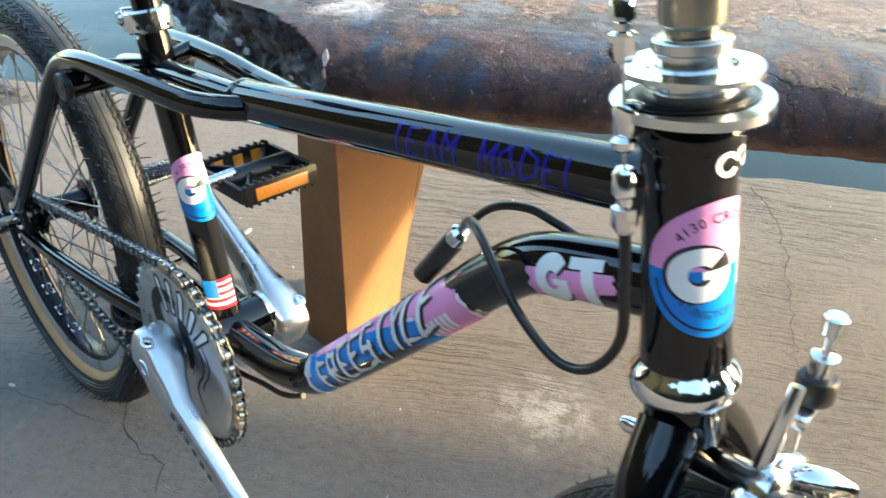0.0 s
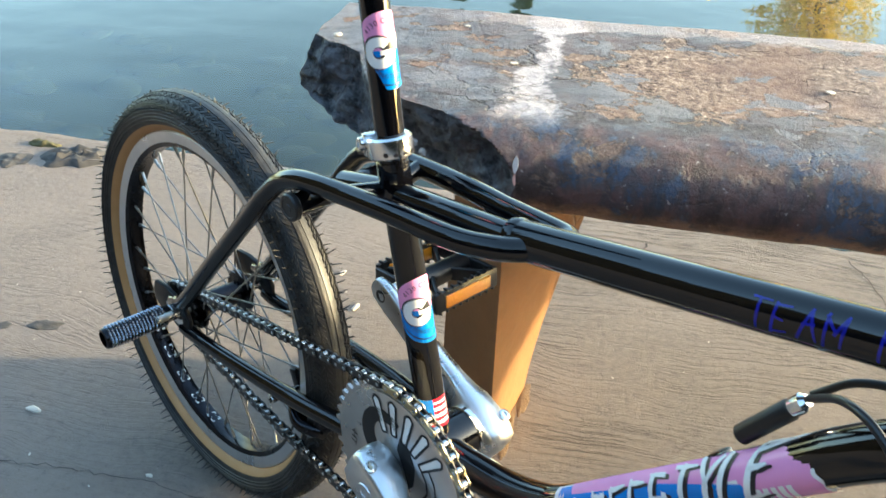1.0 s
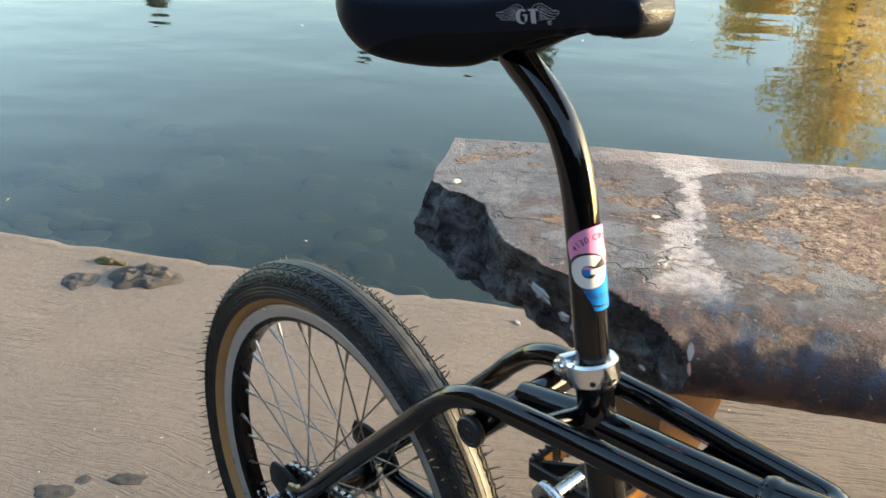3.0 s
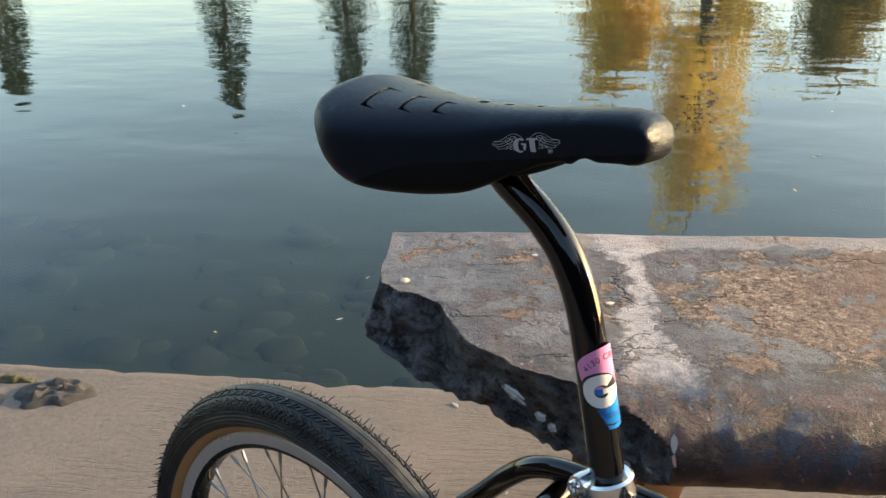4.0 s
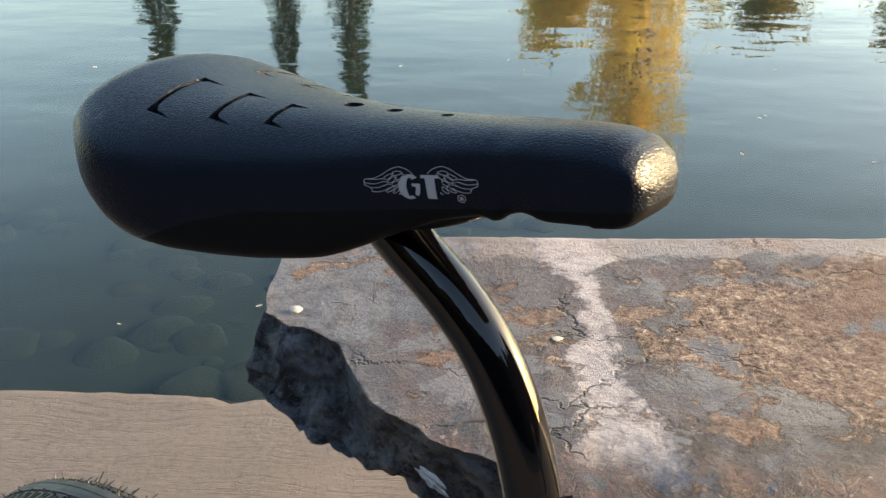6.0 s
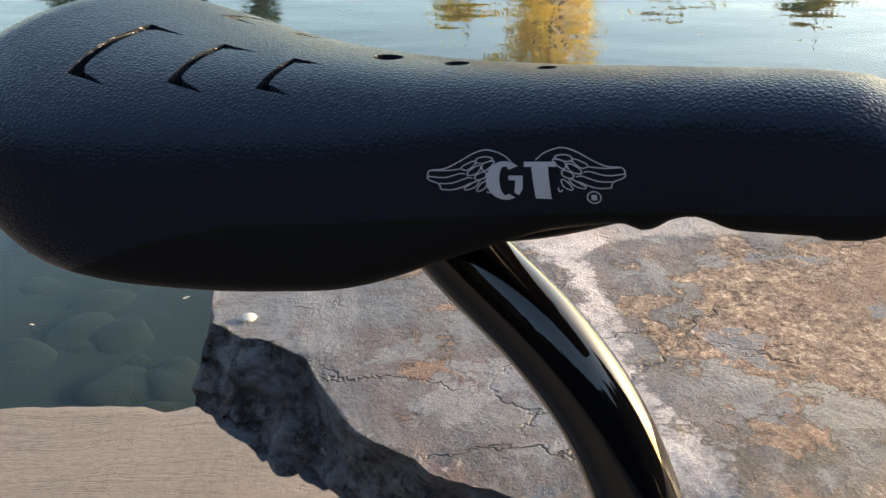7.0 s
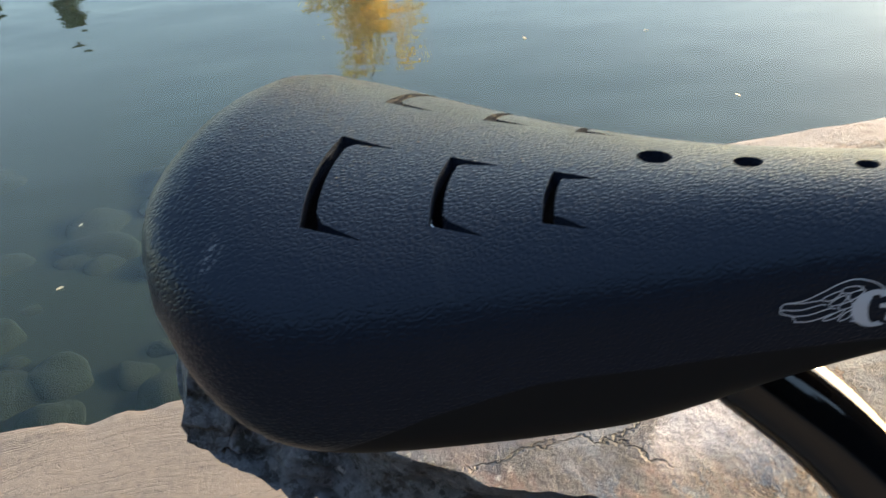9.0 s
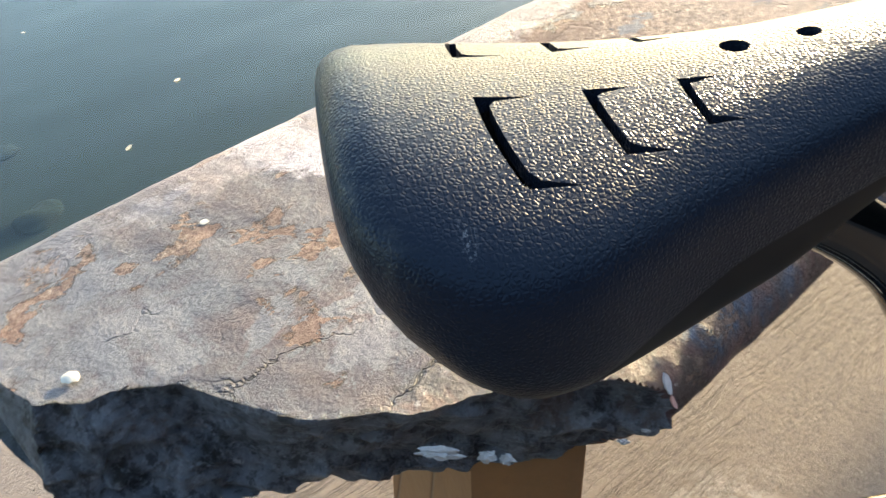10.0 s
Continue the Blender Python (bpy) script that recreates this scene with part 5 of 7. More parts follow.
def saddle_section(x):
    """Half width, crown height, lip height, height of the widest line, fullness and tuck of the skirt."""
    spread = 0.006 if -0.318 < x < -0.096 else 0.0
    even = lambda xs, vs: sum(float(np.interp(x + d * spread, xs, vs)) for d in (-1, -0.5, 0, 0.5, 1)) / 5
    w, zt = even(SADDLE_X, HALF_WIDE), even(SADDLE_X, CROWN_Z)
    zb = even(LIP_X, LIP_Z) if x < -0.16 else float(np.interp(x, LIP_X, LIP_Z))
    u = float(np.interp(x, [-0.333, -0.20, -0.08], [0, 0.6, 1]))
    zm = zb + (zt - zb) * (0.490 + 0.142 * u)
    tuck = float(np.interp(x, [-0.333, -0.312, -0.29, -0.20], [0.38, 0.30, 0.21, 0.24])) * (2.48 - 1.30 * u)
    return w, zt, zb, zm, 1.94 + 0.41 * u, tuck


def saddle_half(x, half=30, low=14):
    """The right-hand outline of the shell at a length, from the crown to the lip."""
    w, zt, zb, zm, n, tuck = saddle_section(x)
    side = []
    for k in range(half + 1):
        a = math.pi / 2 * k / half
        full = 1 + 0.020 * math.exp(-(((math.degrees(a) - 66) / 13) ** 2))
        side.append((full * w * math.sin(a) ** (2 / n), zm + full * (zt - zm) * max(0.0, math.cos(a)) ** (2 / n)))
    for k in range(1, low + 1):
        t = k / low
        side.append((w * (1 - tuck * t**2.2), zm + (zb - zm) * math.sin(math.pi / 2 * t) ** 0.9))
    return side


def saddle():
    bm = bmesh.new()
    xs = [-0.333, -0.3326, -0.3322, -0.331, -0.330, -0.328, -0.326, -0.323, -0.320, -0.316, -0.312, -0.308, -0.304] + [-0.30 + 0.004 * k for k in range(40)] + [-0.14 + 0.002 * k for k in range(27)] + [-0.085, -0.083, -0.081, -0.0795, -0.078, -0.0765, -0.0745]
    rings = []
    for x in xs:
        w, zt, zb, zm, n, tuck = saddle_section(x)
        side = saddle_half(x)
        side.append((side[-1][0] * 0.8, zb + (0.002 if x < -0.098 else -0.001)))
        pts = [(-y, z) for y, z in side[::-1]] + side[1:]
        rings.append([bm.verts.new((x, y, z)) for y, z in pts])
    for a, b in zip(rings, rings[1:]):
        for k in range(len(a)):
            e = (k + 1) % len(a)
            bm.faces.new((a[k], a[e], b[e], b[k]))
    for ring, x in ((rings[0], -0.3336), (rings[-1], -0.0733)):
        c = sum((v.co for v in ring), Vector()) / len(ring)
        inner = [bm.verts.new((x, c.y + (v.co.y - c.y) * 0.6, c.z + (v.co.z - c.z) * 0.6)) for v in ring]
        for k in range(len(ring)):
            e = (k + 1) % len(ring)
            bm.faces.new((ring[k], ring[e], inner[e], inner[k]))
        bm.faces.new(inner)
    bmesh.ops.recalc_face_normals(bm, faces=bm.faces)
    mesh = bpy.data.meshes.new("saddle")
    bm.to_mesh(mesh)
    bm.free()
    # cutters for the vents: a bar across with two pointed tails
    cut = bmesh.new()
    for s in (-1, 1):
        for x0, x1, y0, y1, tail, bow, wide in ((-0.2923, -0.2876, 0.0150, 0.0518, 0.0150, 0.0030, 0.0034), (-0.2628, -0.2596, 0.0150, 0.0419, 0.0130, 0.0022, 0.0031), (-0.2364, -0.2349, 0.0150, 0.0337, 0.0110, 0.0014, 0.0028)):
            outer = [(x0 + (x1 - x0) * k / 8 - bow * math.sin(math.pi * k / 8) * 0.6, s * (y0 + (y1 - y0) * k / 8)) for k in range(9)]
            inner = [(x + wide, y + s * (0.0028 if k == 0 else 0.0005 if k == 1 else -0.0026 if k == 8 else -0.0005 if k == 7 else 0)) for k, (x, y) in enumerate(outer)]
            inner[0] = (inner[0][0] + 0.0016, inner[0][1])
            inner[8] = (inner[8][0] + 0.0012, inner[8][1])
            outline = outer + [(x1 + tail, s * (y1 - 0.0012))] + inner[::-1] + [(x0 + tail, s * (y0 + 0.0010))]
            low = [cut.verts.new((x, y, 0.8222)) for x, y in outline]
            top = [cut.verts.new((x, y, 0.870)) for x, y in outline]
            n = len(outline)
            cut.faces.new(low[::-1]), cut.faces.new(top)
            for k in range(n):
                cut.faces.new((low[k], low[(k + 1) % n], top[(k + 1) % n], top[k]))
    hollow = bmesh.new()
    shells = []
    for x in [-0.318, -0.314, -0.310] + [-0.304 + 0.006 * k for k in range(35)]:
        w, zt, zb, zm, n, tuck = saddle_section(x)
        crown = [(max(0.0, y - 0.0042), zm + (z - zm) * (zt - 0.0040 - zm) / (zt - zm) if z > zm else z) for y, z in saddle_half(x, 16, 6)]
        crown[0] = (0.0, crown[0][1])
        lip = crown[-1][0]
        crown.append((lip, zb - 0.012))
        shells.append([hollow.verts.new((x, y, z)) for y, z in [(-y, z) for y, z in crown[::-1]] + crown[1:]])
    for a, b in zip(shells, shells[1:]):
        for k in range(len(a)):
            e = (k + 1) % len(a)
            hollow.faces.new((a[k], a[e], b[e], b[k]))
    hollow.faces.new(shells[0][::-1]), hollow.faces.new(shells[-1])
    bmesh.ops.recalc_face_normals(hollow, faces=hollow.faces)
    hollow_mesh = bpy.data.meshes.new("hollow")
    hollow.to_mesh(hollow_mesh)
    hollow.free()
    for x, r in ((-0.2137, 0.0044), (-0.1914, 0.0035), (-0.1650, 0.0027)):
        lathe([(0, r), (0.04, r)], (x, -0.0012, 0.826), (x, -0.0012, 1), 24, bm=cut)
    bmesh.ops.recalc_face_normals(cut, faces=cut.faces)
    cutter_mesh = bpy.data.meshes.new("cutter")
    cut.to_mesh(cutter_mesh)
    cut.free()
    mesh.materials.append(SADDLE)
    ob, cutter = new("saddle", mesh), new("cutter", cutter_mesh)
    hollow_ob = new("hollow", hollow_mesh)
    mod = ob.modifiers.new("shell", "BOOLEAN")
    mod.operation, mod.solver, mod.object = "DIFFERENCE", "MANIFOLD", hollow_ob
    mod = ob.modifiers.new("vents", "BOOLEAN")
    mod.operation, mod.solver, mod.object = "DIFFERENCE", "MANIFOLD", cutter
    done = bpy.data.meshes.new_from_object(ob.evaluated_get(bpy.context.evaluated_depsgraph_get()))
    bpy.data.objects.remove(ob)
    bpy.data.objects.remove(cutter)
    bpy.data.objects.remove(hollow_ob)
    ob = mesh_part("saddle", done, SADDLE, bicycle, "grained black plastic saddle with C-shaped vents", 42)
    ob.matrix_basis = Matrix.Translation((-0.2272, 0.0170, 0.8353)) @ pose(0, 0, 0, -5.2, -0.43, 0) @ Matrix.Translation((0.215, 0.0, -0.836))
    return ob


SADDLE_OB = saddle()


def saddle_side(x, z):
    """The right flank of the saddle at a length and height."""
    w, zt, zb, zm, n, tuck = saddle_section(x)
    if z >= zm:
        return -w * max(0.0, 1 - (max(0.0, z - zm) / (zt - zm)) ** n) ** (1 / n)
    t = 2 / math.pi * math.asin(min(1.0, (zm - z) / (zm - zb)) ** (1 / 0.9))
    return -w * (1 - tuck * t**2.2)


def on_saddle(name, outlines, material, lift):
    """Shapes in (across, down) units of the print, laid on the right flank."""
    bm = flat_shapes([[(LOGO_X[0] + LOGO_X[1] * u + LOGO_X[2] * v, LOGO_Z[0] + LOGO_Z[1] * u + LOGO_Z[2] * v) for u, v in o] for o in outlines])
    cut_in_strips(bm, 0.003, 0)
    cut_in_strips(bm, 0.002, 1)
    for v in bm.verts:
        x, z = v.co.x, v.co.y
        v.co = Vector((x, saddle_side(x, z) - lift, z))
    part(name, bm, material, SADDLE_OB, sharp=0)


def stroke(pts, width):
    quads = []
    for (x0, y0), (x1, y1) in zip(pts, pts[1:]):
        d = math.hypot(x1 - x0, y1 - y0) or 1
        nx, ny = -(y1 - y0) / d * width / 2, (x1 - x0) / d * width / 2
        quads.append([(x0 - nx, y0 - ny), (x1 - nx, y1 - ny), (x1 + nx, y1 + ny), (x0 + nx, y0 + ny)])
    return quads


# the winged emblem, a hundred units to about five millimetres
LOGO_X = (-0.18461, 4.669e-5, 3.98e-6)
LOGO_Z = (0.82777, 7.28e-6, -4.43e-5)
hook = []
for k in range(30):
    a0, a1 = radians(-48 - 250 * k / 30), radians(-48 - 250 * (k + 1) / 30)
    ring = [(470 + rx * math.cos(a), 252 + ry * math.sin(a)) for a, rx, ry in ((a0, 102, 110), (a1, 102, 110), (a1, 30, 84), (a0, 30, 84))]
    hook.append(ring)
on_saddle("emblem", hook, LOGO_GREY, 0.0005)
on_saddle("emblem", [[(488, 222), (565, 222), (560, 300), (540, 335), (516, 318), (526, 250), (490, 247)]], LOGO_GREY, 0.0006)
on_saddle("emblem", [[(470, 142), (516, 150), (514, 172), (460, 172)]], LOGO_GREY, 0.0006)
on_saddle("emblem", [[(570, 146), (735, 146), (735, 174), (570, 174)], [(608, 174), (694, 174), (707, 357), (624, 354)]], LOGO_GREY, 0.0005)
WING = [[(505, 146), (470, 112), (430, 92), (370, 78), (300, 100), (230, 142), (150, 180), (75, 186), (60, 215), (66, 242), (115, 264), (128, 298)], [(62, 220), (150, 230), (232, 208), (262, 212)], [(112, 264), (190, 262), (268, 234), (300, 236)], [(126, 298), (190, 301), (246, 284), (290, 262)], [(75, 186), (160, 190), (236, 182)], [(240, 182), (250, 166), (310, 138), (314, 158), (272, 190), (240, 182)], [(318, 150), (328, 124), (376, 116), (410, 130), (360, 152), (318, 150)], [(272, 222), (280, 196), (330, 164), (346, 176), (320, 212), (272, 222)], [(350, 184), (360, 152), (416, 140), (400, 170), (366, 194), (350, 184)], [(250, 294), (262, 304), (312, 286), (338, 246), (300, 262), (250, 294)], [(316, 306), (330, 312), (366, 290), (374, 250), (340, 270), (316, 306)], [(368, 312), (386, 322), (392, 298)], [(310, 238), (322, 216), (366, 200), (368, 230), (330, 246), (310, 238)]]
for mirrored in (False, True):
    feathers = []
    for line in WING:
        smooth_line = [(p.x, p.y) for p in glide([(x, y, 0) for x, y in line], 3)]
        feathers += stroke([(1136 - x, y - 8) if mirrored else (x, y) for x, y in smooth_line], 6.5)
    on_saddle("wing", feathers, LOGO_GREY, 0.0005)
on_saddle("round_mark", stroke(arc(922, 345, 34, 0, 360, 20), 7) + [[(908, 330), (936, 330), (936, 362), (908, 362)]], LOGO_GREY, 0.0005)
# rails and clamp under the saddle
for s in (-1, 1):
    rail_line = glide([(-0.285, s * 0.030, 0.796), (-0.27, s * 0.024, 0.792), (-0.24, s * 0.021, 0.796), (-0.20, s * 0.018, 0.806), (-0.17, s * 0.015, 0.816), (-0.15, s * 0.012, 0.822)], 6)
    part("saddle_rail", tube(rail_line, 0.0035, 10), CHROME, SADDLE_OB, "chrome saddle rail")
part("saddle_clamp", lathe([(0, 0.010), (0.002, 0.0125), (0.046, 0.0125), (0.048, 0.010)], (-0.222, -0.022, 0.800), (-0.222, 1, 0.800), 24), SATIN, SADDLE_OB)
# ---- wheels, built about their own axle (local y), then placed
TYRE_HALF, TYRE_MID, TYRE_DEEP = 0.0245, 0.2325, 0.0232


def turn_profile(bm, profile, sides):
    """Turns a closed (radius, y) profile about the y axis."""
    rings = []
    for k in range(sides):
        a = 2 * math.pi * k / sides
        rings.append([bm.verts.new((r * math.cos(a), y, r * math.sin(a))) for r, y in profile])
    n = len(profile)
    for k in range(sides):
        a, b = rings[k], rings[(k + 1) % sides]
        for s in range(n):
            bm.faces.new((a[s], b[s], b[(s + 1) % n], a[(s + 1) % n]))
    return bm


def tyre_point(t, lift=0.0):
    """The tyre's skin: t from -1 (right bead) over the crown to 1 (left bead)."""
    a = t * radians(152)
    r = TYRE_MID + (TYRE_DEEP + lift) * math.cos(a)
    y = (TYRE_HALF + lift) * math.sin(a)
    return r, y


def wheel_meshes():
    made = {}
    bm = turn_profile(bmesh.new(), [tyre_point(-1 + 2 * k / 30) for k in range(31)], 128)
    for f in bm.faces:
        c = f.calc_center_median()
        r = math.hypot(c.x, c.z)
        f.material_index = 1 if r < 0.2215 and r > 0.2030 else 0
    made["tyre"] = (bm, [RUBBER, GUM])
    # tread: a smooth middle band between two grooves, then slanted bars and fine side lugs
    band_line = [(-0.118, -0.0004), (-0.112, 0.0010), (-0.06, 0.0013), (-0.006, 0.0013), (0.0, 0.0004), (0.006, 0.0013), (0.06, 0.0013), (0.112, 0.0010), (0.118, -0.0004)]
    tread = turn_profile(bmesh.new(), [tyre_point(t, lift) for t, lift in band_line], 160)
    steps = 124
    bars = [(0.190, 0.105, 0.40, 0.00, 0.55), (0.190, 0.070, 0.22, 0.50, 0.55), (0.292, 0.070, 0.52, 0.62, -0.45), (0.292, 0.048, 0.20, 0.12, -0.45), (0.372, 0.060, 0.42, 0.20, 0.30), (0.372, 0.060, 0.30, 0.70, 0.30), (0.445, 0.048, 0.34, 0.45, 0.0), (0.445, 0.048, 0.30, 0.95, 0.0)]
    for k in range(steps):
        for side in (-1, 1):
            for t, wide, long, shift, slant in bars:
                base = 2 * math.pi * (k + shift + 0.25 * side) / steps
                span = math.pi * long / steps
                corners = []
                for lift in (-0.0006, 0.0012):
                    shrink = 1.0 if lift < 0 else 0.86
                    for da, dt in ((-span, -wide / 2), (span, -wide / 2), (span, wide / 2), (-span, wide / 2)):
                        r, y = tyre_point(side * (t + dt * shrink), lift)
                        ang = base + da * shrink + slant * dt / wide * 2 * math.pi / steps
                        corners.append(tread.verts.new((r * math.cos(ang), y, r * math.sin(ang))))
                for q in ((4, 5, 6, 7), (0, 1, 5, 4), (1, 2, 6, 5), (2, 3, 7, 6), (3, 0, 4, 7)):
                    tread.faces.new([corners[i] for i in q])
    for s in (-1, 1):  # moulded ribs round the shoulder
        for t in (0.515, 0.575, 0.640, 0.700):
            for k in range(128):
                a0, a1 = 2 * math.pi * k / 128, 2 * math.pi * (k + 1) / 128
                quad = []
                for ang, (tt, lift) in ((a0, (t - 0.012, 0)), (a1, (t - 0.012, 0)), (a1, (t, 0.0009)), (a0, (t, 0.0009)), (a1, (t + 0.012, 0)), (a0, (t + 0.012, 0))):
                    r, y = tyre_point(s * tt, lift)
                    quad.append(tread.verts.new((r * math.cos(ang), y, r * math.sin(ang))))
                tread.faces.new(quad[:4])
                tread.faces.new((quad[3], quad[2], quad[4], quad[5]))
    made["tread"] = (tread, RUBBER)
    # moulding hairs
    hair, rng = bmesh.new(), random.Random(5)
    for t, count in ((-0.485, 150), (0.485, 150), (-0.335, 96), (0.335, 96), (-0.135, 96), (0.135, 96)):
        for k in range(count):
            if rng.random() < 0.08:
                continue
            ang = 2 * math.pi * (k + rng.uniform(-0.15, 0.15)) / count
            r, y = tyre_point(t)
            root = Vector((r * math.cos(ang), y, r * math.sin(ang)))
            out = Vector((math.cos(ang) * math.cos(t * radians(152)), math.sin(t * radians(152)), math.sin(ang) * math.cos(t * radians(152))))
            out = (out + Vector((rng.gauss(0, 0.18), rng.gauss(0, 0.18), rng.gauss(0, 0.18)))).normalized()
            long = rng.uniform(0.009, 0.0145) if abs(t) > 0.4 else rng.uniform(0.0025, 0.006)
            sweep(hair, [root, root + out * long * 0.6, root + out * long + Vector((rng.gauss(0, 0.0006), rng.gauss(0, 0.0006), rng.gauss(0, 0.0006)))], [0.0008, 0.00062, 0.0004], 4)
    made["moulding_hair"] = (hair, RUBBER)
    rim = [(r * 1.010, y) for r, y in [(0.2035, -0.0105), (0.2085, -0.0140), (0.2100, -0.0130), (0.2100, -0.0114), (0.2035, -0.0095), (0.2010, 0.0), (0.2035, 0.0095), (0.2100, 0.0114), (0.2100, 0.0130), (0.2085, 0.0140), (0.1960, 0.0120), (0.1905, 0.0095), (0.1885, 0.0), (0.1905, -0.0095), (0.1960, -0.0120)]]
    bm = turn_profile(bmesh.new(), rim[1:], 128)
    for f in bm.faces:
        c = f.calc_center_median()
        r = math.hypot(c.x, c.z)
        f.material_index = 0 if abs(c.y) > 0.0118 and r > 0.1970 else 1
    made["rim"] = (bm, [ALLOY, ANODISED])
    return made


WHEEL = wheel_meshes()
WHEEL_MESH = {}
for key, (bm, mats) in WHEEL.items():
    bmesh.ops.recalc_face_normals(bm, faces=bm.faces)
    mesh = bpy.data.meshes.new(key)
    bm.to_mesh(mesh)
    bm.free()
    for m in mats if isinstance(mats, list) else [mats]:
        mesh.materials.append(m)
    WHEEL_MESH[key] = mesh

bm = bmesh.new()
sweep(bm, [(0, 0, 0), (0, 0, 1)], 1.0, 6)
SPOKE_MESH = bpy.data.meshes.new("spoke")
bm.to_mesh(SPOKE_MESH)
bm.free()
SPOKE_MESH.materials.append(metal("dull_spoke_steel", (0.36, 0.36, 0.35), 0.32))


def spoke_between(parent, a, b, r=0.0010, name="spoke"):
    ob = new(name, SPOKE_MESH)
    ob.parent = parent
    d = Vector(b) - Vector(a)
    ob.matrix_basis = Matrix.Translation(a) @ d.to_track_quat("Z", "Y").to_matrix().to_4x4() @ Matrix.Diagonal((r, r, d.length, 1))
    return ob


def build_wheel(name, centre, flange_l, flange_r, phase=0.0, lean=0.0, grow=1.0, toe=0.0):
    wheel = mesh_part(name, WHEEL_MESH["rim"], POLISHED, bicycle, "black rim with polished sidewalls and a tan-wall tyre", 30)
    wheel.matrix_basis = Matrix.Translation(centre) @ pose(0, 0, 0, 0, 0, toe) @ pose(0, 0, 0, lean, phase, 0) @ Matrix.Scale(grow, 4)
    mesh_part("tyre", WHEEL_MESH["tyre"], RUBBER, wheel, "black tyre with tan gum sidewalls", 30)
    mesh_part("tread", WHEEL_MESH["tread"], RUBBER, wheel, "blocky street tread", 0)
    hairs = mesh_part("moulding_hair", WHEEL_MESH["moulding_hair"], RUBBER, wheel, "thin rubber moulding hairs", 0)
    tagged(hairs, kind="stuff")
    hub = bmesh.new()
    lathe([(-0.030 + flange_r + 0.030 - 0.003, 0.012), (flange_r - 0.002, 0.027), (flange_r + 0.002, 0.027), (flange_r + 0.004, 0.014), (flange_l - 0.004, 0.014), (flange_l - 0.002, 0.027), (flange_l + 0.002, 0.027), (flange_l + 0.003, 0.012)], (0, 0, 0), (0, 1, 0), 32, bm=hub)
    part("hub", hub, ANODISED, wheel, "black flanged hub")
    part("axle", tube([(0, -0.075, 0), (0, 0.075, 0)], 0.005, 12), STEEL, wheel)
    for k in range(36):
        rim_a = radians(10 * k + 2)
        side = flange_l if k % 2 else flange_r
        lean = 62 if (k // 2) % 2 else -62
        hub_a = rim_a + radians(lean)
        p = Vector((0.0235 * math.cos(hub_a), side + (0.0022 if (k // 2) % 2 else -0.0022), 0.0235 * math.sin(hub_a)))
        q = Vector((0.1890 * math.cos(rim_a), 0.003 if k % 2 else -0.003, 0.1890 * math.sin(rim_a)))
        spoke_between(wheel, p, q)
        spoke_between(wheel, q, q + (p - q).normalized() * 0.013, 0.0019, "nipple")
    return wheel


rear_wheel = build_wheel("rear_wheel", Vector((-0.4232, -0.0175, 0.2612)), 0.040, -0.022, 0.0, -3.3, 1.0225, 0.8)
# pale block outlines printed round the inside of the rim
for a in (214, 226, 238, 250, 262):
    bars = bmesh.new()
    outline = [(0.0, -0.0050), (1.6, -0.0050), (2.4, -0.0010), (3.4, -0.0050), (5.2, -0.0050), (5.2, 0.0070), (3.4, 0.0070), (2.6, 0.0030), (1.6, 0.0070), (0.0, 0.0070)]
    mid_a, mid_y = 2.6, 0.001
    ring_pts = []
    for da, y in outline:
        for grow in (1.0, 0.78):
            dd, yy = mid_a + (da - mid_a) * grow, mid_y + (y - mid_y) * (grow + 0.04 * (1 - grow))
            r = 0.1904 + (0.1924 - 0.1904) * abs(yy) / 0.0095 - 0.0007
            t = radians(a + dd)
            ring_pts.append(bars.verts.new((r * math.cos(t), yy, r * math.sin(t))))
    n = len(outline)
    for k in range(n):
        e = (k + 1) % n
        bars.faces.new((ring_pts[2 * k], ring_pts[2 * e], ring_pts[2 * e + 1], ring_pts[2 * k + 1]))
    part("rim_mark", bars, WHITE, rear_wheel, sharp=0)

FORK_ROOT = HEAD_LOW - HEAD_UP * 0.020
FRONT_AXLE = Vector((0.600, 0, 0.2555))
build_wheel("front_wheel", FRONT_AXLE, 0.028, -0.028, 5)


# ---- pegs
def peg(side):
    start, end = AXLE + Vector((0, side * 0.066, 0)), AXLE + Vector((0, side * 0.151, 0))
    body = part("axle_peg", lathe([(0, 0.0108), (0.006, 0.0108), (0.008, 0.0132), (0.080, 0.0132), (0.084, 0.0122), (0.085, 0.0095), (0.078, 0.0090), (0.078, 0.0)], start, end, 32), ANODISED, bicycle, "knurled black steel axle peg")
    knurl = bmesh.new()
    for k in range(26):
        for j in range(17):
            a = 2 * math.pi * (k + 0.5 * (j % 2)) / 26
            c = start + Vector((0, side * (0.0105 + 0.0042 * j), 0))
            d, t, ax = Vector((math.cos(a), 0, math.sin(a))), Vector((-math.sin(a), 0, math.cos(a))), Vector((0, side, 0))
            pts = [c + d * 0.0130 + t * 0.0015, c + d * 0.0130 + ax * 0.0021, c + d * 0.0130 - t * 0.0015, c + d * 0.0130 - ax * 0.0021]
            v = [knurl.verts.new(p) for p in pts]
            top = knurl.verts.new(c + d * 0.0146)
            for i in range(4):
                knurl.faces.new((v[i], v[(i + 1) % 4], top))
    tagged(part("knurling", knurl, KNURLED, body, sharp=0), kind="stuff")


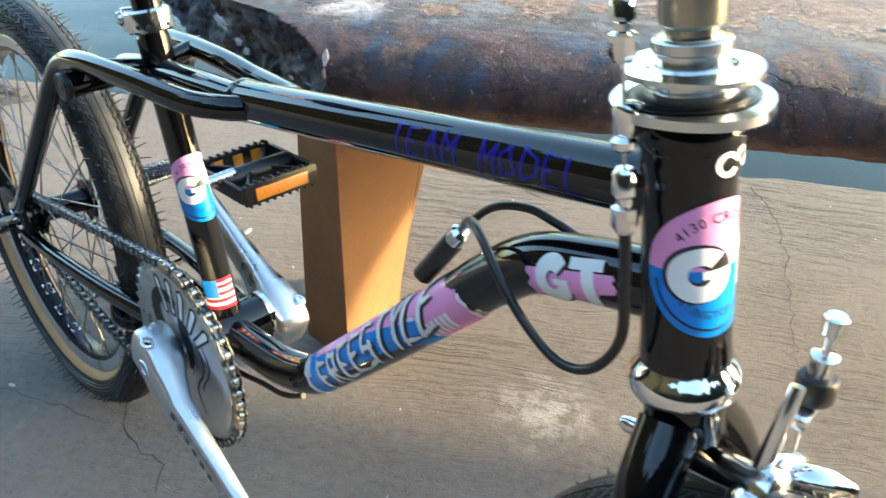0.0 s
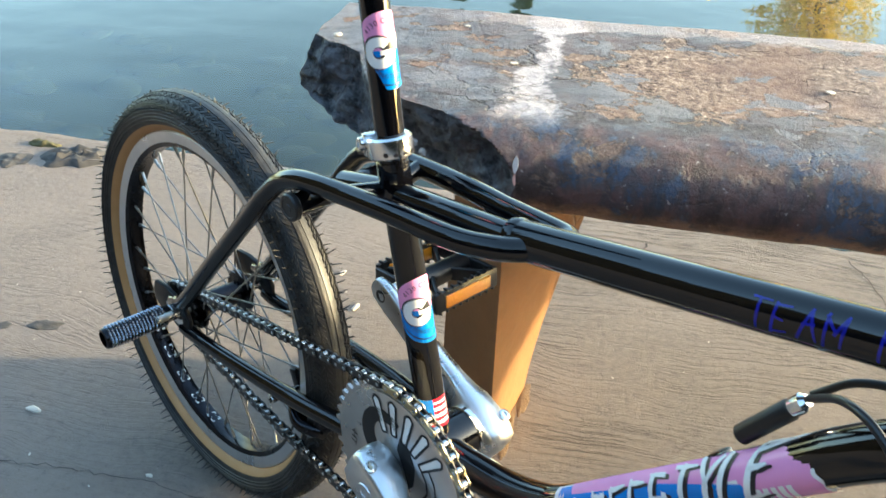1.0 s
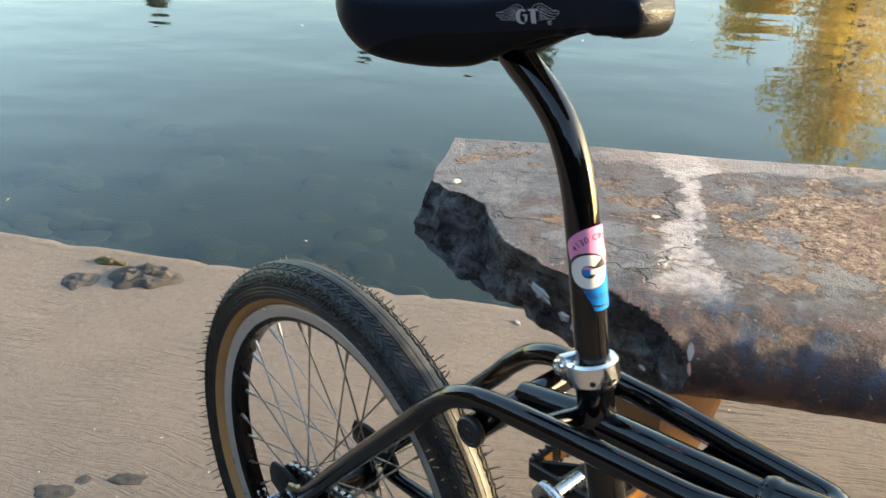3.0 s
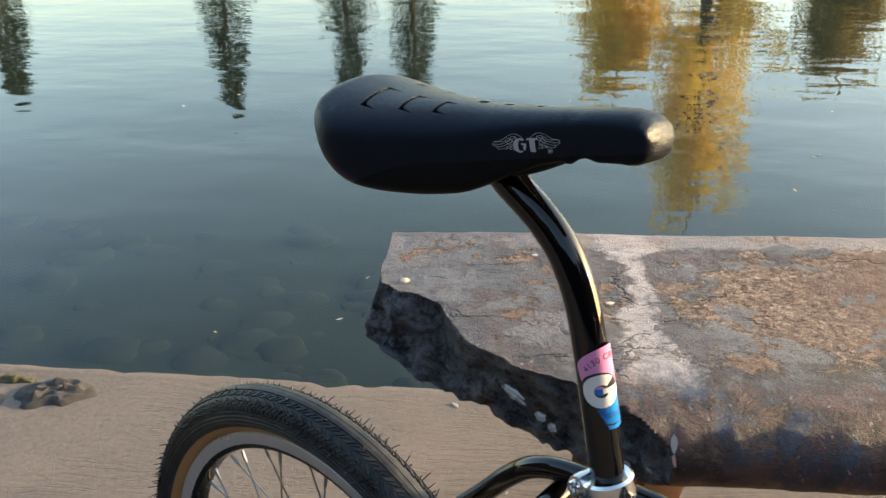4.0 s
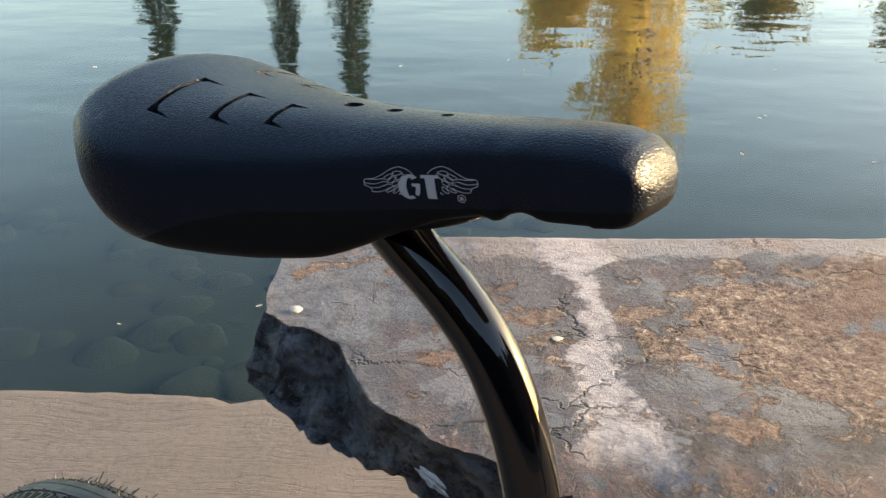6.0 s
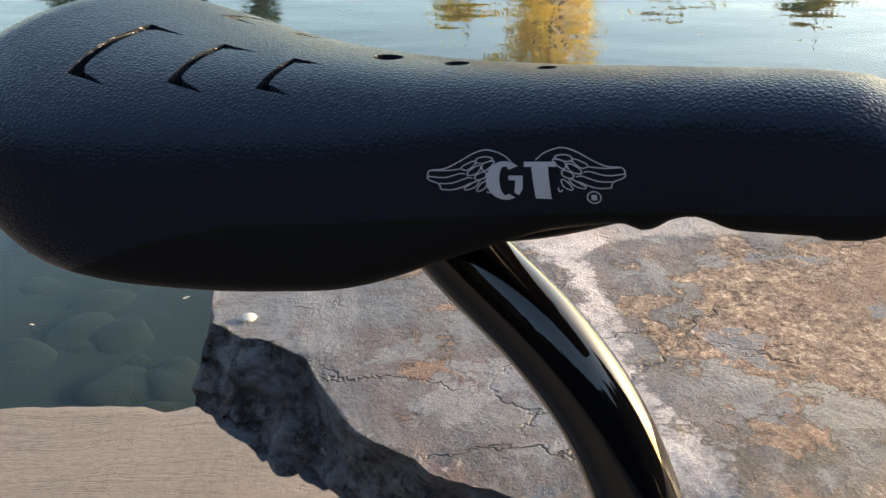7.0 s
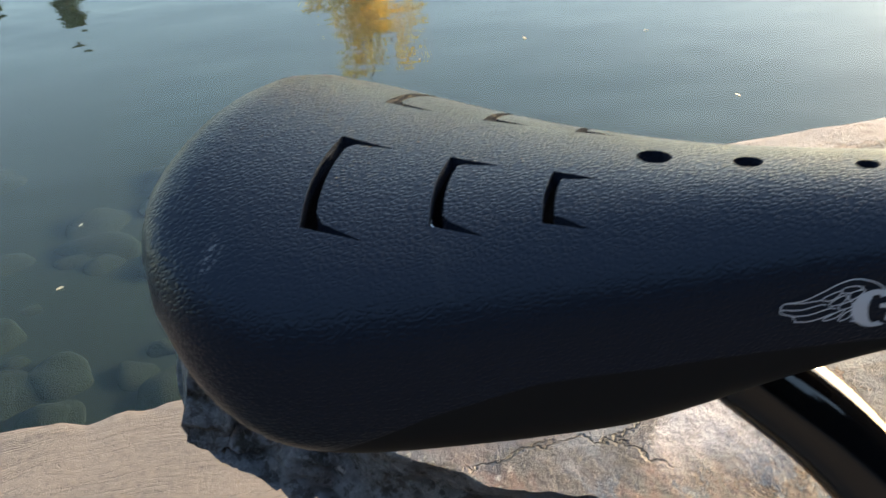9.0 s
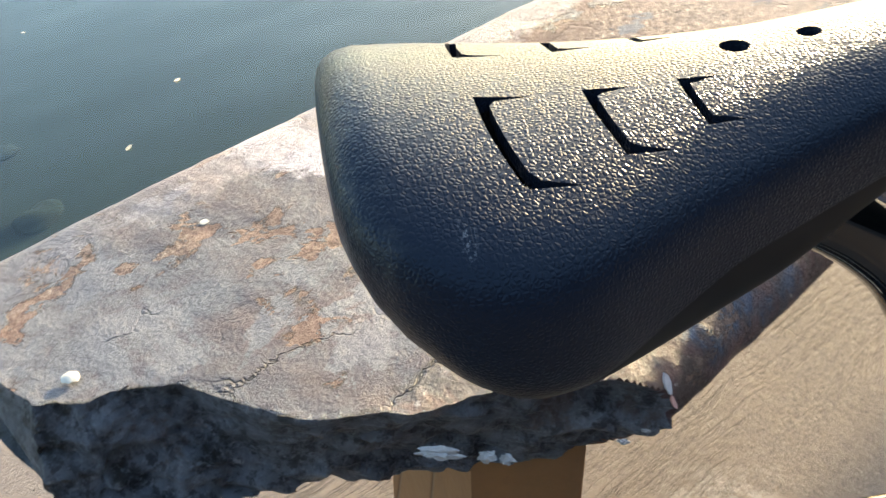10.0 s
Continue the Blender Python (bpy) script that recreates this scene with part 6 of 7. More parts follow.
peg(-1), peg(1)
for s in (-1, 1):
    part("axle_nut", lathe([(0, 0.009), (0.002, 0.0105), (0.009, 0.0105), (0.010, 0.009)], AXLE + Vector((0, s * 0.0615, 0)), AXLE + Vector((0, s * 9, 0)), 6), CHROME, bicycle)
    part("chain_tensioner", slab([(-0.012, -0.010), (0.014, -0.011), (0.026, -0.004), (0.026, 0.004), (0.014, 0.011), (-0.012, 0.010)], 0.003, Matrix.Translation(AXLE + Vector((0.006, s * 0.0635, 0.004))) @ pose(0, 0, 0, 90, 0, 0)), CHROME, bicycle)
# ---- drivetrain
RING_Y, RING_R = -0.0475, 0.0935
COG = AXLE + Vector((0, RING_Y, 0))
RING = BB + Vector((0, RING_Y, -0.002))


def sprocket(centre, teeth, pitch_r, thick, hole):
    bm = bmesh.new()
    outline = []
    for k in range(teeth):
        for f, r in ((0.0, pitch_r - 0.0035), (0.22, pitch_r - 0.0032), (0.40, pitch_r + 0.0028), (0.60, pitch_r + 0.0028), (0.78, pitch_r - 0.0032)):
            a = 2 * math.pi * (k + f) / teeth
            outline.append((r * math.cos(a), r * math.sin(a)))
    n = len(outline)
    rings = []
    for y in (-thick / 2, thick / 2):
        rings.append([bm.verts.new((x, y, z)) for x, z in outline])
        rings.append([bm.verts.new((hole * x / math.hypot(x, z), y, hole * z / math.hypot(x, z))) for x, z in outline])
    for k in range(n):
        e = (k + 1) % n
        bm.faces.new((rings[0][k], rings[0][e], rings[1][e], rings[1][k]))
        bm.faces.new((rings[2][k], rings[3][k], rings[3][e], rings[2][e]))
        bm.faces.new((rings[0][k], rings[2][k], rings[2][e], rings[0][e]))
        bm.faces.new((rings[1][k], rings[1][e], rings[3][e], rings[3][k]))
    bmesh.ops.translate(bm, verts=bm.verts, vec=centre)
    return bm


DISC = metal("brushed_alloy_disc", (0.66, 0.66, 0.66), 0.36, 0.00003)
chainring = part("chainring", sprocket(RING, 44, RING_R, 0.0035, 0.012), DISC, bicycle, "solid brushed alloy disc chainring with a dark print")
part("disc_face", lathe([(0, 0.0852), (0.0008, 0.0860), (0.0022, 0.0860), (0.0026, 0.0852)], RING + Vector((0, -0.0017, 0)), RING + Vector((0, -1, 0)), 96), DISC, chainring)


def on_ring(name, outlines, material, lift=0.0046):
    """Shapes (x ahead, z up, from the ring's centre) printed on its outer face."""
    bm = flat_shapes(outlines)
    for v in bm.verts:
        v.co = Vector((RING.x + v.co.x * 1.06, RING.y - lift, RING.z + v.co.y * 1.06))
    part(name, bm, material, chainring, sharp=0)


# printed ornament: a dark wing-like swirl with pale fingers
swirl = arc(-0.014, 0.028, 0.034, 60, 230, 30)
swirl = [p for p in swirl] + [(x * 0.55 - 0.004, y * 0.55 + 0.016) for x, y in arc(-0.014, 0.028, 0.034, 230, 60, 30)]
quads = [swirl[k : k + 2] + swirl[-k - 2 : len(swirl) - k] for k in range(30)]
on_ring("print_swirl", quads, RING_INK)
on_ring("print_body", [[(0.004, 0.046), (0.016, 0.040), (0.024, 0.022), (0.022, 0.002), (0.012, -0.010), (0.010, 0.010), (0.0, 0.030)]], RING_INK)
for k in range(5):
    a = radians(112 - 17 * k)
    c, s = math.cos(a), math.sin(a)
    r0, r1, w = 0.042, 0.074, 0.0048
    finger = [(r0 * c - w * 0.7 * s, r0 * s + w * 0.7 * c), (r1 * c - w * s, r1 * s + w * c), ((r1 + 0.004) * c, (r1 + 0.004) * s), (r1 * c + w * s, r1 * s - w * c), (r0 * c + w * 0.7 * s, r0 * s - w * 0.7 * c)]
    on_ring("print_finger", [finger], WHITE, 0.0046)
    on_ring("print_outline", stroke(finger + finger[:1], 0.0024), RING_INK, 0.0048)
tail = [(0.030 + 0.010 * math.sin(t * 0.9), 0.030 - 0.0115 * t) for t in range(8)]
on_ring("print_outline", stroke(tail, 0.0022) + stroke([(x + 0.010, y + 0.004) for x, y in tail[:6]], 0.0018), RING_INK, 0.0047)
bm = lettering("44T", 0.0125)
for v in bm.verts:
    x, y = v.co.x, v.co.y
    v.co = Vector((RING.x - 0.064 + y * 0.95 - x * 0.15, RING.y - 0.0047, RING.z + 0.004 - x * 0.95 - y * 0.15))
part("lettering", bm, RING_INK, chainring, sharp=0)
part("freewheel", sprocket(COG, 16, 0.0325, 0.003, 0.010), DARKSTEEL, bicycle)
part("freewheel_body", lathe([(0, 0.020), (0.002, 0.024), (0.016, 0.024), (0.018, 0.018)], COG + Vector((0, -0.006, 0)), COG + Vector((0, 1, 0)), 28), DARKSTEEL, bicycle)

# chain: pins in one mesh, side plates as single links
PITCH = 0.0127
d = COG - RING
dist = math.hypot(d.x, d.z)
base_a = math.atan2(d.z, d.x)
r1, r2 = RING_R, 0.0330
off = math.acos((r1 - r2) / dist)


def chain_path():
    """Points along the closed run of the chain, in (x, z)."""
    pts = []
    t0, t1 = base_a - off, base_a + off  # tangent bearings: over and under
    def circ(c, r, a0, a1, n=60):
        return [(c.x + r * math.cos(a0 + (a1 - a0) * k / n), c.z + r * math.sin(a0 + (a1 - a0) * k / n)) for k in range(n + 1)]
    pts += circ(COG, r2, t0, t1, 40)
    a, b = pts[-1], circ(RING, r1, t1, t1, 1)[0]
    for k in range(1, 30):
        t = k / 30
        pts.append((a[0] + (b[0] - a[0]) * t, a[1] + (b[1] - a[1]) * t - 0.006 * math.sin(math.pi * t)))
    pts += circ(RING, r1, t1, t0 + 2 * math.pi, 90)
    return pts + pts[:1]


def walk_line(pts, step):
    """Even steps along a line."""
    lengths = [math.hypot(b[0] - a[0], b[1] - a[1]) for a, b in zip(pts, pts[1:])]
    total = sum(lengths)
    n = 2 * round(total / step / 2)
    out, k, gone = [], 0, 0.0
    for i in range(n):
        want = total * i / n
        while gone + lengths[k] < want:
            gone += lengths[k]
            k += 1
        t = (want - gone) / lengths[k]
        out.append((pts[k][0] + (pts[k + 1][0] - pts[k][0]) * t, pts[k][1] + (pts[k + 1][1] - pts[k][1]) * t))
    return out


joints = walk_line(chain_path(), PITCH)
bm = bmesh.new()
for x, z in joints:
    lathe([(0, 0.0018), (0.0008, 0.0022), (0.0096, 0.0022), (0.0104, 0.0018)], (x, RING_Y - 0.0052, z), (x, 1, z), 8, bm=bm)
    lathe([(0.0028, 0.0039), (0.0076, 0.0039)], (x, RING_Y - 0.0052, z), (x, 1, z), 10, bm=bm)
chain = part("chain", bm, STEEL, bicycle, "steel roller chain with some gilt plates")


def link_mesh(gap, material):
    bm = bmesh.new()
    shape = []
    for side in (-1, 1):
        for k in range(7):
            a = radians(-90 + 180 * k / 6) if side > 0 else radians(90 + 180 * k / 6)
            shape.append((side * PITCH / 2 + 0.0043 * math.cos(a), 0.0043 * math.sin(a)))
        shape.append((0, side * 0.0031))
    for y in (-gap, gap):
        slab(shape, 0.0012, None, 0, bm)
        bmesh.ops.transform(bm, matrix=pose(0, y, 0, 90, 0, 0), verts=[v for v in bm.verts if not v.tag])
        for v in bm.verts:
            v.tag = True
    mesh = bpy.data.meshes.new("chain_link")
    bmesh.ops.recalc_face_normals(bm, faces=bm.faces)
    bm.to_mesh(mesh)
    bm.free()
    mesh.materials.append(material)
    return mesh


LINKS = [link_mesh(0.0044, DARKSTEEL), link_mesh(0.0030, DARKSTEEL)]
GILT = [link_mesh(0.0044, GOLDISH), link_mesh(0.0030, DARKSTEEL)]
for k, (x, z) in enumerate(joints):
    nx, nz = joints[(k + 1) % len(joints)]
    near_front = x > RING.x - 0.02 and z > RING.z - 0.03
    ob = new("chain_link", (GILT if near_front else LINKS)[k % 2])
    ob.parent = chain
    ob.matrix_basis = Matrix.Translation(((x + nx) / 2, RING_Y, (z + nz) / 2)) @ Matrix.Rotation(-math.atan2(nz - z, nx - x), 4, "Y")

# cranks
ARM_WAY = Vector((-0.150, 0, 0.079)).normalized()


def crank(side):
    """A forged arm: big boss at the spindle with a pinch slot, tapering to a drilled eye."""
    way = ARM_WAY if side > 0 else -ARM_WAY
    across = Vector((0, 1, 0)).cross(way).normalized()
    y0 = 0.054 if side > 0 else -0.072
    bm = bmesh.new()
    rings, bend = [], 0.003 if side > 0 else 0.010
    stations = [(-0.034, 0.014, 0.011), (-0.031, 0.0220, 0.0155), (-0.022, 0.0260, 0.0180), (0.0, 0.0270, 0.0185), (0.016, 0.0260, 0.0170), (0.030, 0.0220, 0.0135), (0.050, 0.0190, 0.0105), (0.100, 0.0165, 0.0085), (0.140, 0.0155, 0.0075), (0.155, 0.0165, 0.0070), (0.166, 0.0162, 0.0065), (0.177, 0.0140, 0.0063), (0.184, 0.0085, 0.0055)]
    for u, half, thick in stations:
        c = BB + way * u + Vector((0, y0 + bend * side * min(1, max(0, u) / 0.05), 0))
        ring = []
        for k in range(16):
            a = 2 * math.pi * k / 16
            ca, sa = math.cos(a), math.sin(a)
            ring.append(bm.verts.new(c + across * half * math.copysign(abs(ca) ** 0.45, ca) + Vector((0, thick * math.copysign(abs(sa) ** 0.45, sa), 0))))
        rings.append(ring)
    for a, b in zip(rings, rings[1:]):
        for k in range(16):
            bm.faces.new((a[k], a[(k + 1) % 16], b[(k + 1) % 16], b[k]))
    bm.faces.new(rings[0][::-1]), bm.faces.new(rings[-1])
    arm = part("crank_arm", bm, ALLOY, bicycle, "forged silver alloy crank arm", 50)
    c = BB + Vector((0, y0, 0))
    for q in (0.012, -0.012):
        p = c - way * 0.019 * 1.0 + Vector((0, q * 0.9, 0)) + across * 0.0
        head = c - way * 0.012 + Vector((0, q, 0))
        up = across if across.z > 0 else -across
        s = head + up * 0.0258
        part("pinch_bolt", lathe([(0, 0.0058), (0.0022, 0.0058), (0.0028, 0.0050), (0.0028, 0.0028), (0.0008, 0.0026), (0.0008, 0)], s, s + up, 20), CHROME if abs(q) < 1 else STEEL, arm) if q * side > 0 else None
    eye = BB + way * 0.167 + Vector((0, y0 + bend * side, 0))
    part("pedal_eye", lathe([(0, 0.0072), (0.0006, 0.0072), (0.0006, 0.0055), (-0.003, 0.0052), (-0.003, 0)], eye + Vector((0, -0.0064, 0)), eye + Vector((0, -1, 0)), 24), DARKSTEEL, arm)
    face = c + Vector((0, side * 0.0180, 0))
    part("spindle_cap", lathe([(0, 0.0105), (0.0015, 0.0100), (0.0015, 0.0045), (-0.001, 0.004), (-0.001, 0)], face, face + Vector((0, side, 0)), 24), ALLOY, arm)
    return arm


left_crank, right_crank = crank(1), crank(-1)
# plain dark marks along the right arm
way, across = -ARM_WAY, Vector((0, 1, 0)).cross(-ARM_WAY).normalized()
for k in range(6):
    c = BB + way * (0.055 + 0.013 * k) + Vector((0, -0.0930, 0)) - across * 0.006
    part("print_mark", slab([(-0.004, -0.003), (0.003, -0.004), (0.004, 0.003), (-0.003, 0.0035)], 0.0003, Matrix.Translation(c) @ pose(0, 0, 0, 90, 0, 0) @ pose(0, 0, 0, 0, 0, -20 + 14 * (k % 3))), INK, right_crank)
for s in (-1, 1):
    part("bearing_cup", lathe([(0, 0.0250), (0.001, 0.0262), (0.006, 0.0262), (0.0075, 0.0245), (0.0075, 0.019), (0.010, 0.0185), (0.010, 0.0)], BB + Vector((0, s * 0.0330, 0)), BB + Vector((0, s, 0)), 36), CHROME if s > 0 else ANODISED, bicycle)
part("crank_spindle", tube([BB + Vector((0, -0.075, 0)), BB + Vector((0, 0.058, 0))], 0.0095, 18), STEEL, bicycle)


# pedal on the left arm
def pedal():
    eye = BB + ARM_WAY * 0.167 + Vector((0, 0.062, 0))
    holder = Matrix.Translation(eye + Vector((-0.002, 0.070, -0.007))) @ pose(0, 0, 0, 0, -4, 0)
    bm = bmesh.new()
    L, W = 0.096, 0.092  # fore-aft and across
    for sx in (-1, 1):
        box((0.006, W, 0.024), holder @ pose(sx * L / 2, 0, 0), 0.002, bm)
        for k in range(9):
            box((0.006, 0.003, 0.0030), holder @ pose(sx * L / 2, (k - 4) * 0.0098, 0.0128), 0.0006, bm)
            box((0.006, 0.003, 0.0030), holder @ pose(sx * L / 2, (k - 4) * 0.0098, -0.0128), 0.0006, bm)
    for sy in (-1, 1):
        box((L, 0.006, 0.018), holder @ pose(0, sy * W / 2, 0), 0.002, bm)
    for sx in (-0.5, 0.5):
        for a in (-1, 1):
            box((0.042, 0.005, 0.016), holder @ pose(sx * L / 2, a * 0.024, 0, 0, 0, a * 34 * (1 if sx > 0 else -1)), 0.0015, bm)
    body = part("pedal", bm, PLASTIC, bicycle, "black platform pedal with amber reflectors", 40)
    part("barrel", lathe([(-0.046, 0.011), (-0.040, 0.0135), (0.040, 0.0125), (0.046, 0.010)], holder.translation, holder.translation + Vector((0, 1, 0)), 20), PLASTIC, body)
    part("spindle", tube([eye + Vector((0, -0.010, 0)), eye + Vector((0, 0.04, 0.002))], 0.0070, 14), STEEL, body)
    for sx in (-1, 1):
        part("reflector", box((0.004, 0.066, 0.0145), holder @ pose(sx * (L / 2 + 0.0035), 0, 0), 0.001), AMBER, body, "amber reflector")
        for w in (-0.024, 0.002, 0.026):
            part("reflector_back", box((0.002, 0.013, 0.0150), holder @ pose(sx * (L / 2 - 0.0040), w, 0), 0.0006), AMBER, body, "amber reflector seen through the cage")
        part("reflector_rim", box((0.003, 0.072, 0.0195), holder @ pose(sx * (L / 2 + 0.0022), 0, 0), 0.001), PLASTIC, body)


pedal()
# ---- fork, headset, stem, detangler, brakes and cables
part("lower_headset_cup", lathe([(0.002, 0.0222), (-0.001, 0.0238), (-0.004, 0.0262), (-0.008, 0.0276), (-0.012, 0.0276), (-0.0155, 0.0262), (-0.018, 0.0232), (-0.019, 0.0190)], HEAD_LOW, HEAD_TOP, 48), CHROME, bicycle)
part("fork_crown", lathe([(-0.019, 0.0195), (-0.036, 0.0205), (-0.042, 0.0190)], HEAD_LOW, HEAD_TOP, 32), BLACK, bicycle)
for s in (-1, 1):
    leg = glide([FORK_ROOT - HEAD_UP * 0.012 + Vector((0, s * 0.012, 0)), FORK_ROOT - HEAD_UP * 0.045 + Vector((0.002, s * 0.036, 0)), FORK_ROOT - HEAD_UP * 0.085 + Vector((0.006, s * 0.046, 0)), Vector((0.490, s * 0.050, 0.36)), FRONT_AXLE + Vector((-0.006, s * 0.054, 0.012))], 8)
    n = len(leg)
    part("fork_leg", tube(leg, [0.0158 - 0.005 * max(0, k / n - 0.3) for k in range(n)], 28), BLACK, bicycle)
    part("fork_dropout", slab([(-0.012, 0.028), (0.010, 0.028), (0.016, 0.004), (0.010, -0.016), (-0.010, -0.016), (-0.016, 0.004)], 0.006, Matrix.Translation(FRONT_AXLE + Vector((0, s * 0.055, 0))) @ pose(0, 0, 0, 90, 0, 0), 0.001), SATIN, bicycle)
    part("axle_nut", lathe([(0, 0.009), (0.002, 0.0105), (0.009, 0.0105), (0.010, 0.009)], FRONT_AXLE + Vector((0, s * 0.0585, 0)), FRONT_AXLE + Vector((0, s * 9, 0)), 6), CHROME, bicycle)
part("upper_headset_cup", lathe([(0.110, 0.0222), (0.113, 0.0236), (0.121, 0.0236), (0.124, 0.0215), (0.126, 0.0185), (0.129, 0.0180)], HEAD_LOW, HEAD_TOP, 40), BLACK, bicycle)


ROTOR = metal("worn_chrome", (0.70, 0.70, 0.68), 0.16)


def plate(name, at, radius, wide, thick, ear):
    """A detangler plate: a ring drawn out to two cable ears."""
    outer, inner = [], []
    for k in range(72):
        a = 2 * math.pi * k / 72
        r = radius + ear * max(0.0, abs(math.cos(a + radians(28)))) ** 5
        outer.append((r * math.cos(a), r * math.sin(a)))
        inner.append(((radius - wide) * math.cos(a), (radius - wide) * math.sin(a)))
    m = Matrix.Translation(HEAD_LOW + HEAD_UP * at) @ Vector((0, 0, 1)).rotation_difference(HEAD_UP).to_matrix().to_4x4()
    bm = bmesh.new()
    rows = []
    for ring, z in ((outer, -thick / 2), (outer, thick / 2), (inner, thick / 2), (inner, -thick / 2)):
        rows.append([bm.verts.new(m @ Vector((x, y, z))) for x, y in ring])
    for r in range(4):
        a, b = rows[r], rows[(r + 1) % 4]
        for k in range(72):
            e = (k + 1) % 72
            bm.faces.new((a[k], a[e], b[e], b[k]))
    bmesh.ops.bevel(bm, geom=[e for e in bm.edges if e.calc_face_angle(0) > 1.0], offset=thick * 0.28, segments=2, affect="EDGES", profile=0.5)
    return part(name, bm, ROTOR, bicycle, "chromed rotor plate round the steerer")


lower_plate = plate("rotor_plate", 0.1285, 0.0340, 0.012, 0.0042, 0.006)
part("rotor_race", lathe([(0.1305, 0.022), (0.1305, 0.0255), (0.1325, 0.0255), (0.1335, 0.024), (0.1335, 0.018)], HEAD_LOW, HEAD_TOP, 48), DARKSTEEL, lower_plate)
upper_plate = plate("rotor_plate", 0.1430, 0.0290, 0.010, 0.0022, 0.006)
part("locknut", lathe([(0.1300, 0.016), (0.1335, 0.0195), (0.1360, 0.0195), (0.1365, 0.0180), (0.1380, 0.0180), (0.1385, 0.0192), (0.1405, 0.0192), (0.1445, 0.0155), (0.1500, 0.0155), (0.1510, 0.0168), (0.1550, 0.0168), (0.1560, 0.0155), (0.1562, 0.0120)], HEAD_LOW, HEAD_TOP, 24), ROTOR, bicycle)
part("rotor_groove", lathe([(0.1311, 0.0272), (0.1314, 0.0276), (0.1314, 0.0284), (0.1311, 0.0288)], HEAD_LOW, HEAD_TOP, 48), DARKSTEEL, lower_plate)
TARNISH = metal("tarnished_chrome", (0.40, 0.37, 0.29), 0.14)
part("stem_quill", lathe([(0.155, 0.0112), (0.160, 0.0112), (0.162, 0.0140), (0.186, 0.0150), (0.230, 0.0165), (0.236, 0.014)], HEAD_LOW, HEAD_TOP, 28), TARNISH, bicycle, "tarnished chrome stem quill")
part("stem_bolt", lathe([(0.236, 0.007), (0.242, 0.007), (0.2425, 0.004), (0.239, 0.004), (0.239, 0)], HEAD_LOW, HEAD_TOP, 18), CHROME, bicycle)

# cable hardware on the right of the head tube
SIDE = Vector((-0.010, -0.0330, 0))


def barrel(name, at, length, r, parent, mat):
    p = HEAD_LOW + HEAD_UP * at + SIDE
    return part(name, lathe([(0, r * 0.7), (length * 0.12, r), (length * 0.40, r), (length * 0.45, r * 0.62), (length * 0.55, r * 0.62), (length * 0.60, r * 0.9), (length * 0.92, r * 0.9), (length, r * 0.6)], p, p + HEAD_UP, 8), mat, parent)


barrel("barrel_adjuster", 0.075, 0.030, 0.0060, lower_plate, POLISHED)
barrel("barrel_adjuster", 0.150, 0.028, 0.0060, upper_plate, CHROME)
barrel("barrel_adjuster", 0.168, 0.024, 0.0052, upper_plate, POLISHED)
p = HEAD_LOW + SIDE
part("cable_wire", tube([p + HEAD_UP * 0.105, p + HEAD_UP * 0.155], 0.0008, 8), STEEL, lower_plate)
part("cable_hook", lathe([(0, 0.003), (0.002, 0.0055), (0.005, 0.0055), (0.007, 0.003)], p + HEAD_UP * 0.112, p + HEAD_UP, 14), CHROME, lower_plate)
part("cable_stop", box((0.010, 0.012, 0.014), Matrix.Translation(p + HEAD_UP * 0.125 + Vector((0, 0.004, 0))), 0.002), CHROME, lower_plate)
part("upper_housing", tube(glide([p + HEAD_UP * 0.192, p + HEAD_UP * 0.215 + Vector((-0.002, 0.002, 0)), p + HEAD_UP * 0.25 + Vector((-0.002, 0.004, 0))], 5), 0.0026, 12), CABLE, upper_plate)

# rear brake cable: loops from the lower plate down, back over the down tube into a rubber boot
housing = glide([p + HEAD_UP * 0.078, p + HEAD_UP * 0.050 + Vector((0.001, -0.002, 0)), p + HEAD_UP * 0.020 + Vector((-0.002, -0.002, 0)), Vector((0.420, -0.034, 0.537)), Vector((0.398, -0.032, 0.526)), Vector((0.372, -0.031, 0.536)), Vector((0.350, -0.030, 0.555)), Vector((0.328, -0.022, 0.566)), Vector((0.306, -0.008, 0.560)), Vector((0.285, 0.006, 0.540))], 8)
cable = part("brake_cable", tube(housing, 0.0027, 14), CABLE, bicycle, "black brake cable housing in a loop")
second = glide([Vector((0.285, 0.010, 0.541)), Vector((0.305, 0.012, 0.561)), Vector((0.330, 0.014, 0.570)), Vector((0.352, 0.016, 0.568)), Vector((0.385, 0.024, 0.560)), Vector((0.43, 0.033, 0.58)), HEAD_LOW + HEAD_UP * 0.085 + Vector((-0.008, 0.034, 0)), HEAD_LOW + HEAD_UP * 0.130 + Vector((-0.008, 0.034, 0))], 6)
part("brake_cable", tube(second, 0.0027, 12), CABLE, bicycle)
B0, B1 = Vector((0.251, 0.004, 0.489)), Vector((0.286, 0.008, 0.540))
part("cable_boot", lathe([(0, 0.0055), (0.002, 0.0072), (0.045, 0.0072), (0.047, 0.0062)], B0, B1, 24), PLASTIC, cable, "black rubber cable boot")
part("ferrule", lathe([(0.046, 0.0060), (0.048, 0.0066), (0.056, 0.0066), (0.059, 0.0040)], B0, B1, 20), CHROME, cable)
part("cable_guide", box((0.016, 0.012, 0.008), Matrix.Translation((0.243, 0.002, 0.466)) @ pose(0, 0, 0, 0, -45, 0), 0.002), BLACK, down_tube)
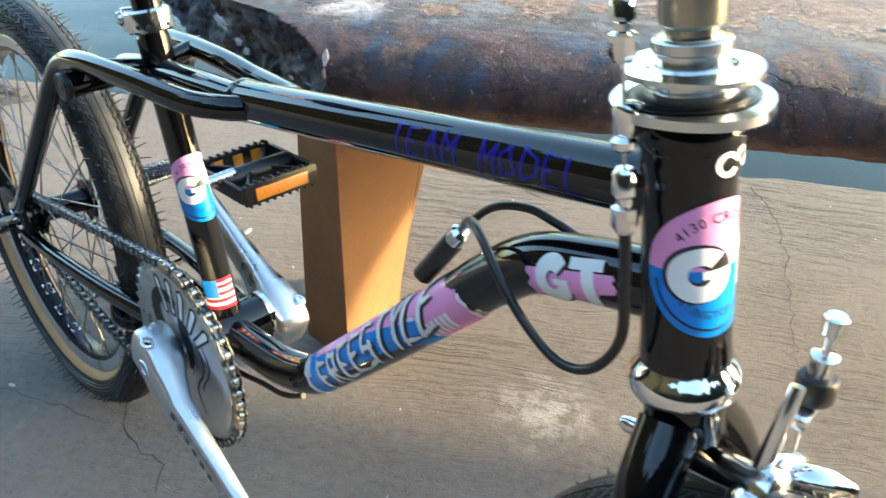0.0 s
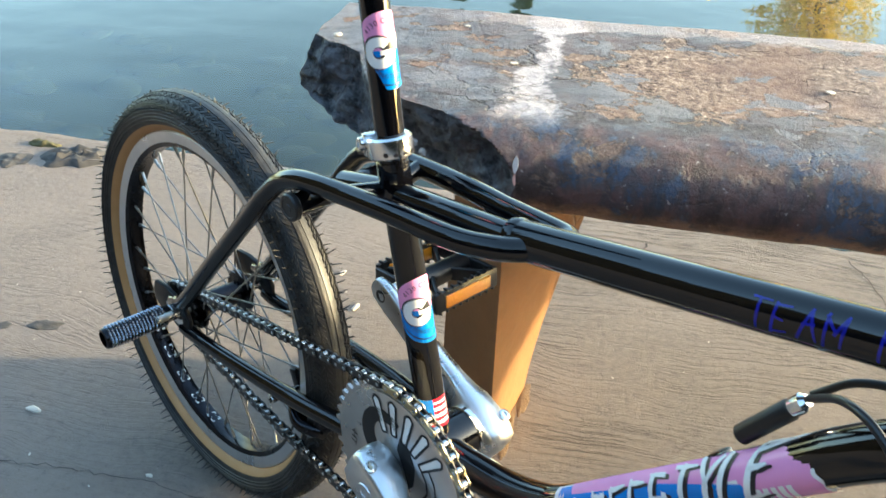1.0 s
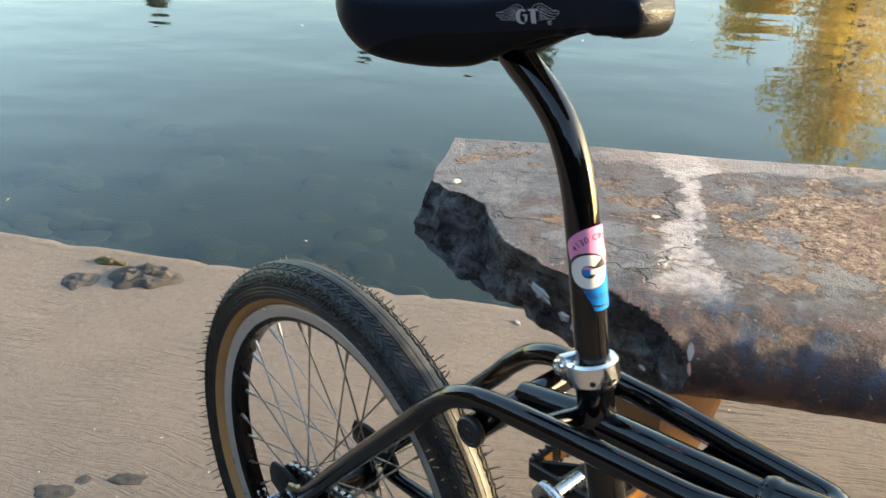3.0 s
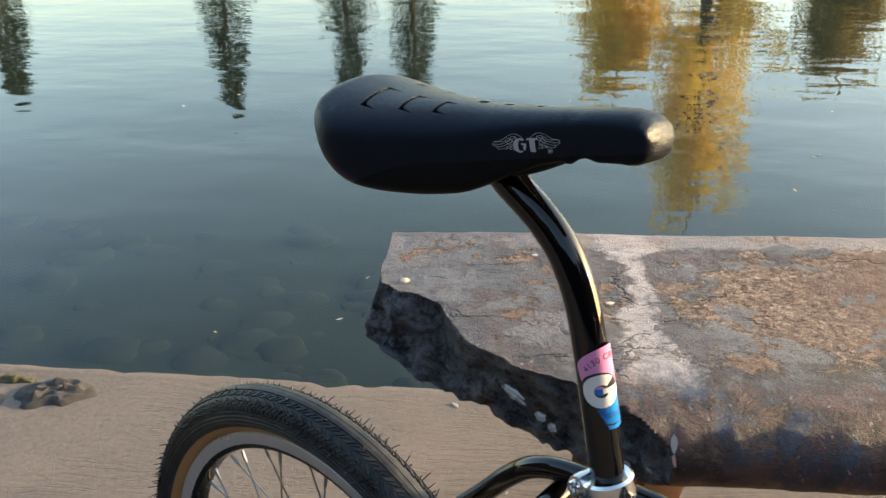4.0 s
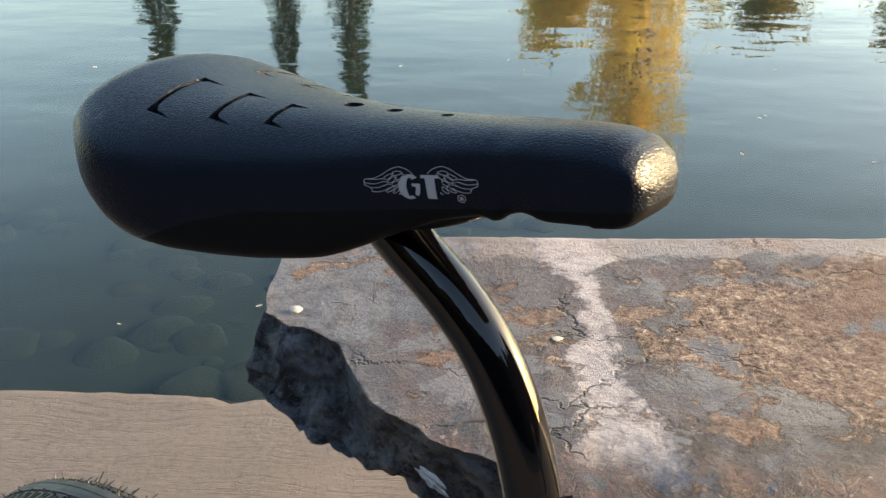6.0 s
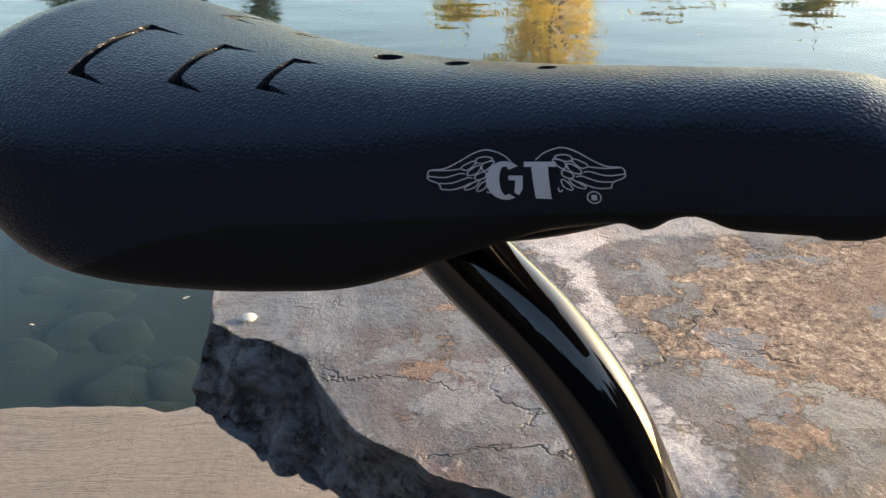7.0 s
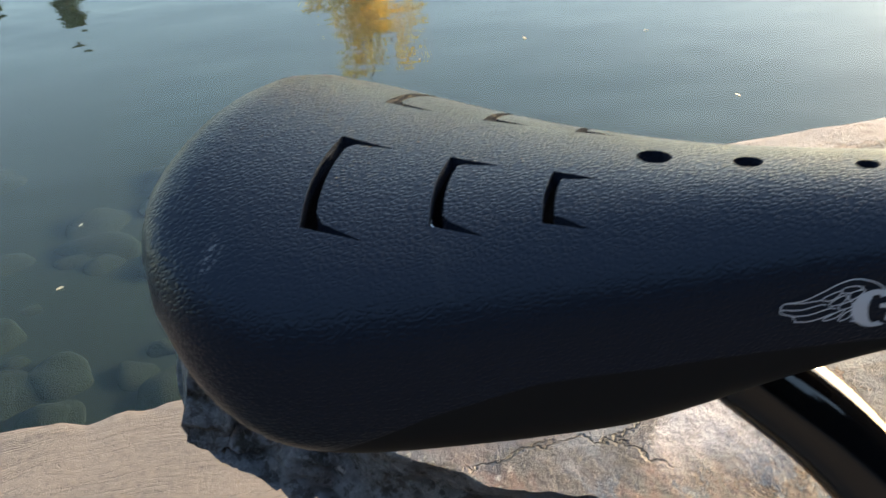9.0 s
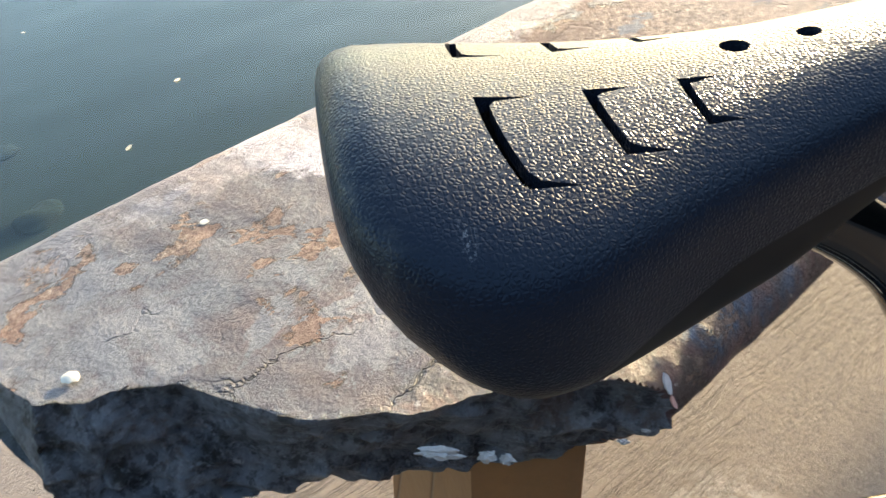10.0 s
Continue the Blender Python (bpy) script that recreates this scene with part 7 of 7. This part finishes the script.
part("lower_cable", tube(glide([(0.105, -0.006, 0.293), (0.075, -0.008, 0.2755), (0.04, -0.010, 0.268), (0.0, -0.012, 0.258), (-0.06, -0.012, 0.252), (-0.12, -0.01, 0.246)], 6), 0.0026, 12), CABLE, bicycle)


# rear brake under the chain stays
def rear_brake():
    body = part("rear_brake", box((0.050, 0.085, 0.016), pose(-0.185, 0, 0.240, 0, 5, 0), 0.005), ANODISED, bicycle, "black brake under the chain stays")
    for s in (-1, 1):
        arm = glide([(-0.165, s * 0.038, 0.232), (-0.195, s * 0.046, 0.228), (-0.215, s * 0.040, 0.232), (-0.225, s * 0.028, 0.238)], 5)
        part("brake_arm", tube(arm, 0.0075, 12), ANODISED, body)
        part("brake_shoe", box((0.038, 0.010, 0.012), pose(-0.236, s * 0.0195, 0.247, 0, 70, 0), 0.003), PLASTIC, body)
        part("pivot_bolt", lathe([(0, 0.006), (0.004, 0.006), (0.005, 0.004), (0.005, 0.0)], (-0.185, s * 0.040, 0.222), (-0.185, s * 0.040, -1), 12), CHROME, body)
        part("shoe_post", tube([(-0.232, s * 0.024, 0.246), (-0.232, s * 0.062, 0.246)], 0.0032, 10), CHROME, body)
        part("shoe_nut", lathe([(0, 0.005), (0.006, 0.005), (0.0065, 0.003)], (-0.232, s * 0.052, 0.246), (-0.232, s * 9, 0.246), 6), CHROME, body)


rear_brake()


# front brake caliper ahead of the fork
def front_brake():
    mid = Vector((0.466, 0.0, 0.489))
    body = part("front_brake", lathe([(-0.046, 0.0035), (-0.042, 0.0048), (-0.030, 0.0048), (-0.028, 0.0105), (0.030, 0.0105), (0.034, 0.0135), (0.044, 0.0135), (0.048, 0.008)], mid, mid + Vector((1, 0, 0.165)), 24), POLISHED, bicycle, "polished alloy side-pull brake caliper")
    for s, reach in ((-1, 0.046), (1, 0.050)):
        arm = glide([mid + Vector((0.030, 0, 0.0)), mid + Vector((0.034, s * 0.022, 0.004)), mid + Vector((0.036, s * 0.042, -0.010)), mid + Vector((0.040, s * 0.046, -0.040)), mid + Vector((0.044, s * 0.034, -0.066))], 7)
        part("caliper_arm", tube(arm, [0.0080 - 0.0025 * k / len(arm) for k in range(len(arm))], 14), POLISHED, body)
    lever = glide([mid + Vector((0.032, 0.0, 0.006)), mid + Vector((0.033, 0.002, 0.024)), mid + Vector((0.034, 0.006, 0.044)), mid + Vector((0.034, 0.012, 0.062))], 6)
    part("caliper_lever", tube(lever, [0.0048 - 0.0012 * k / len(lever) for k in range(len(lever))], 14), POLISHED, body)
    top = mid + Vector((0.034, 0.030, 0.038))
    part("cable_anchor", box((0.012, 0.030, 0.008), Matrix.Translation(top) @ pose(0, 0, 0, 0, 0, 6), 0.003), POLISHED, body)
    part("anchor_collar", lathe([(0.004, 0.0085), (0.006, 0.0098), (0.016, 0.0098), (0.018, 0.0085)], top + Vector((0, 0.004, 0)), top + Vector((0, 0.004, 1)), 24), PLASTIC, body)
    part("barrel_adjuster", lathe([(0.016, 0.0058), (0.018, 0.0066), (0.030, 0.0066), (0.032, 0.0024), (0.042, 0.0024), (0.043, 0.0050), (0.052, 0.0056), (0.053, 0.0046)], top + Vector((0, 0.004, 0)), top + Vector((0, 0.004, 1)), 18), POLISHED, body)
    part("brake_wire", tube(glide([top + Vector((0, 0.0, 0.0)), top + Vector((0.001, -0.002, -0.03)), top + Vector((0.0, -0.006, -0.06))], 5), 0.0008, 8), STEEL, body)
    nose = mid + Vector((0.040, 0.020, 0.004))
    part("adjuster_cap", lathe([(0, 0.006), (0.004, 0.0085), (0.018, 0.0085), (0.030, 0.004), (0.031, 0.0)], nose, nose + Vector((0.9, 0.6, -0.1)), 18), CHROME, body)


front_brake()

# small white print near the top of the head tube, kept as a plain shape
part("white_print", wrapped(flat_shapes(band(-0.004, 0.0, 0.0062, 0.0036, 20, 330, 0.9) + band(0.006, 0.0015, 0.0050, 0.0028, -100, 200, 0.9) + [[(0.010, -0.004), (0.012, -0.0035), (0.0135, 0.005), (0.0115, 0.0045)]]), HEAD_LOW + HEAD_UP * 0.1055, HEAD_UP, 0.0222, Vector((math.cos(radians(-2)), math.sin(radians(-2)), 0)), 0.0004, 0.0016), WHITE, head_tube, sharp=0)
